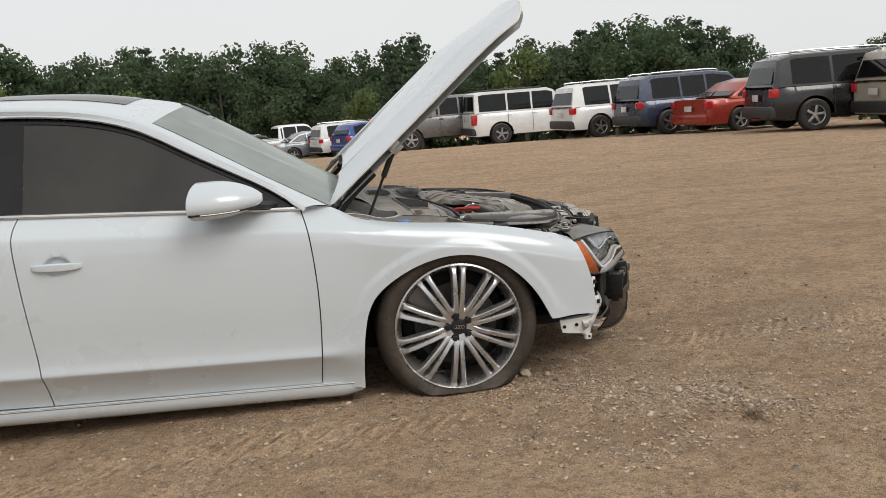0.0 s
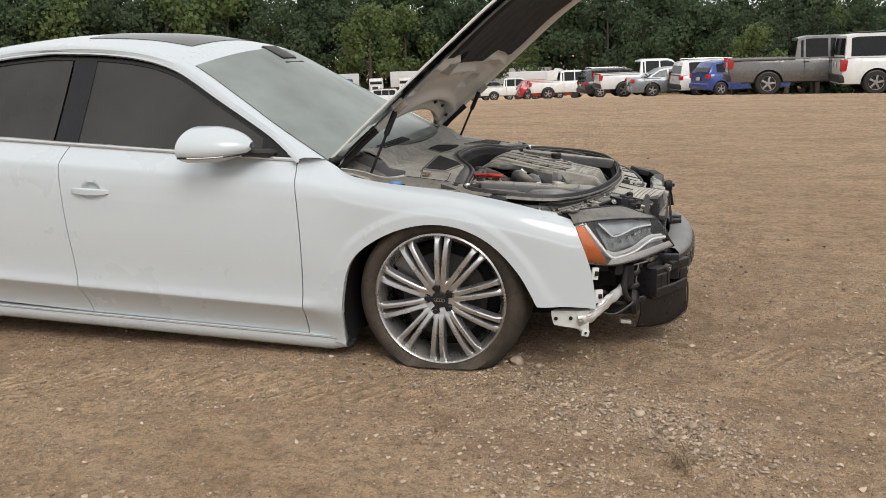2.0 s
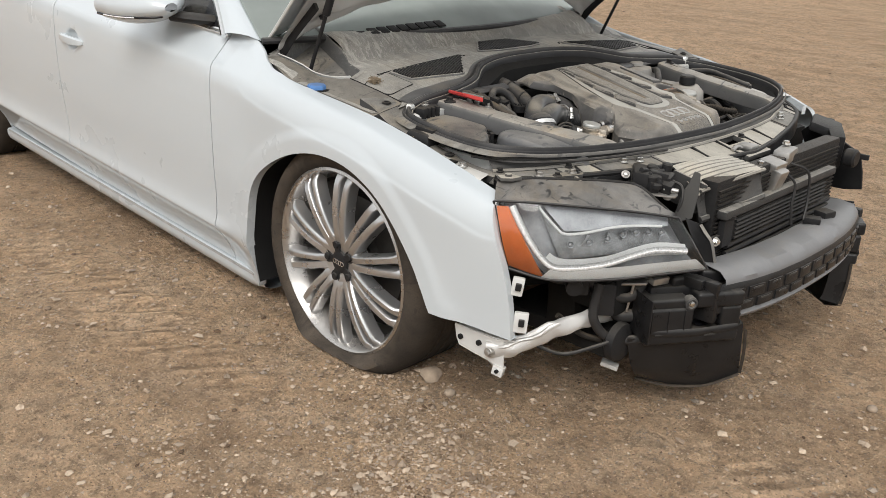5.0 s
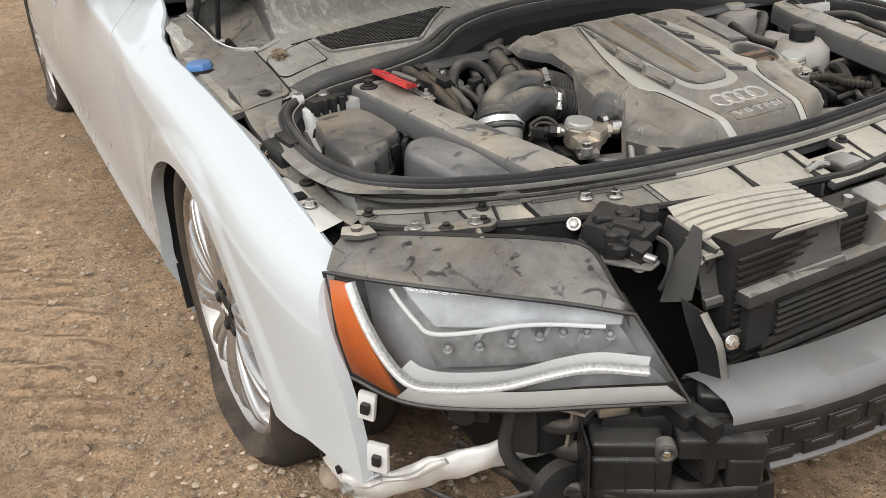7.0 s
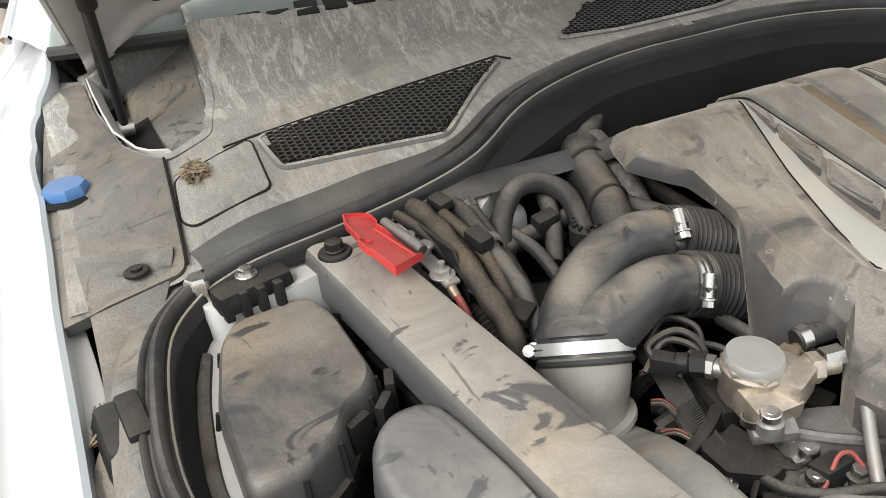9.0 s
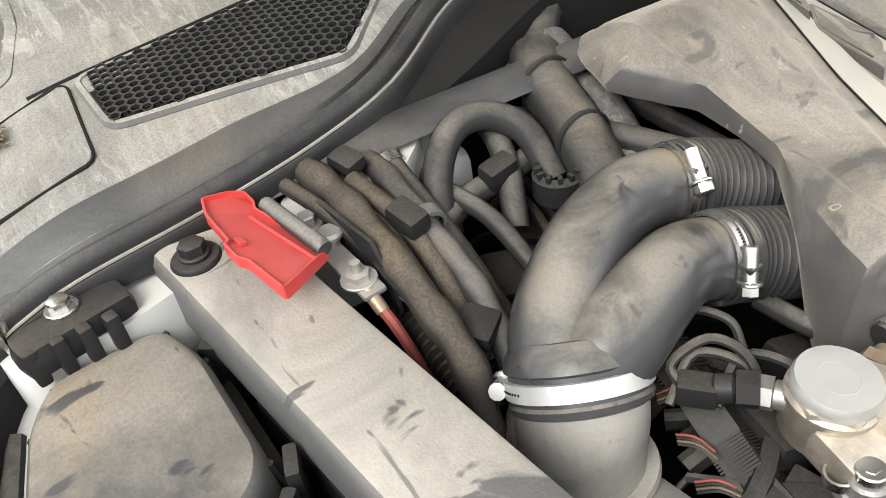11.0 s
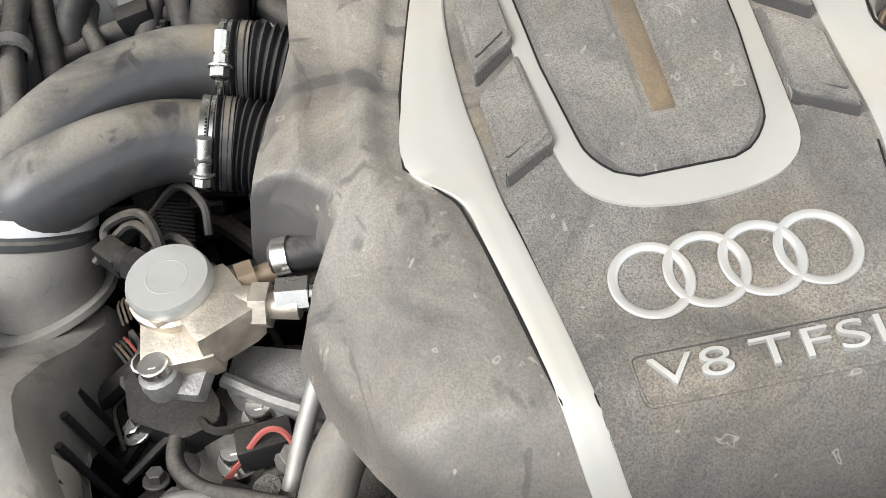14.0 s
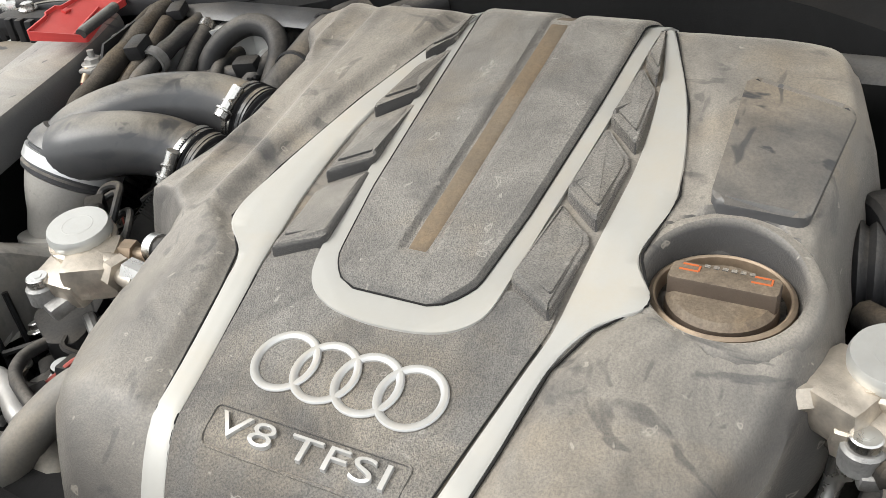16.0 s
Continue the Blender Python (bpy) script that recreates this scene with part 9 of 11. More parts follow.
# ---- high-pressure pumps ----
def fuel_pump(c, s, spin=0.0):
    """Pump with a hexagonal cap, body, side ports and a bolted foot."""
    c = V(c)
    ax = V((0.10, -0.06 * s, 1)).normalized()
    R3 = ax.to_track_quat("Z", "Y").to_matrix().to_4x4()
    at = Matrix.Translation(c) @ R3 @ pose(0, 0, 0, 0, 0, spin)
    ob = part("fuel_pump", moved(lathe([(0.0, -0.052), (0.022, -0.052), (0.026, -0.046), (0.026, -0.022), (0.0285, -0.018), (0.0285, -0.014), (0.025, -0.012), (0.025, -0.006)], 32, "Z"), at), "pump", car, "metal high-pressure fuel pump with hexagonal cap")
    part("pump_cap", moved(tube([(0, 0, -0.012), (0, 0, -0.010), (0, 0, -0.004), (0, 0, 0.0)], lambda t: (0.0255, 0.0268, 0.0268, 0.0252)[round(t * 3)], 40), at), "pump_top", ob, "flat plated hexagonal cap")
    part("cap_hex", moved(tube([(0, 0, -0.014), (0, 0, -0.009)], 0.0288, 6), at), "pump", ob)
    part("cap_ridge", moved(lathe([(0.0122, 0.0001), (0.0128, 0.0003), (0.0134, 0.0001)], 28, "Z"), at), "pump_top", ob)
    part("pump_body", join(box(tuple(c + V((0.012, 0.022 * -s, -0.030))), (0.050, 0.046, 0.036), 0.010, (0, 6, 28 * -s)), box(tuple(c + V((0.020, -0.002, -0.040))), (0.045, 0.05, 0.03), 0.009, (0, 14, 0))), "pump", ob)
    ports = ((62, 0.060, 0.0105), (96, 0.046, 0.0085), (-118, 0.048, 0.011))
    if s < 0:
        ports = ()
        for dx, dy, r0, m_ in ((-0.017, 0.060, 0.0105, "brass"), (0.016, 0.076, 0.0125, "pump"), (-0.050, -0.034, 0.0095, "steel")):
            d = V((dx, dy, -0.08 * math.hypot(dx, dy))).normalized()
            L = math.hypot(dx, dy)
            p0 = c + V((0.004, 0, -0.022))
            q = p0 + d * L * 0.62
            part("port", join(cyl(p0, q, r0, 16, bevel=0.001), tube([q, q + d * 0.010, q + d * 0.011], lambda t: r0 * 1.2, 6), cyl(q + d * 0.01, p0 + d * L, r0 * 0.7, 12)), m_, ob)
    for a, L, r in ports:
        d = V((math.cos(radians(a)) * 1.0, math.sin(radians(a)), 0))
        d = V((d.x, d.y * -s * -1, 0)) if s < 0 else V((d.x, -d.y, 0))
        p0 = c + V((0, 0, -0.026)) + d * 0.018
        p1 = p0 + d * L * 0.5
        p2 = p0 + d * L
        part("port", join(cyl(p0, p1, r, 14, bevel=0.001), tube([p1, p1 + d * 0.010, p1 + d * 0.012], lambda t: r * 1.15, 6), cyl(p1 + d * 0.01, p2, r * 0.72, 12)), "pump" if a != -118 else "steel", ob)
    foot = c + V((0.036, 0.004 * s, -0.050))
    part("pump_foot", join(box(tuple(foot + V((-0.012, 0, 0))), (0.055, 0.042, 0.014), 0.005, (0, 12, 20 * s)), cyl(foot + V((0.006, -0.012, -0.004)), foot + V((0.006, -0.012, 0.014)), 0.0125, 16, bevel=0.002)), "alu", ob)
    part("pump_bolt", join(cyl(foot + V((0.006, -0.012, 0.014)), foot + V((0.006, -0.012, 0.022)), 0.0095, 16, bevel=0.001), cyl(foot + V((0.006, -0.012, 0.0215)), foot + V((0.006, -0.012, 0.0225)), 0.0045, 6)), "zinc", ob)
    return ob


fuel_pump((0.406, -0.305, 0.694), -1, 12)
fuel_pump((0.362, 0.311, 0.708), 1, 4)
part("pump_bracket", join(prism(rounded([(0.405, -0.285), (0.440, -0.296), (0.452, -0.268), (0.470, -0.240), (0.478, -0.205), (0.440, -0.200), (0.425, -0.230)], 0.010), lambda x, y: 0.617 - 0.25 * max(0.0, x - 0.43), 0.02, 0.004), tube([(0.436, -0.292, 0.622), (0.455, -0.262, 0.616), (0.474, -0.225, 0.610)], 0.0055, 8, 10)), "alu", car, "cast aluminium pump bracket")
part("cam_cover", prism(rounded([(0.40, -0.30), (0.47, -0.33), (0.56, -0.30), (0.585, -0.22), (0.54, -0.17), (0.44, -0.19)], 0.02), lambda x, y: 0.588 - 0.1 * (x - 0.45), 0.06, 0.012), "casting", car, "oily cast cam cover")
for x, y in ((0.490, -0.231), (0.507, -0.270), (0.449, -0.274), (0.448, -0.212), (0.477, -0.290), (0.556, -0.205)):
    part("cam_bolt", join(lathe([(0.0, 0.012), (0.009, 0.012), (0.010, 0.010), (0.010, 0.0), (0.015, 0.0), (0.016, -0.006)], 20, "Z", (x, y, 0.594 - 0.1 * (x - 0.45))), cyl((x, y, 0.6055 - 0.1 * (x - 0.45)), (x, y, 0.607 - 0.1 * (x - 0.45)), 0.0045, 6)), "zinc", car)

# ---- loom duct with ribs beside the pump ----
LOOM = [(0.262, -0.342, 0.655), (0.286, -0.336, 0.643), (0.315, -0.335, 0.632), (0.345, -0.337, 0.620), (0.368, -0.338, 0.610), (0.392, -0.340, 0.602), (0.415, -0.340, 0.597)]
ld = part("cable_duct", tube(LOOM, 0.0165, 4, 24, squash=(1.15, 0.95)), "plastic_clean", car, "dusty black cable duct with ribs")
lp = spline(LOOM, 60)
for i in list(range(8, 20)) + list(range(36, 50)):
    d = (lp[i + 1] - lp[i - 1]).normalized()
    part("duct_rib", tube([lp[i] - d * 0.0008, lp[i] + d * 0.0008], 0.0182, 4, squash=(1.15, 0.97)), "plastic_clean", ld)
part("duct_end", prism(rounded([(0.396, -0.346), (0.417, -0.311), (0.440, -0.300), (0.454, -0.301), (0.463, -0.323), (0.444, -0.359), (0.412, -0.364)], 0.004), lambda x, y: 0.609 - 0.12 * (x - 0.43) - 0.10 * (y + 0.33), 0.024, 0.002), "plastic_clean", ld)

# ---- hoses, pipes and wires of the bay ----
def hose(name, pts, r, mat_="hose", label="", n=24, seg=10, ring=None):
    ob = part(name, tube(pts, r, seg, n), mat_, car, label)
    sp = spline(pts, n)
    for t in ring or ():
        k = int(t * (n - 1))
        d = (sp[k + 1] - sp[k]).normalized()
        part("hose_band", tube([sp[k] - d * 0.005, sp[k] + d * 0.005], (r(t) if callable(r) else r) + 0.0018, seg + 6), "zinc", ob, "bright spring clamp")
    return ob


# behind the intake duct: heater hoses, valve and looms
hose("heater_hose", [(0.130, -0.415, 0.660), (0.100, -0.405, 0.712), (0.075, -0.375, 0.738), (0.072, -0.340, 0.738), (0.092, -0.315, 0.722), (0.125, -0.312, 0.690)], 0.0125, label="black heater hose bent over", ring=(0.12,))
part("hose_valve", join(lathe([(0.0, 0.676), (0.016, 0.676), (0.022, 0.680), (0.022, 0.700), (0.016, 0.704)], 20, "Z", (0.132, -0.312, 0)), *[box((0.132 + 0.017 * math.cos(a), -0.312 + 0.017 * math.sin(a), 0.7045), (0.006, 0.004, 0.006), 0.001, (0, 0, math.degrees(a))) for a in np.linspace(0, 2 * math.pi, 13)[:-1]]), "plastic_clean", car, "ribbed black hose valve")
hose("heater_hose", [(0.125, -0.420, 0.690), (0.105, -0.385, 0.692), (0.098, -0.345, 0.694), (0.088, -0.300, 0.698), (0.06, -0.26, 0.705)], 0.011, label="short black cross hose")
part("corrugated_loom", ribbed([(0.128, -0.413, 0.664), (0.165, -0.425, 0.650), (0.200, -0.436, 0.632), (0.24, -0.45, 0.60)], 0.0125, 0.0020, 18, 12, 4), "hose", car, "corrugated black hose")
hose("wire_loom", [(0.022, -0.500, 0.745), (0.080, -0.490, 0.745), (0.131, -0.482, 0.735), (0.209, -0.477, 0.712), (0.259, -0.474, 0.690), (0.29, -0.48, 0.64)], lambda t: 0.0125 + 0.0012 * math.sin(40 * t), "loom", "taped brown wire loom", 40)
hose("wire_loom", [(0.060, -0.478, 0.736), (0.120, -0.468, 0.728), (0.180, -0.465, 0.706), (0.235, -0.462, 0.672)], 0.0075, "loom", "thin taped brown loom", 30)
hose("wire_loom", [(0.012, -0.455, 0.735), (0.076, -0.443, 0.735), (0.155, -0.441, 0.720), (0.217, -0.436, 0.695), (0.262, -0.440, 0.655)], lambda t: 0.0105 + 0.0008 * math.sin(46 * t), "hose", "black taped cable", 40, 10, (0.5,))
hose("wire_loom", [(-0.005, -0.432, 0.742), (0.045, -0.430, 0.738), (0.090, -0.428, 0.722), (0.150, -0.420, 0.690), (0.215, -0.415, 0.650)], 0.0105, "hose", "black coolant pipe", 30, 10, (0.42,))
part("corrugated_loom", ribbed([(0.05, -0.515, 0.715), (0.12, -0.488, 0.700), (0.19, -0.476, 0.670), (0.26, -0.470, 0.640)], 0.0115, 0.0016, 34, 10, 4), "loom", car, "corrugated brown wire loom")
part("loom_tray", thick(rows_mesh([[V((0.075, -0.535, 0.735)), V((0.075, -0.505, 0.712))], [V((0.15, -0.500, 0.722)), V((0.15, -0.478, 0.690))], [V((0.215, -0.475, 0.700)), V((0.215, -0.458, 0.660))]]), 0.004), "plastic_clean", car, "black loom tray")
hose("turbo_pipe", [(0.010, -0.250, 0.735), (0.050, -0.268, 0.732), (0.105, -0.275, 0.715), (0.155, -0.285, 0.690), (0.21, -0.30, 0.65)], 0.024, "hose", "thick wrapped turbo pipe", 30, 14)
for p in ((0.055, -0.268, 0.731), (0.118, -0.277, 0.709)):
    part("pipe_tie", lathe([(0.0255, -0.003), (0.0275, -0.002), (0.0275, 0.002), (0.0255, 0.003)], 20, "X", p), "plastic_clean", car)
hose("woven_sleeve", [(-0.02, -0.215, 0.722), (0.03, -0.225, 0.716), (0.08, -0.228, 0.700), (0.13, -0.235, 0.67)], 0.021, "weave", "silver woven heat sleeve", 24, 14)
hose("rear_hose", [(-0.06, -0.19, 0.735), (-0.01, -0.24, 0.725), (0.02, -0.30, 0.715), (0.01, -0.36, 0.71)], 0.016, "hose", "black hose along the bulkhead")
part("bulkhead_plate", box((0.015, -0.44, 0.695), (0.02, 0.16, 0.09), 0.006, (0, -10, 8)), "paint_in", car, "white bulkhead metal")
part("white_bottle", join(box((0.02, -0.395, 0.690), (0.05, 0.06, 0.08), 0.016), box((0.045, -0.365, 0.672), (0.03, 0.03, 0.06), 0.01)), "paint_in", car, "pale grey fluid bottle")
# low, dark machinery seen between the hoses
mr = random.Random(21)
for i in range(46):
    x, y = mr.uniform(0.02, 0.42), mr.uniform(-0.46, -0.24)
    z = mr.uniform(0.54, 0.63) if x < 0.27 or y > -0.36 else 0.52
    if i % 3 == 0:
        part("engine_block_piece", box((x, y, z), (mr.uniform(0.03, 0.07), mr.uniform(0.03, 0.06), mr.uniform(0.03, 0.06)), 0.008, (mr.uniform(-20, 20), mr.uniform(-20, 20), mr.uniform(0, 90))), "plastic_clean", car)
    else:
        a = mr.uniform(0, 6.28)
        L = mr.uniform(0.04, 0.09)
        d = V((math.cos(a), math.sin(a), 0)) * L
        p = V((x, y, z))
        part("small_hose", tube([p - d, p - d * 0.3 + V((0, 0, mr.uniform(0, 0.03))), p + d * 0.4 + V((mr.uniform(-0.02, 0.02), 0, 0.015)), p + d + V((0, 0, -0.02))], mr.uniform(0.004, 0.010), 8, 10), mr.choice(("hose", "loom", "plastic_clean")), car)
for pts, r, m_, lab in (([(0.02, -0.525, 0.742), (0.07, -0.512, 0.744), (0.12, -0.498, 0.738), (0.17, -0.484, 0.722)], 0.0065, "loom", "thin brown taped loom"),
                        ([(0.09, -0.470, 0.742), (0.14, -0.456, 0.728), (0.19, -0.452, 0.706), (0.24, -0.452, 0.66)], 0.009, "loom", "brown taped loom with cloth tape"),
                        ([(0.06, -0.400, 0.700), (0.10, -0.395, 0.702), (0.14, -0.38, 0.690), (0.19, -0.37, 0.66)], 0.008, "hose", "small black vacuum hose"),
                        ([(0.02, -0.33, 0.72), (0.06, -0.33, 0.715), (0.10, -0.34, 0.70), (0.14, -0.36, 0.67)], 0.011, "hose", "black hose behind the valve"),
                        ([(0.00, -0.39, 0.715), (0.03, -0.36, 0.722), (0.05, -0.32, 0.720), (0.05, -0.28, 0.705)], 0.0075, "hose", "black hose along the bulkhead"),
                        ([(0.22, -0.44, 0.655), (0.255, -0.425, 0.668), (0.275, -0.44, 0.662), (0.30, -0.47, 0.64)], 0.010, "loom", "taped loom branch"),
                        ([(0.24, -0.40, 0.64), (0.25, -0.36, 0.65), (0.24, -0.32, 0.645), (0.25, -0.28, 0.63)], 0.009, "hose", "black hose below the intake")):
    hose("engine_hose", pts, r, m_, lab, 20)
for c, sz, rt in (((0.155, -0.455, 0.738), (0.03, 0.02, 0.018), 15), ((0.075, -0.465, 0.750), (0.026, 0.020, 0.014), 20), ((0.235, -0.452, 0.690), (0.028, 0.030, 0.016), 40), ((0.105, -0.352, 0.706), (0.02, 0.03, 0.02), 10)):
    part("loom_clip", box(c, sz, 0.005, (6, 10, rt)), "plastic_clean", car, "black loom clip")
for c, d in (((0.110, -0.411, 0.690), (0.2, 0.1, 1)), ((0.150, -0.441, 0.722), (1, 0.05, -0.2))):
    clamp(c, d, 0.0135, 0.012, "alu")
# in front of the pump: pipes and connectors
hose("ignition_lead", [(0.452, -0.330, 0.598), (0.482, -0.326, 0.606), (0.508, -0.305, 0.614), (0.524, -0.275, 0.620), (0.536, -0.245, 0.618)], 0.0058, "hose", "grey ribbed lead")
hose("coolant_pipe", [(0.524, -0.372, 0.585), (0.521, -0.350, 0.602), (0.516, -0.318, 0.612), (0.526, -0.290, 0.610), (0.536, -0.271, 0.608), (0.541, -0.252, 0.604)], 0.0100, "pipe", "bare aluminium coolant pipe")
hose("coolant_hose", [(0.538, -0.262, 0.606), (0.552, -0.230, 0.596), (0.575, -0.19, 0.575)], 0.0135, "hose_dusty", "dusty coolant hose", ring=(0.15,))
hose("bypass_pipe", [(0.548, -0.335, 0.592), (0.556, -0.322, 0.578), (0.562, -0.312, 0.578), (0.568, -0.300, 0.582)], 0.0072, "pipe", "bent metal bypass pipe")
hose("bypass_hose", [(0.566, -0.305, 0.582), (0.572, -0.290, 0.588), (0.582, -0.272, 0.582), (0.598, -0.258, 0.560)], 0.0115, "hose_dusty", "short dusty hose", ring=(0.15, 0.35))
hose("radiator_hose", [(0.500, -0.205, 0.640), (0.525, -0.222, 0.632), (0.560, -0.236, 0.612), (0.600, -0.246, 0.575)], 0.0165, "hose_dusty", "grey radiator hose", 24, 16)
hose("front_pipe", [(0.545, -0.205, 0.588), (0.548, -0.180, 0.590), (0.545, -0.150, 0.592), (0.540, -0.115, 0.592)], 0.0095, "hose_dusty", "dusty grey hose under the cover", 20, 12, ring=(0.35, 0.5))
hose("front_pipe", [(0.590, -0.195, 0.565), (0.572, -0.165, 0.575), (0.558, -0.140, 0.580), (0.548, -0.115, 0.585)], 0.0135, "hose_dusty", "dusty grey hose under the cover", 20, 12)
hose("front_pipe", [(0.500, -0.362, 0.572), (0.508, -0.348, 0.586), (0.520, -0.334, 0.590)], 0.0105, "hose_dusty", "short dusty elbow hose", 14, 12)
hose("red_wire", [(0.492, -0.300, 0.590), (0.484, -0.283, 0.604), (0.477, -0.268, 0.615), (0.479, -0.256, 0.615), (0.488, -0.249, 0.603)], 0.0021, "redwire", "faded red wire loop", 24, 6)
hose("pressure_pipe", [(0.512, -0.255, 0.600), (0.485, -0.240, 0.622), (0.455, -0.222, 0.645), (0.432, -0.216, 0.655)], 0.0062, "pipe", "bent steel pressure pipe")
for c, sz, rt in (((0.500, -0.345, 0.560), (0.05, 0.03, 0.04), 30), ((0.520, -0.315, 0.570), (0.04, 0.03, 0.03), 10), ((0.475, -0.315, 0.575), (0.05, 0.016, 0.018), 55), ((0.505, -0.290, 0.585), (0.03, 0.02, 0.022), 60), ((0.55, -0.37, 0.55), (0.06, 0.06, 0.05), 0)):
    part("connector", box(c, sz, 0.005, (8, 5, rt)), "plastic_clean", car, "black wire connector")
for c in ((0.340, -0.345, 0.668), (0.355, -0.318, 0.662), (0.30, -0.318, 0.66)):
    hose("injector_lead", [(c[0], c[1] - 0.03, c[2] - 0.012), (c[0] - 0.012, c[1], c[2] + 0.006), (c[0] + 0.010, c[1] + 0.02, c[2] + 0.004), (c[0] + 0.026, c[1] + 0.02, c[2] - 0.012)], 0.0034, "hose", "thin injector lead", 14, 8)
hose("pump_hose", [(0.389, -0.244, 0.674), (0.391, -0.225, 0.676), (0.394, -0.200, 0.678)], 0.0112, "hose", "black fuel hose", 10, 12, ring=(0.3,))
part("fuel_banjo", join(cyl((0.419, -0.242, 0.671), (0.421, -0.222, 0.670), 0.0115, 6), cyl((0.421, -0.222, 0.670), (0.423, -0.206, 0.668), 0.006, 10)), "zinc", car, "plated hexagon union")
part("sensor_plug", join(cyl((0.362, -0.340, 0.668), (0.352, -0.350, 0.666), 0.010, 12, bevel=0.002), box((0.346, -0.357, 0.664), (0.026, 0.018, 0.018), 0.003, (0, 0, 42)), tube([(0.372, -0.330, 0.669), (0.362, -0.340, 0.668)], 0.0125, 6)), "plastic_clean", car, "grey sensor plug")
hose("sensor_lead", [(0.340, -0.363, 0.663), (0.326, -0.362, 0.674), (0.330, -0.335, 0.684), (0.350, -0.322, 0.678), (0.37, -0.322, 0.655)], 0.0036, "hose", "sensor lead", 20, 8)
part("elbow_clamp", lathe([(0.0085, -0.004), (0.0100, -0.0035), (0.0100, 0.0035), (0.0085, 0.004)], 14, "Z", (0.436, -0.330, 0.652)), "zinc", car, "small spring clamp below the pump")
pr = random.Random(33)
for i in range(34):
    x, y = pr.uniform(0.36, 0.56), pr.uniform(-0.385, -0.205)
    z_ = 0.598 - 0.25 * abs(y + 0.30) + pr.uniform(-0.02, 0.012)
    a = pr.uniform(0, 6.28)
    d = V((math.cos(a), math.sin(a), 0))
    p = V((x, y, z_))
    if i % 4 == 0:
        part("bracket_piece", box((x, y, z_), (pr.uniform(0.02, 0.045), pr.uniform(0.012, 0.025), pr.uniform(0.012, 0.02)), 0.003, (pr.uniform(-15, 15), pr.uniform(-15, 15), math.degrees(a))), pr.choice(("alu", "plastic_clean", "plastic_clean")), car)
    elif i % 4 == 1:
        part("small_bolt", hexbolt(p, pr.uniform(0.005, 0.008), 0.010, (pr.uniform(-0.3, 0.3), pr.uniform(-0.3, 0.3), 1)), pr.choice(("steel", "casting", "zinc")), car)
    else:
        L = pr.uniform(0.02, 0.05)
        part("small_wire", tube([p - d * L, p - d * L * 0.3 + V((0, 0, 0.012)), p + d.cross(V((0, 0, 1))) * L * 0.4 + V((0, 0, 0.008)), p + d * L], pr.uniform(0.0018, 0.0042), 6, 12), pr.choice(("hose", "loom", "plastic_clean", "hose")), car)
for i, (c, d) in enumerate(((V((0.325, -0.352, 0.640)), V((0.01, 0.012, 0.004))), (V((0.352, -0.362, 0.620)), V((0.014, 0.004, 0.002))), (V((0.378, -0.366, 0.606)), V((0.012, 0.008, 0.003))))):
    for k, m_ in enumerate(("redwire", "loom", "brass", "hose")):
        q = c + V((0.003 * k, -0.002 * k, 0.001 * k))
        part("bare_wire", tube([q - d, q + V((0, 0, 0.006)), q + d], 0.0011, 5, 8), m_, car)
# lower front of the bay
hose("front_hose", [(0.585, -0.10, 0.545), (0.60, -0.16, 0.56), (0.60, -0.24, 0.55), (0.59, -0.32, 0.54)], 0.018, "hose", "black front coolant hose", 20, 14)
hose("front_hose", [(0.58, -0.02, 0.53), (0.61, 0.06, 0.54), (0.61, 0.16, 0.545), (0.585, 0.26, 0.55)], 0.020, "hose", "black front coolant hose", 20, 14)
part("front_duct", tube([(0.500, 0.190, 0.605), (0.512, 0.27, 0.600), (0.522, 0.36, 0.590), (0.53, 0.46, 0.58)], 0.030, 16, 16), "duct", car, "dusty air duct on the far side")

for pts, r, m_, lab in (([(0.05, -0.30, 0.70), (0.10, -0.25, 0.695), (0.15, -0.21, 0.685), (0.20, -0.17, 0.67)], 0.014, "hose", "black hose under the cover edge"),
                        ([(0.00, -0.24, 0.715), (0.04, -0.20, 0.700), (0.10, -0.18, 0.685), (0.17, -0.16, 0.67)], 0.010, "hose", "black hose below the cover"),
                        ([(0.10, -0.30, 0.675), (0.15, -0.26, 0.665), (0.22, -0.23, 0.655), (0.30, -0.22, 0.65)], 0.009, "loom", "taped loom below the bellows"),
                        ([(0.30, -0.26, 0.655), (0.34, -0.25, 0.652), (0.37, -0.23, 0.648), (0.41, -0.21, 0.645)], 0.008, "hose", "black lead below the cover")):
    hose("engine_hose", pts, r, m_, lab, 20)

# ---- far side of the bay ----
hose("fuel_line", [(0.385, 0.296, 0.652), (0.392, 0.292, 0.622), (0.405, 0.288, 0.606), (0.432, 0.272, 0.600), (0.462, 0.254, 0.596)], 0.0065, "zinc", "bright steel fuel line", 24)
part("line_nut", join(tube([(0.380, 0.298, 0.668), (0.386, 0.296, 0.645)], 0.013, 6), cyl((0.386, 0.296, 0.645), (0.389, 0.295, 0.630), 0.009, 10)), "zinc", car, "plated union nut")
hose("fuel_hose", [(0.372, 0.322, 0.650), (0.380, 0.322, 0.620), (0.420, 0.312, 0.602), (0.465, 0.292, 0.590)], 0.0125, "hose", "grey fuel hose", 24, 12, ring=(0.3,))
hose("corrugated_loom", [(0.270, 0.292, 0.660), (0.290, 0.310, 0.668), (0.300, 0.345, 0.664), (0.28, 0.39, 0.655)], 0.012, "loom", "corrugated loom")
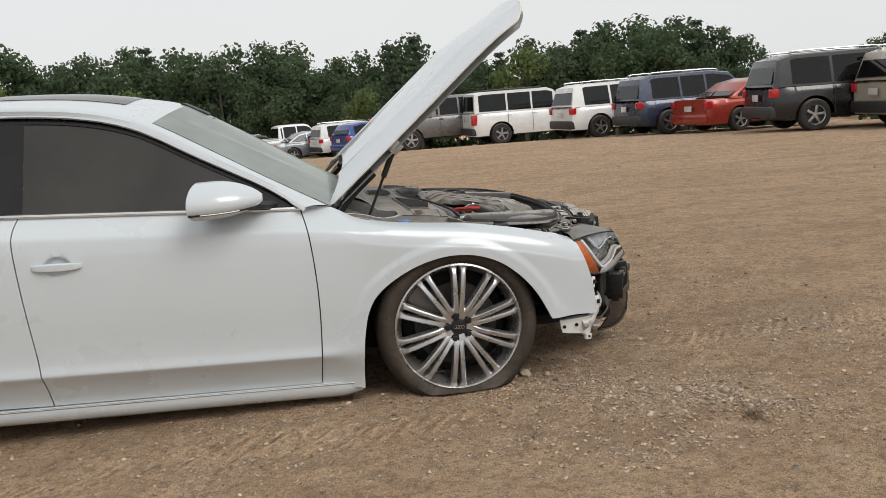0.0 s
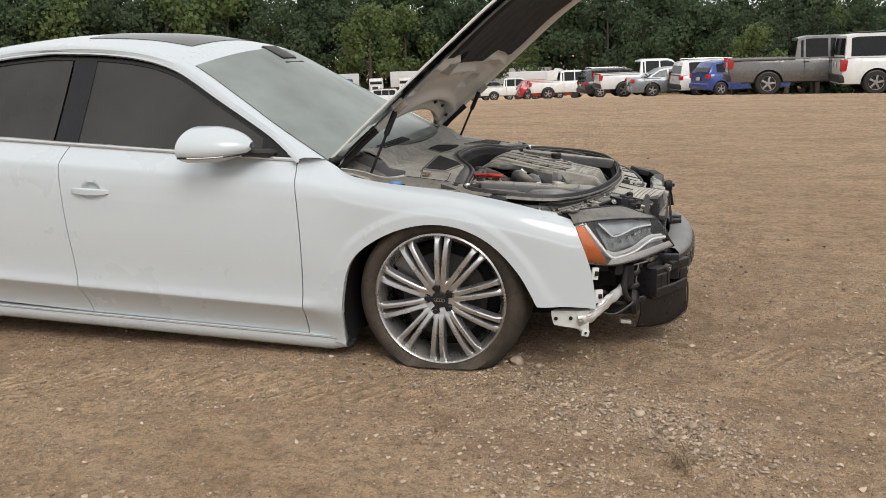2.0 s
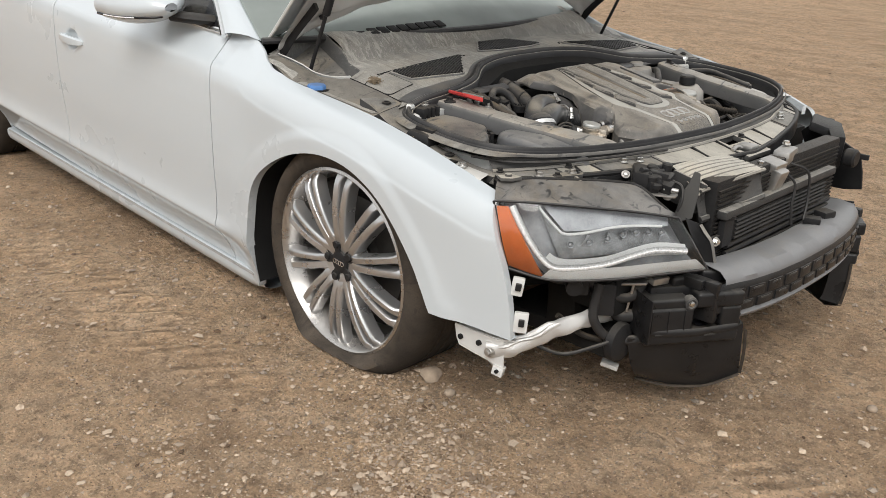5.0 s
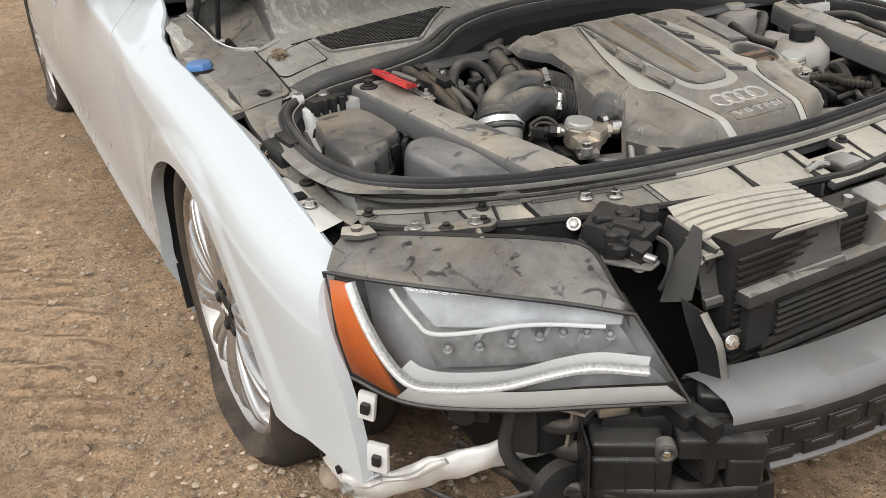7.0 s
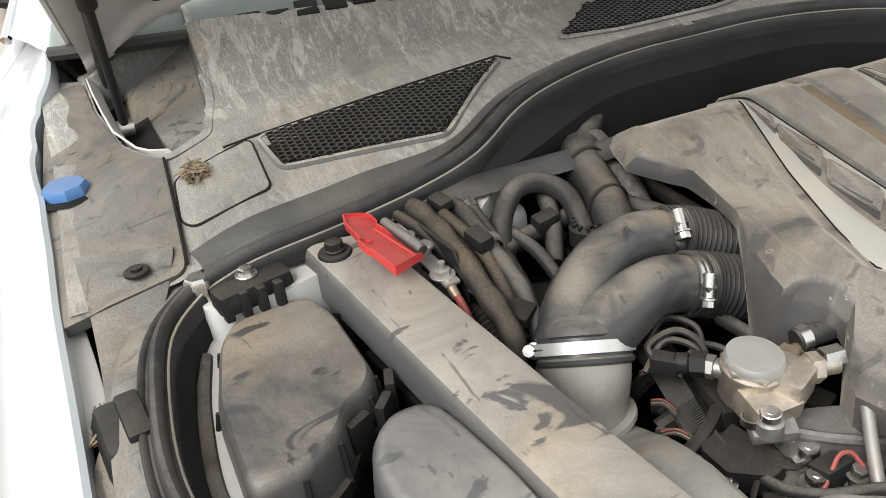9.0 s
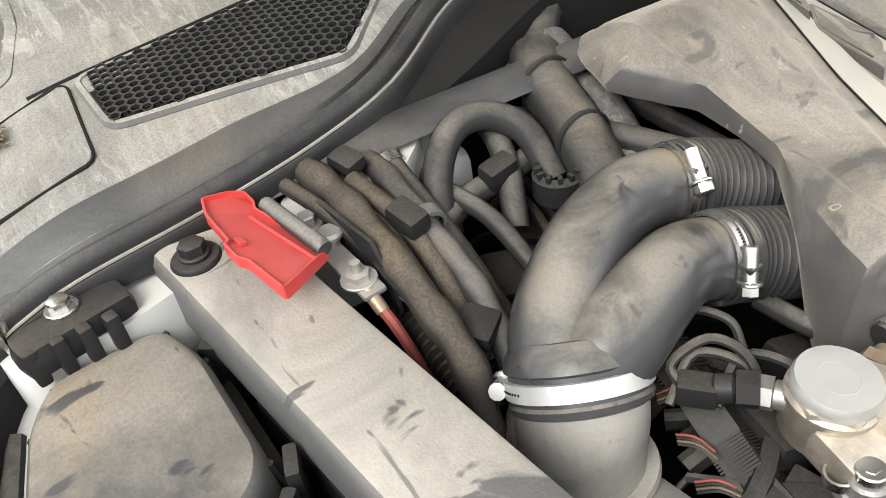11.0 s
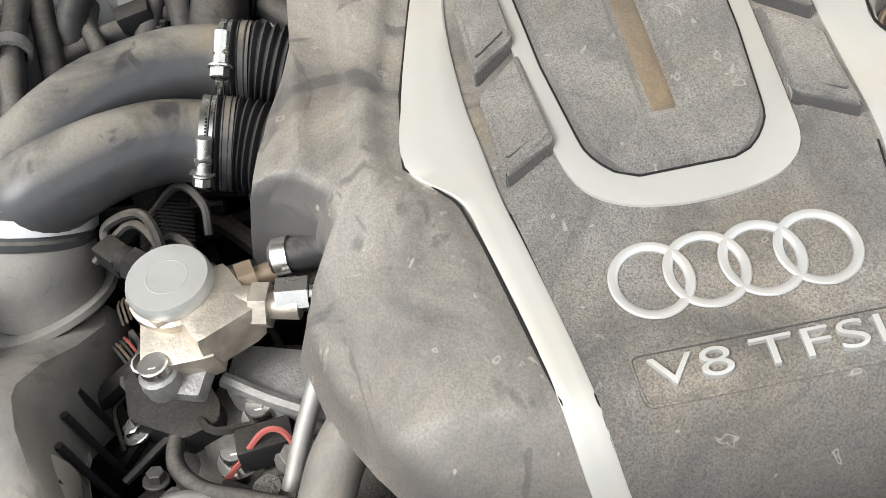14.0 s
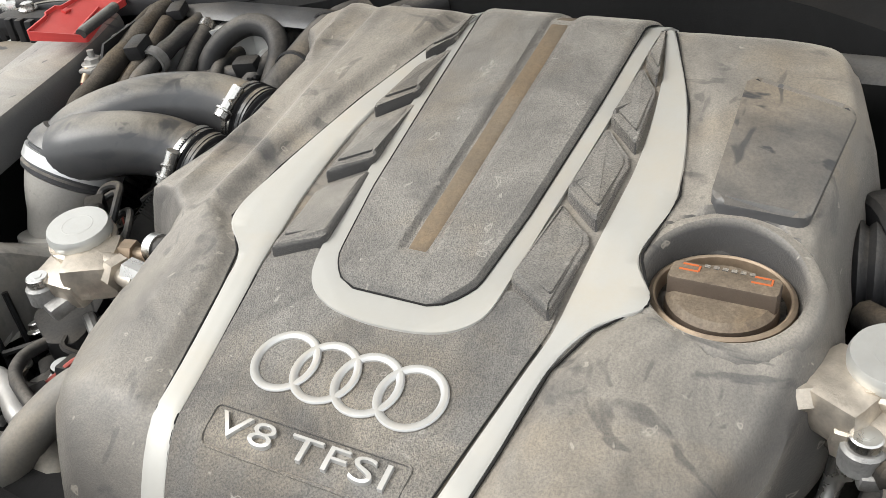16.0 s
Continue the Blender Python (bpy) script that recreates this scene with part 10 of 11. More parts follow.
part("far_bellows", ribbed([(0.225, 0.270, 0.665), (0.222, 0.305, 0.668), (0.215, 0.345, 0.665)], 0.034, 0.003, 7, 24, 5), "rubber", car, "black corrugated bellows")
part("far_valve", join(cyl((0.205, 0.285, 0.675), (0.180, 0.325, 0.680), 0.038, 20, bevel=0.004), cyl((0.190, 0.31, 0.68), (0.165, 0.35, 0.685), 0.022, 16), tube([(0.172, 0.338, 0.684), (0.165, 0.350, 0.686)], 0.014, 6)), "plastic_clean", car, "round black bypass valve")
hose("ring_hose", [(0.475, 0.300, 0.590), (0.500, 0.275, 0.600), (0.520, 0.290, 0.592), (0.505, 0.318, 0.582), (0.48, 0.318, 0.58)], 0.008, "hose", "curled lead")
hose("far_hose", [(0.430, 0.260, 0.60), (0.47, 0.280, 0.596), (0.50, 0.330, 0.586), (0.50, 0.40, 0.58)], 0.012, "loom", "grey taped hose", 20)
part("far_cam_cover", prism(rounded([(0.30, 0.285), (0.46, 0.262), (0.55, 0.20), (0.575, 0.26), (0.50, 0.36), (0.32, 0.37)], 0.02), lambda x, y: 0.590 - 0.06 * (x - 0.45), 0.06, 0.012), "plastic_clean", car, "dark cam cover on the far bank")
tank = part("coolant_tank", join(lathe([(0.0, 0.712), (0.045, 0.706), (0.066, 0.685), (0.070, 0.655), (0.066, 0.60), (0.05, 0.56)], 28, "Z", (0.275, 0.435, 0)), box((0.20, 0.43, 0.66), (0.12, 0.10, 0.09), 0.03)), "tank", car, "dusty grey coolant tank")
part("tank_cap", lathe([(0.0, 0.742), (0.024, 0.741), (0.028, 0.736), (0.028, 0.712)], 20, "Z", (0.290, 0.420, 0)), "plastic_clean", tank)
part("tank_neck", cyl((0.330, 0.372, 0.665), (0.35, 0.345, 0.668), 0.018, 16, bevel=0.003), "tank", tank)
hose("tank_hose", [(0.06, 0.43, 0.70), (0.13, 0.37, 0.72), (0.20, 0.35, 0.71), (0.26, 0.37, 0.70)], 0.010, "hose", "tank vent hose")
hose("tank_hose", [(0.04, 0.48, 0.69), (0.12, 0.47, 0.73), (0.17, 0.42, 0.72), (0.21, 0.36, 0.69)], 0.012, "hose", "black expansion hose")
part("white_reservoir", join(box((0.06, 0.44, 0.69), (0.12, 0.12, 0.10), 0.025), cyl((0.06, 0.44, 0.74), (0.06, 0.44, 0.755), 0.025, 16, bevel=0.003)), "tank", car, "dusty grey fluid reservoir")
part("far_box", prism(rounded([(0.20, 0.50), (0.46, 0.455), (0.52, 0.40), (0.40, 0.38), (0.22, 0.46)], 0.02), lambda x, y: 0.63, 0.12, 0.01), "plastic_clean", car, "dark box in front of the far brace")
FB = [(0.12, 0.64), (0.20, 0.62), (0.40, 0.60), (0.46, 0.64), (0.40, 0.72), (0.26, 0.755), (0.13, 0.73)]
part("far_airbox", prism(rounded(FB, 0.03), lambda x, y: 0.685 - 0.05 * (x - 0.1), 0.12, 0.014), "box", car, "dusty far-side box")
for c, r in (((0.17, 0.665), 0.034), ((0.29, 0.675), 0.042), ((0.38, 0.655), 0.034)):
    z = 0.69 - 0.05 * (c[0] - 0.1)
    t_ = part("far_cap", lathe([(0.0, z + 0.028), (r * 0.8, z + 0.028), (r, z + 0.022), (r, z + 0.004), (r * 1.2, z)], 26, "Z", (c[0], c[1], 0)), "plastic", car, "dusty round reservoir cap")
    for k in range(10):
        a = k * math.pi / 5
        part("cap_rib", box((c[0] + r * math.cos(a), c[1] + r * math.sin(a), z + 0.014), (0.006, 0.006, 0.016), 0.002), "plastic", t_)
hose("far_line", [(0.20, 0.60, 0.725), (0.26, 0.625, 0.73), (0.34, 0.615, 0.72), (0.42, 0.63, 0.70)], 0.010, "hose", "dusty far-side hose")
hose("far_line", [(0.12, 0.58, 0.735), (0.22, 0.565, 0.72), (0.33, 0.585, 0.715), (0.44, 0.60, 0.69)], 0.008, "loom", "thin far-side loom")
for i in range(24):
    x, y = mr.uniform(0.0, 0.45), mr.uniform(0.28, 0.56)
    z = mr.uniform(0.55, 0.63)
    a = mr.uniform(0, 6.28)
    d = V((math.cos(a), math.sin(a), 0)) * mr.uniform(0.04, 0.09)
    p = V((x, y, z))
    part("small_hose", tube([p - d, p + V((0, 0, 0.03)), p + d], mr.uniform(0.006, 0.014), 8, 8), mr.choice(("hose", "loom", "plastic_clean")), car)
hose("hood_cable", [(0.66, -0.30, 0.668), (0.60, -0.56, 0.672), (0.50, -0.74, 0.672), (0.40, -0.815, 0.680)], 0.004, "hose", "hood release cable", 30, 6)

# small lines and plugs on the far side of the engine
fr = random.Random(57)
for i in range(40):
    x, y = fr.uniform(0.06, 0.52), fr.uniform(0.30, 0.46)
    z_ = 0.640 - 0.22 * abs(y - 0.36) + fr.uniform(-0.025, 0.022)
    a = fr.uniform(-0.5, 0.9)
    d = V((math.cos(a), math.sin(a), fr.uniform(-0.2, 0.2)))
    p = V((x, y, z_))
    L = fr.uniform(0.03, 0.075)
    if i % 5 == 0:
        part("corrugated_loom", ribbed([p - d * L, p - d * L * 0.3 + V((0, 0.008, 0.008)), p + d * L * 0.4 + V((0, -0.008, 0.004)), p + d * L], fr.uniform(0.008, 0.012), 0.0014, 16, 10, 4), "loom", car, "corrugated wire loom")
    elif i % 5 == 1:
        part("wire_plug", box(tuple(p), (fr.uniform(0.02, 0.036), fr.uniform(0.014, 0.022), 0.016), 0.004, (fr.uniform(-15, 15), fr.uniform(-15, 15), math.degrees(a))), "plastic_clean", car, "black wire plug")
    else:
        part("small_hose", tube([p - d * L, p - d * L * 0.3 + V((0, 0.012, 0.014)), p + d * L * 0.4 + V((0, -0.010, 0.010)), p + d * L - V((0, 0, 0.014))], fr.uniform(0.0035, 0.0085), 8, 14), fr.choice(("hose", "loom", "hose")), car)

# ---- parked vehicles round the lot ----
def paint(name, c, metal=0.3, rough=0.25):
    return surf(name, c, rough, metal, var=0.06, vscale=1.5, bump=0.0, coat=0.5, dust=0.18, dscale=1.2)


LOTGLASS = glass("lot_window_glass", (0.10, 0.11, 0.115), 0.03)
LENS_RED = surf("tail_lamp_red", (0.42, 0.012, 0.015), 0.2, var=0.1, vscale=20, bump=0.0, coat=0.4)
LENS_WHITE = surf("lamp_clear", (0.7, 0.7, 0.7), 0.15, 0.3, var=0.05, bump=0.0, coat=0.5)
LOT_TYRE = surf("lot_tyre", (0.022, 0.021, 0.021), 0.85, var=0.15, bump=0.1, dust=0.3)
LOT_RIM = surf("lot_rim", (0.48, 0.48, 0.48), 0.3, 0.9, var=0.1, bump=0.0, dust=0.15)
LOT_BLACK = surf("lot_black_trim", (0.02, 0.02, 0.021), 0.5, var=0.15, bump=0.0, dust=0.25)
PAINTS = {
    "white": paint("lot_white", (0.72, 0.72, 0.71), 0.0), "grey": paint("lot_grey", (0.15, 0.145, 0.14)), "navy": paint("lot_navy", (0.018, 0.03, 0.062)),
    "red": paint("lot_red", (0.32, 0.035, 0.02)), "black": paint("lot_black", (0.014, 0.014, 0.016)), "beige": paint("lot_beige", (0.46, 0.42, 0.35)),
    "blue": paint("lot_blue", (0.035, 0.07, 0.27)), "steelgrey": paint("lot_steel_grey", (0.20, 0.22, 0.24)), "brightred": paint("lot_bright_red", (0.36, 0.02, 0.03)), "green": paint("lot_dark_green", (0.03, 0.04, 0.035)),
}
# side shapes: length, width, belt and roof heights, and the greenhouse along x (tail at 0)
SHAPES = {
    "suv": dict(L=4.75, W=1.86, H=1.72, belt=1.02, sill=0.30, tail=0.95, nose=0.92, roof=((0.02, 1.02), (0.16, 1.60), (0.55, 1.70), (2.4, 1.72), (2.95, 1.64), (3.55, 1.06)), cuts=(0.42, 1.35, 2.15, 3.05), wheels=(0.92, 3.75), r=0.355),
    "boxy": dict(L=4.83, W=1.90, H=1.86, belt=1.15, sill=0.34, tail=1.1, nose=1.06, roof=((0.06, 1.15), (0.10, 1.80), (0.4, 1.86), (2.75, 1.86), (3.0, 1.78), (3.45, 1.16)), cuts=(0.20, 1.25, 2.15, 2.98), wheels=(0.98, 3.87), r=0.375),
    "sedan": dict(L=4.75, W=1.80, H=1.42, belt=0.92, sill=0.24, tail=0.93, nose=0.80, roof=((0.75, 0.94), (1.35, 1.32), (1.9, 1.42), (2.5, 1.40), (3.35, 0.94)), cuts=(0.95, 1.75, 2.45, 3.2), wheels=(1.0, 3.75), r=0.325),
    "hatch": dict(L=4.05, W=1.70, H=1.52, belt=0.98, sill=0.26, tail=0.98, nose=0.85, roof=((0.05, 1.0), (0.35, 1.44), (0.9, 1.52), (2.2, 1.50), (3.25, 0.98)), cuts=(0.40, 1.2, 2.0, 3.1), wheels=(0.62, 3.15), r=0.30),
    "pickup": dict(L=5.85, W=2.00, H=1.92, belt=1.22, sill=0.46, tail=1.16, nose=1.10, roof=((2.05, 1.20), (2.15, 1.84), (2.45, 1.92), (3.55, 1.92), (3.8, 1.84), (4.3, 1.24)), cuts=(2.2, 2.35, 3.1, 3.95), wheels=(1.25, 4.85), r=0.40),
    "van": dict(L=5.9, W=2.0, H=2.5, belt=1.35, sill=0.35, tail=1.35, nose=1.15, roof=((0.02, 1.35), (0.06, 2.40), (0.3, 2.5), (4.3, 2.5), (4.7, 2.35), (5.2, 1.40)), cuts=(3.7, 3.72, 4.0, 4.85), wheels=(1.2, 4.9), r=0.36),
}


def vehicle(shape, colour, label, at, heading, scale=1.0, category="car", rim="five"):
    """A parked vehicle: shell, glasshouse, windows, lamps, bumpers and wheels. Its tail stands at x = 0 in its own frame."""
    s = SHAPES[shape]
    L, W, H = s["L"], s["W"], s["H"]
    ob = thing("pickup_truck" if shape == "pickup" else "van" if shape == "van" else "car", label, category, "vehicles parked along the lot")
    mat_ = PAINTS[colour]
    top = table([(0.0, s["tail"]), (0.15, s["belt"]), (L * 0.70, s["belt"] - 0.02), (L * 0.76, s["belt"] - 0.05), (L * 0.93, s["nose"]), (L, s["nose"] - 0.22)])
    if shape == "pickup":
        top = table([(0, 1.14), (0.04, 1.17), (2.1, 1.20), (4.2, 1.22), (4.4, 1.17), (5.6, 1.10), (L, 0.92)])

    def width(x, z):
        w = W / 2 * (1 - 0.10 * max(0, 1 - x / 0.35) ** 2 - 0.16 * max(0, (x - L + 0.8) / 0.8) ** 2.2)
        t = (z - s["sill"]) / max(0.3, s["belt"] - s["sill"])
        return w * (0.94 + 0.06 * math.sin(math.pi * min(1, max(0, t)) ** 0.8) - 0.05 * max(0, t - 0.85) / 0.15)

    def low(x):
        z = s["sill"]
        for c in s["wheels"]:
            d = abs(x - c)
            R = s["r"] + 0.07
            if d < R:
                z = max(z, s["r"] + math.sqrt(max(0, R * R - d * d)) * 0.98)
        return z

    xs = sorted(set([L * i / 60 for i in range(61)] + [c + k * (s["r"] + 0.07) * math.cos(a) for c in s["wheels"] for k in (1,) for a in np.linspace(0, math.pi, 17)]))
    rows = []
    for x in xs:
        x = min(max(x, 0), L)
        zt, zl = top(x), low(x)
        half = [(width(x, z), z) for z in np.linspace(zl, zt - 0.03, 7)]
        sec = [V((x, -y, z)) for y, z in half] + [V((x, -half[-1][0] * 0.90, zt)), V((x, half[-1][0] * 0.90, zt))] + [V((x, y, z)) for y, z in half[::-1]]
        rows.append(sec)
    bm = rows_mesh(rows)
    for r in (rows[0], rows[-1]):
        bm.faces.new([bm.verts.new(p) for p in r])
    part("body", bm, mat_, ob)
    if shape == "pickup":
        part("bed", join(box((1.05, 0, 0.86), (1.95, W * 0.80, 0.72), 0.02), ), LOT_BLACK, ob)
        rail = [(0.03, 1.18), (2.08, 1.21)]
        for k in (-1, 1):
            part("bed_rail", box((1.05, k * W * 0.455, 1.20), (2.05, 0.11, 0.07), 0.02), mat_, ob)
        part("tailgate", box((0.01, 0, 0.86), (0.06, W * 0.78, 0.58), 0.02), mat_, ob)
    # glasshouse
    g = s["roof"]
    gh = table(g)
    gx = sorted(set(list(np.linspace(g[0][0], g[-1][0], 36)) + [p[0] for p in g]))
    grow = []
    for x in gx:
        zt = gh(x)
        k = max(0.0, (zt - s["belt"]) / (H - s["belt"]))
        yb, yt = W / 2 * 0.92, W / 2 * lerp(0.92, 0.72 if shape not in ("boxy", "van") else 0.84, k)
        zb = top(x) - 0.02
        grow.append([V((x, -yb, zb)), V((x, -lerp(yb, yt, 0.55), lerp(zb, zt, 0.55))), V((x, -yt, max(zb, zt - 0.03))), V((x, -yt * 0.90, zt)), V((x, yt * 0.90, zt)), V((x, yt, max(zb, zt - 0.03))), V((x, lerp(yb, yt, 0.55), lerp(zb, zt, 0.55))), V((x, yb, zb))])
    part("cabin", rows_mesh(grow), mat_, ob)
    # side windows between the pillars, set on the glasshouse
    c = s["cuts"]
    for k in (-1, 1):
        for a, b in zip(c[:-1], c[1:]):
            if b - a < 0.12:
                continue
            rw = []
            for x in np.linspace(a + 0.035, b - 0.035, 9):
                zt, zb = gh(x), top(x) + 0.03
                kk = max(0.0, (zt - s["belt"]) / (H - s["belt"]))
                yb, yt = W / 2 * 0.92, W / 2 * lerp(0.92, 0.72 if shape not in ("boxy", "van") else 0.84, kk)
                za, zz = zb, max(zb + 0.01, zt - 0.10)
                row = []
                for z in (za, lerp(za, zz, 0.5), zz):
                    t = (z - (top(x) - 0.02)) / max(0.05, zt - 0.03 - top(x) + 0.02)
                    row.append(V((x, k * (lerp(yb, yt, t) + 0.008), z)))
                rw.append(row)
            part("side_window", rows_mesh(rw), LOTGLASS, ob, out=(L / 2, 0, 0.9))
        part("tail_lamp", box((0.05, k * W * 0.43, s["belt"] - (0.14 if shape != "boxy" else 0.25)), (0.20, 0.18, 0.20 if shape not in ("boxy", "pickup") else 0.36), 0.04), LENS_RED, ob)
        part("head_lamp", box((L - 0.16, k * W * 0.36, s["nose"] - 0.16), (0.34, 0.34, 0.14), 0.05), LENS_WHITE, ob)
        for i, hx in enumerate((c[1] + 0.05, c[2] + 0.08)):
            part("door_handle", box((hx, k * (width(hx, s["belt"] - 0.13) + 0.012), s["belt"] - 0.13), (0.17, 0.03, 0.03), 0.01), LOT_BLACK if colour != "white" else mat_, ob)
        for a in c[1:3]:
            part("door_gap", box((a, k * (width(a, 0.7) + 0.001), (s["sill"] + s["belt"]) / 2), (0.012, 0.006, s["belt"] - s["sill"] - 0.1)), LOT_BLACK, ob)
        mx = c[3] - 0.02
        part("side_mirror", box((mx, k * (W / 2 + 0.09), s["belt"] + 0.07), (0.10, 0.20, 0.15), 0.04), mat_ if shape != "van" else LOT_BLACK, ob)
        for wx in s["wheels"]:
            wy = k * (W / 2 - 0.11)
            R = s["r"]
            wh = part("wheel", lathe([(R * 0.60, -0.115), (R * 0.66, -0.122), (R * 0.90, -0.115), (R * 0.985, -0.08), (R, -0.04), (R, 0.08), (R * 0.9, 0.115), (R * 0.6, 0.1)], 32, "Y"), LOT_TYRE, ob)
            wh.matrix_world = Matrix.Translation((wx, wy, R)) @ (Matrix.Identity(4) if k < 0 else pose(0, 0, 0, 0, 0, 180))
            part("rim", lathe([(R * 0.66, -0.112), (R * 0.62, -0.118), (R * 0.58, -0.09), (R * 0.56, -0.05), (0.0, -0.045)], 28, "Y"), LOT_BLACK, wh)
            sp = bmesh.new()
            for j in range(5):
                an = 72 * j + 10
                b = box((0, -0.085, R * 0.32), (R * 0.17, 0.03, R * 0.60), 0.01)
                sp = join(sp, moved(b, pose(0, 0, 0, 0, an, 0)))
            sp = join(sp, lathe([(0, -0.108), (R * 0.16, -0.106), (R * 0.18, -0.08)], 16, "Y"), lathe([(R * 0.57, -0.10), (R * 0.61, -0.119), (R * 0.64, -0.10)], 28, "Y"))
            part("spokes", sp, LOT_RIM, wh)
    # glass ahead and behind
    fx0, fz0, fx1, fz1 = g[-1][0], top(g[-1][0]) + 0.03, g[-2][0], g[-2][1] - 0.05
    part("windscreen", rows_mesh([[V((lerp(fx0, fx1, t) + 0.012, y * lerp(0.86, 0.74, t) * W / 2, lerp(fz0, fz1, t) + 0.012)) for y in np.linspace(-1, 1, 7)] for t in (0.02, 0.5, 0.98)]), LOTGLASS, ob, out=(L / 2, 0, 0.9))
    rx0, rz0, rx1, rz1 = g[0][0], s["belt"] + 0.06, g[1][0], g[1][1] - 0.08
    part("back_window", rows_mesh([[V((lerp(rx0, rx1, t) - 0.012, y * lerp(0.82, 0.70, t) * W / 2, lerp(rz0, rz1, t) + 0.006)) for y in np.linspace(-1, 1, 7)] for t in (0.0, 0.5, 1)]), LOTGLASS, ob, out=(L / 2, 0, 0.9))
    dark = LOT_BLACK if shape in ("suv", "boxy", "pickup") else mat_
    part("rear_bumper", box((0.02, 0, s["sill"] + 0.16), (0.20, W * 0.92, 0.26), 0.06), dark, ob)
    part("front_bumper", box((L - 0.05, 0, s["sill"] + 0.12), (0.24, W * 0.84, 0.26), 0.06), dark, ob)
    part("grille", box((L - 0.02, 0, s["nose"] - 0.22), (0.06, W * 0.5, 0.18), 0.03), LOT_BLACK, ob)
    part("rear_plate", box((-0.06, 0, s["belt"] - 0.24 if shape not in ("pickup",) else 0.62), (0.02, 0.32, 0.15), 0.004), LENS_WHITE, ob)
    part("underside", box((L / 2, 0, s["sill"] + 0.02), (L * 0.86, W * 0.8, 0.12)), LOT_BLACK, ob)
    if shape in ("suv", "boxy"):
        for k in (-1, 1):
            part("roof_rail", tube([(0.5, k * W * 0.36, H - 0.03), (0.6, k * W * 0.36, H + 0.035), (2.4, k * W * 0.36, H + 0.03), (2.55, k * W * 0.36, H - 0.05)], 0.022, 6, 16), LOT_BLACK if shape == "boxy" else LOT_RIM, ob)
    x, y = at
    ob.matrix_world = Matrix.Translation((x, y, ground_z(x, y) - 0.01)) @ pose(0, 0, 0, 0, 0, heading) @ Matrix.Scale(scale, 4)
    return ob


def polar(az, d, t=0):
    """A place by bearing from the open middle of the lot (degrees from ahead, to the right) and distance."""
    return (OX + d * math.sin(radians(az)), OY + d * math.cos(radians(az)))


OX, OY = 0.0, -4.5


def park(shape, colour, label, wheel_at, heading, scale=1.0, category="car"):
    """Parks a vehicle by where its rear wheels stand."""
    k = SHAPES[shape]["wheels"][0] * scale
    a = radians(heading)
    nx, ny = -math.sin(a), math.cos(a)
    off = SHAPES[shape]["W"] / 2 * scale
    x = wheel_at[0] - k * math.cos(a) + off * nx
    y = wheel_at[1] - k * math.sin(a) + off * ny
    return vehicle(shape, colour, label, (x, y), heading, scale, category)


park("pickup", "grey", "dusty grey crew-cab pickup truck with a covered bed", (3.4, 27.1), 2, category="pickup truck")
park("boxy", "white", "boxy white off-road SUV with black window pillars", (6.4, 25.6), 3, category="SUV")
park("suv", "white", "white crossover SUV with a tall red tail lamp", (8.5, 21.3), 6, 0.98, category="SUV")
park("suv", "navy", "dark navy crossover SUV with chrome window line", (9.6, 18.7), 4, 0.98, category="SUV")
park("sedan", "red", "copper red coupe with dark tail panel", (10.7, 16.8), 10, 0.95)
park("suv", "black", "black mid-size SUV with chrome window trim", (10.8, 13.6), -8, 1.02, category="SUV")
park("suv", "beige", "pale beige minivan parked beside an SUV", (12.4, 11.6), -4, 1.0, category="minivan")
park("hatch", "blue", "small bright blue hatchback in the row", (2.2, 36.7), 28)
park("suv", "white", "white compact SUV with red tail lamps", (1.3, 39.2), 18, 0.98, category="SUV")
park("sedan", "steelgrey", "steel grey four-door sedan with dusty paint", (-0.9, 40.7), 14, 1.02)
park("pickup", "white", "white crew-cab pickup truck with a dirty bed", (-2.4, 42.6), 16, category="pickup truck")
park("suv", "black", "dark grey SUV with a damaged rear", (-4.3, 49.4), 22, category="SUV")
park("pickup", "white", "white pickup truck with red rear markings", (-8.6, 56.9), 14, category="pickup truck")
park("hatch", "brightred", "small bright red hatchback in the far row", (-11.4, 64.6), 20, 1.0)
park("pickup", "white", "white single-cab work pickup truck", (-15.7, 71.9), 10, category="pickup truck")
park("pickup", "navy", "dark navy pickup truck in the far row", (-19.2, 79.0), 18, 0.95, category="pickup truck")
park("van", "navy", "tall dark navy cargo van", (-22.6, 81.5), 16, 1.05, category="van")
park("suv", "white", "white crossover with a grey hood", (-25.9, 87.2), 16, category="SUV")
park("suv", "green", "dark grey-green SUV with dusty sides", (-29.0, 92.0), 14, category="SUV")
park("suv", "black", "black SUV coated in dust", (-32.2, 97.0), 14, category="SUV")
park("boxy", "white", "full-size white SUV near the row's end", (-38.0, 104.6), 12, 1.05, category="SUV")
park("boxy", "white", "white SUV at the end of the row", (-43.0, 110.0), 12, 1.0, category="SUV")
TRAILER_WHITE = surf("trailer_white", (0.62, 0.63, 0.63), 0.5, var=0.08, vscale=0.8, bump=0.0, dust=0.2, dscale=0.6)


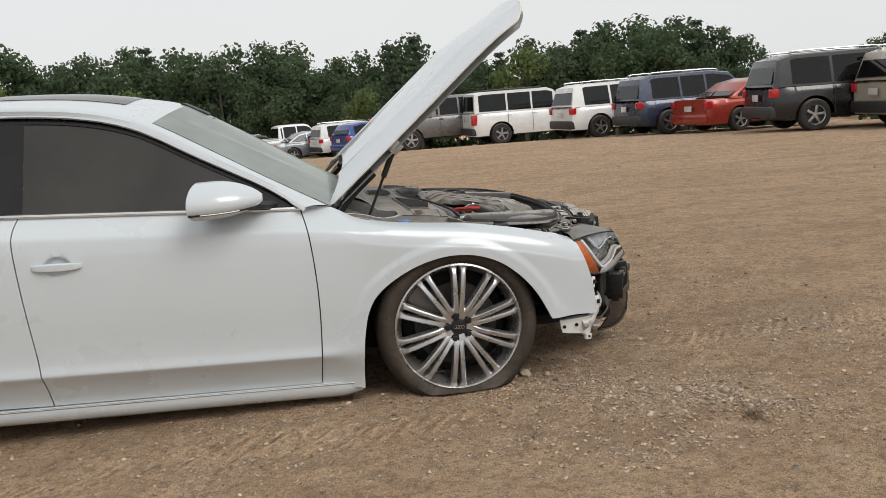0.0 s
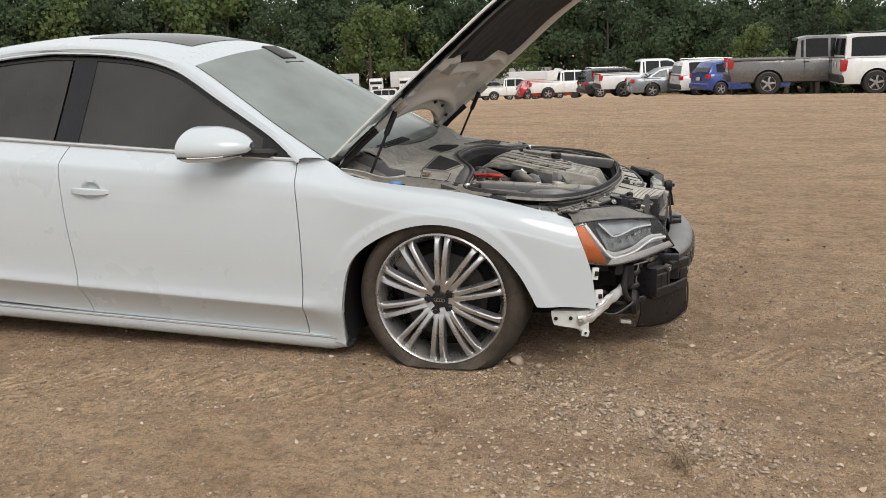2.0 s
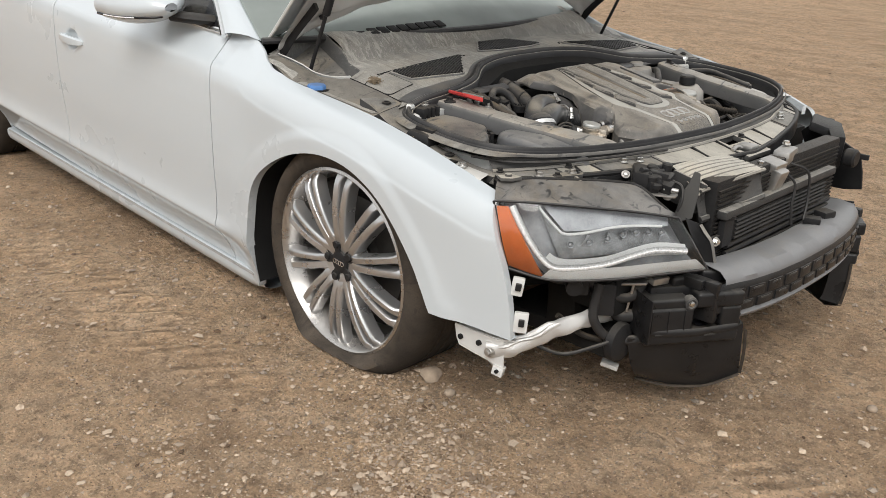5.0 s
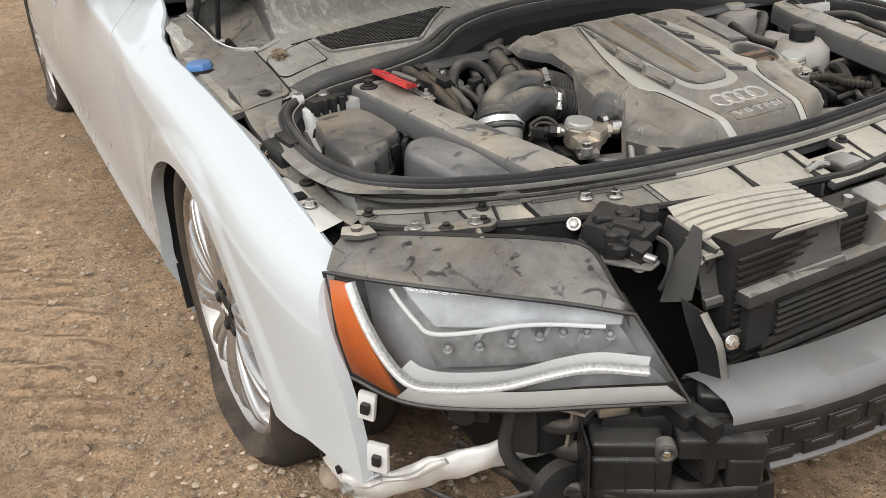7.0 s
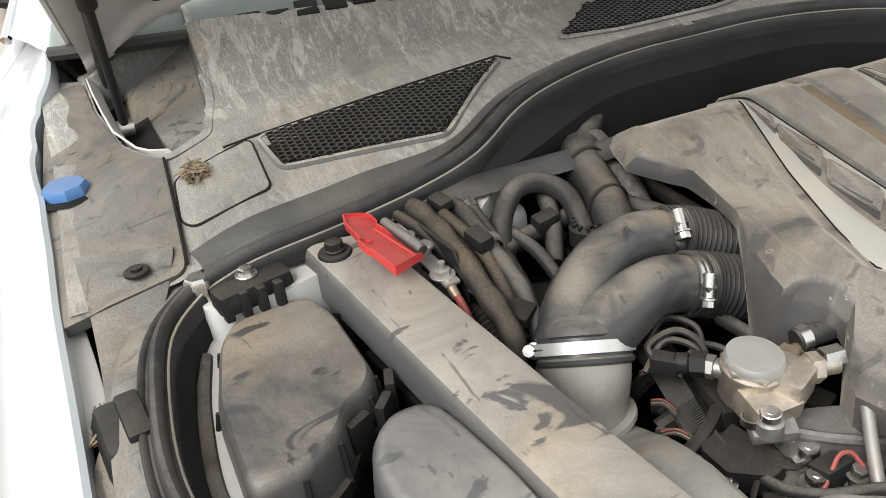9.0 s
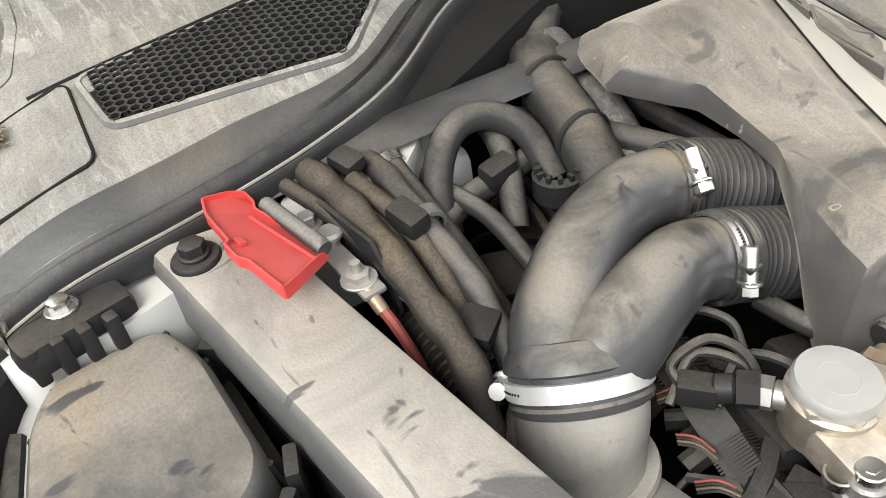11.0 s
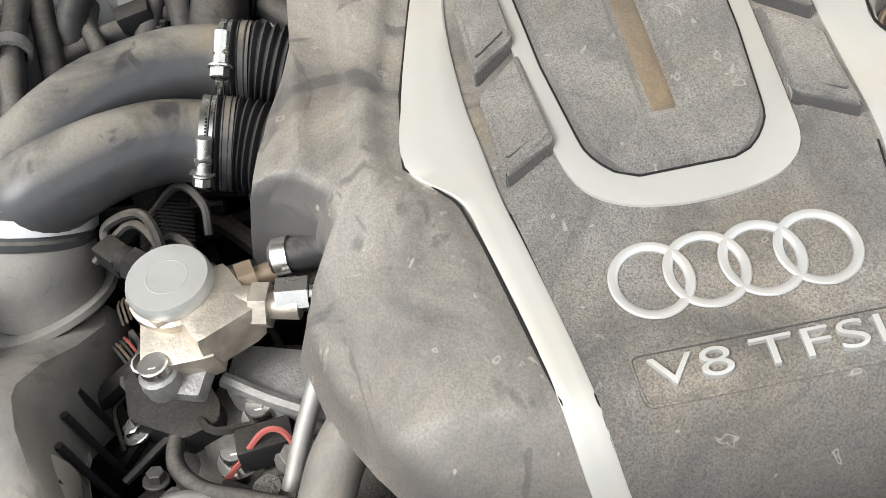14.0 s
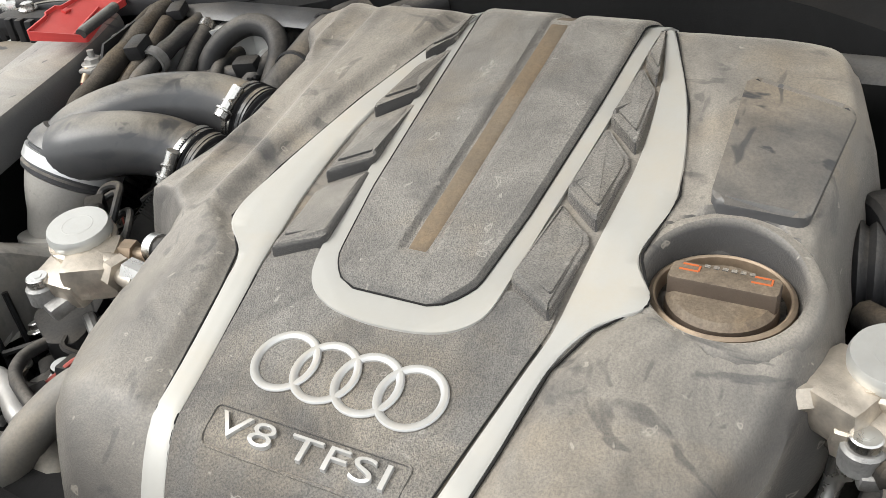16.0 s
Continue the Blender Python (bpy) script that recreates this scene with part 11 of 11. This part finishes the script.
def semi_trailer(at, heading, length=13.5, label="long white box trailer on its wheels"):
    ob = thing("box_trailer", label, "trailer", "trucks and trailers at the far edge")
    part("box", box((length / 2, 0, 2.45), (length, 2.5, 2.75), 0.05), TRAILER_WHITE, ob)
    for i in range(12):
        part("side_post", box((length * (i + 0.5) / 12, -1.262, 2.45), (0.06, 0.03, 2.6)), TRAILER_WHITE, ob)
    part("frame", box((length / 2, 0, 1.0), (length * 0.95, 1.0, 0.2)), LOT_BLACK, ob)
    for wx in (1.2, 2.4):
        for k in (-1, 1):
            part("wheel", cyl((wx, k * 1.2, 0.5), (wx, k * 0.8, 0.5), 0.5, 20, bevel=0.05), LOT_TYRE, ob)
    ob.matrix_world = Matrix.Translation((*at, ground_z(*at))) @ pose(0, 0, 0, 0, 0, heading)
    return ob


def road_truck(at, heading, colour="white", label="white road tractor facing the lot", sleeper=True):
    ob = thing("road_truck", label, "truck", "trucks and trailers at the far edge")
    m = PAINTS[colour]
    part("hood", box((1.0, 0, 1.35), (1.7, 1.7, 1.0), 0.25), m, ob)
    part("cab", box((2.7, 0, 2.0), (1.9, 2.3, 2.1), 0.2), m, ob)
    if sleeper:
        part("sleeper", moved(box((4.0, 0, 2.3), (1.6, 2.3, 2.7), 0.3), Matrix.Identity(4)), m, ob)
        part("fairing", box((3.2, 0, 3.35), (1.6, 2.1, 0.7), 0.3, (0, -24, 0)), m, ob)
    part("windscreen", box((1.76, 0, 2.45), (0.06, 2.0, 0.75), 0.02, (0, 12, 0)), LOTGLASS, ob)
    part("grille", box((0.14, 0, 1.35), (0.06, 1.0, 0.8), 0.02), LOT_BLACK, ob)
    part("bumper", box((0.15, 0, 0.65), (0.3, 2.3, 0.35), 0.08), LOT_RIM, ob)
    part("chassis", box((4.0, 0, 0.9), (5.5, 0.9, 0.25)), LOT_BLACK, ob)
    for k in (-1, 1):
        part("side_window", box((2.5, k * 1.16, 2.45), (0.9, 0.03, 0.65), 0.01), LOTGLASS, ob)
        part("head_lamp", box((0.2, k * 0.8, 1.15), (0.12, 0.35, 0.22), 0.04), LENS_WHITE, ob)
        for wx in (1.1, 5.0, 6.2):
            part("wheel", cyl((wx, k * 1.15, 0.5), (wx, k * 0.75, 0.5), 0.5, 20, bevel=0.05), LOT_TYRE, ob)
    ob.matrix_world = Matrix.Translation((*at, ground_z(*at))) @ pose(0, 0, 0, 0, 0, heading)
    return ob


semi_trailer((-52, 151), 3, 16, "long white box trailer before the trees")
semi_trailer((-36, 152), 5, 13, "white box trailer beside parked trucks")
semi_trailer((-23.5, 118), 4, 9.5, "short white box trailer behind pickup trucks")
semi_trailer((-62.5, 134), 62, 12, "white box trailer seen from its end")
road_truck((-45.5, 138), 100, label="white day-cab truck facing the lot", sleeper=False)
road_truck((-41.2, 139), 98, label="white truck with dark grille facing the lot", sleeper=False)
road_truck((-55.2, 136), 110, "blue", "blue and white tipper truck facing the lot", sleeper=False)
road_truck((-50.3, 137), 105, label="white truck parked before trailers", sleeper=False)
road_truck((-12.6, 113), 172, label="white sleeper-cab road tractor parked side-on")
# a white motor boat on its stand
boat = thing("motor_boat", "white motor boat under a cover on a trailer", "boat", at=(0, 0, 0))
part("hull", grid(lambda u, v: V((7.0 * u, (1.25 * math.sin(math.pi * min(1, 0.12 + u * 0.9)) ** 0.5) * (2 * v - 1), 0.9 + 1.1 * abs(2 * v - 1) ** 1.4 + 0.35 * u * u)), 20, 14), TRAILER_WHITE, boat)
part("deck", grid(lambda u, v: V((7.0 * u, (1.25 * math.sin(math.pi * min(1, 0.12 + u * 0.9)) ** 0.5) * (2 * v - 1), 2.0 + 0.35 * u * u + 0.5 * math.sin(math.pi * u) * (1 - (2 * v - 1) ** 2))), 20, 10), TRAILER_WHITE, boat)
part("trailer_frame", join(box((3.5, 0, 0.75), (7.5, 1.2, 0.15)), cyl((2.6, -1.2, 0.35), (2.6, -0.95, 0.35), 0.35, 16), cyl((2.6, 1.2, 0.35), (2.6, 0.95, 0.35), 0.35, 16)), LOT_BLACK, boat)
boat.matrix_world = Matrix.Translation((-63, 123, ground_z(-63, 123))) @ pose(0, 0, 0, 0, 0, 12)
# blue waste container
bin_ = thing("waste_container", "blue steel waste container on the dirt", "container")
part("walls", box((0, 0, 0.9), (4.5, 2.2, 1.7), 0.05, taper=-0.08), PAINTS["blue"], bin_)
part("rim", box((0, 0, 1.75), (4.9, 2.5, 0.12), 0.03), PAINTS["blue"], bin_)
bin_.matrix_world = Matrix.Translation((-52.5, 98, ground_z(-52.5, 98))) @ pose(0, 0, 0, 0, 0, 15)

# ---- trees ----
def leaf_stuff(name, a, b):
    m = bpy.data.materials.new(name)
    m.use_nodes = True
    n, l = m.node_tree.nodes, m.node_tree.links
    bs = n["Principled BSDF"]
    geo, oi, mx, mx2, rp = n.new("ShaderNodeNewGeometry"), n.new("ShaderNodeObjectInfo"), n.new("ShaderNodeMix"), n.new("ShaderNodeMix"), n.new("ShaderNodeMapRange")
    for x in (mx, mx2):
        x.data_type = "RGBA"
    mx.inputs[6].default_value, mx.inputs[7].default_value = (*a, 1), (*b, 1)
    l.new(geo.outputs["Random Per Island"], mx.inputs[0])
    rp.inputs[3].default_value, rp.inputs[4].default_value = 0.0, 0.35
    l.new(oi.outputs["Random"], rp.inputs[0])
    l.new(rp.outputs[0], mx2.inputs[0])
    l.new(mx.outputs[2], mx2.inputs[6])
    mx2.inputs[7].default_value = (b[0] * 0.95, b[1] * 1.05, b[2] * 0.8, 1)
    l.new(mx2.outputs[2], bs.inputs["Base Color"])
    bs.inputs["Roughness"].default_value, bs.inputs["Specular IOR Level"].default_value = 0.75, 0.15
    tl, ms = n.new("ShaderNodeBsdfTranslucent"), n.new("ShaderNodeMixShader")
    l.new(mx2.outputs[2], tl.inputs["Color"])
    ms.inputs[0].default_value = 0.5
    l.new(bs.outputs[0], ms.inputs[1])
    l.new(tl.outputs[0], ms.inputs[2])
    l.new(ms.outputs[0], n["Material Output"].inputs["Surface"])
    return m


LEAF = leaf_stuff("broad_leaves", (0.078, 0.112, 0.066), (0.100, 0.138, 0.076))
LIGHTLEAF = leaf_stuff("pale_leaves", (0.120, 0.165, 0.070), (0.160, 0.200, 0.085))
NEEDLE = leaf_stuff("pine_needles", (0.068, 0.098, 0.068), (0.086, 0.118, 0.078))
BARK = surf("tree_bark", (0.075, 0.062, 0.050), 0.9, var=0.3, vscale=3, bump=0.5, bscale=20)


def cards(pts, sizes, rng, outs=None):
    """Many small bent leaf clumps as one mesh."""
    vs, fs = [], []
    for i, (p, s) in enumerate(zip(pts, sizes)):
        n1 = rng.normal(size=3) * (0.45 if outs else 1.0) + (outs[i] if outs else 0.0)
        n1 /= np.linalg.norm(n1)
        a = np.cross(n1, rng.normal(size=3))
        a /= np.linalg.norm(a)
        b = np.cross(n1, a)
        k = len(vs)
        w = rng.uniform(0.5, 1.0)
        vs += [tuple(p + a * s), tuple(p + b * s * w + n1 * s * 0.3), tuple(p - a * s * 0.8), tuple(p - b * s * w - n1 * s * 0.2)]
        fs.append((k, k + 1, k + 2, k + 3))
    return vs, fs


def broad_tree(seed, h, w, label, mat_=LEAF, n=3200):
    rng = np.random.default_rng(seed)
    ob = thing("tree", label, "tree", "woods round the lot")
    lean = rng.normal(size=2) * 0.3
    tr = tube([(0, 0, -0.5), (lean[0] * 0.3, lean[1] * 0.3, h * 0.3), (lean[0], lean[1], h * 0.8)], lambda t: 0.30 * (1 - 0.85 * t) + 0.03, 7, 8)
    lobes = []
    for i in range(13):
        t = rng.uniform(0.10, 0.93)
        a = rng.uniform(0, 2 * math.pi)
        r = w * 0.5 * (math.sin(math.pi * min(1, 0.28 + 0.68 * t)) ** 0.7) * rng.uniform(0.35, 0.85)
        c = np.array([lean[0] * t + r * math.cos(a), lean[1] * t + r * math.sin(a), h * (0.06 + 0.86 * t)])
        lobes.append((c, rng.uniform(0.15, 0.26) * w))
        if i % 2 == 0:
            z0 = max(1.0, c[2] - h * 0.2)
            tr = join(tr, tube([(lean[0] * 0.5, lean[1] * 0.5, z0), tuple(c)], lambda q: 0.09 * (1 - 0.8 * q) + 0.01, 5, 4))
    lobes.append((np.array([lean[0], lean[1], h * 0.88]), w * 0.2))
    part("trunk", tr, BARK, ob)
    pts, sz, outs = [], [], []
    per = n // len(lobes)
    for c, r in lobes:
        for _ in range(per):
            d = rng.normal(size=3)
            d /= np.linalg.norm(d)
            pts.append(c + d * r * rng.uniform(0.35, 1.08) * np.array([1, 1, 0.85]))
            outs.append(d)
            sz.append(rng.uniform(0.13, 0.34) * (w / 9) ** 0.5)
    vs, fs = cards(pts, sz, rng, outs)
    me = bpy.data.meshes.new("crown")
    me.from_pydata(vs, [], fs)
    me.materials.append(mat_)
    cr = new("crown", me)
    cr.parent = ob
    return ob


def pine_tree(seed, h, w, label, n=2600, sparse=False):
    rng = np.random.default_rng(seed)
    ob = thing("tree", label, "tree", "woods round the lot")
    tr = tube([(0, 0, -0.5), (0.1, 0, h * 0.5), (0, 0.1, h * 0.98)], lambda t: 0.26 * (1 - t) + 0.03, 7, 8)
    pts, sz = [], []
    tiers = 13
    for k in range(tiers):
        t = k / tiers
        z = h * (0.22 + 0.76 * t)
        rad = w * 0.5 * (1 - t) ** 0.8 + 0.35
        for b in range(7):
            a = rng.uniform(0, 2 * math.pi)
            L = rad * rng.uniform(0.6, 1.1)
            tip = np.array([L * math.cos(a), L * math.sin(a), z + rng.uniform(-0.1, 0.5)])
            if b < 3:
                tr = join(tr, tube([(0, 0, z), tuple(tip)], lambda q: 0.05 * (1 - q) + 0.01, 4, 3))
            for _ in range(n // (tiers * 7)):
                q = rng.uniform(0.2, 1.0)
                pts.append(np.array([0, 0, z]) * (1 - q) + tip * q + rng.normal(size=3) * np.array([0.28, 0.28, 0.16]))
                sz.append(rng.uniform(0.10, 0.26))
    part("trunk", tr, BARK, ob)
    vs, fs = cards(pts, sz, rng)
    me = bpy.data.meshes.new("crown")
    me.from_pydata(vs, [], fs)
    me.materials.append(NEEDLE)
    cr = new("crown", me)
    cr.parent = ob
    return ob


KINDS = [broad_tree(1, 14, 10, "dense dark green broadleaf tree in full leaf"), broad_tree(2, 13, 9, "broad dark green tree with uneven crown"), broad_tree(3, 15, 9, "tall green broadleaf tree with gaps"),
         broad_tree(4, 10, 8, "light yellow-green young tree in leaf", LIGHTLEAF, 2600), pine_tree(5, 16, 6, "tall dark pine with layered branches"), pine_tree(6, 15, 5, "slim dark spruce in the woods"), broad_tree(7, 14, 11, "wide dark green oak-like tree", LEAF, 3800)]
trng = random.Random(5)


def plant(kind, az, d, size):
    x, y = polar(az, d)
    m = Matrix.Translation((x, y, ground_z(x, y) - 0.3)) @ pose(0, 0, 0, 0, 0, trng.uniform(0, 360)) @ Matrix.Scale(size, 4)
    ob = copy_thing(KINDS[kind], Matrix.Identity(4))
    ob.matrix_world = m
    return ob


def far_line(az):
    """How far off the woods stand, and how tall, by bearing."""
    d = float(np.interp(az, [-70, -30, -14, -6, 4, 12, 24, 29, 33, 36, 60], [150, 190, 185, 150, 128, 118, 105, 110, 150, 105, 120]))
    el = float(np.interp(az, [-70, -30, -20, -12, -8.5, -6, -4.5, -1, 2.5, 4.6, 8, 12, 16, 20, 24, 27, 29.5, 31, 33, 35, 38, 60], [4.9, 4.9, 4.7, 4.0, 4.4, 4.4, 3.7, 4.2, 3.6, 3.0, 3.9, 3.0, 3.6, 4.2, 4.0, 3.2, 1.4, 0.8, 0.8, 2.3, 2.4, 3.2]))
    return d, 1.3 + math.tan(radians(el)) * d


az = -64.0
while az < 52:
    d, top_z = far_line(az)
    for row in range(3):
        dd = d + row * 9 + trng.uniform(-3, 4)
        x, y = polar(az, dd)
        hh = lerp(1.13, 1.08, smooth01(az, -2.0, 4.0)) * (top_z - ground_z(x, y)) * (trng.uniform(0.86, 1.03) if row else trng.uniform(0.66, 0.92))
        kind = trng.choice((0, 1, 2, 6, 0, 1, 6, 2, 4, 5) if row else (0, 1, 2, 6, 3, 1, 6))
        base = (14, 13, 15, 10, 16, 15, 14)[kind]
        plant(kind, az + trng.uniform(-0.8, 0.8), dd, max(4.5, hh) / base)
    az += 150.0 / d * (trng.uniform(1.7, 2.5) if az < 2 else trng.uniform(1.0, 1.6))
# standouts on the skyline
plant(5, 5.9, 116, 0.98)
plant(4, 7.6, 118, 0.98)
plant(3, 4.2, 112, 0.85)
plant(3, -19.9, 172, 1.66)
plant(3, -10.5, 150, 1.25)
plant(3, -12.5, 150, 1.0)
# unseen trees, added all round out of view as a dark backdrop for reflections
az = 54.0
while az < 296:
    plant(trng.choice((0, 1, 2, 6, 4)), az, 150 + trng.uniform(-8, 12), trng.uniform(1.0, 1.25))
    az += 4.0
for k in KINDS:
    for o in (*k.children_recursive, k):
        bpy.data.objects.remove(o)
# understorey that fills the edge of the woods
urng = np.random.default_rng(8)
upts, usz = [], []
for a in np.arange(-64, 52, 0.12):
    d, tz = far_line(a)
    for j in range(14):
        dd = d - 3 + urng.uniform(0, 26)
        x, y = polar(a, dd)
        upts.append(np.array([x, y, ground_z(x, y) + urng.uniform(0, 5.0)]))
        usz.append(urng.uniform(0.35, 0.9))
uv, uf = cards(upts, usz, urng)
ume = bpy.data.meshes.new("undergrowth")
ume.from_pydata(uv, [], uf)
ume.materials.append(LEAF)
tagged(new("undergrowth", ume), "dark undergrowth along the edge of the woods", "undergrowth", kind="stuff")
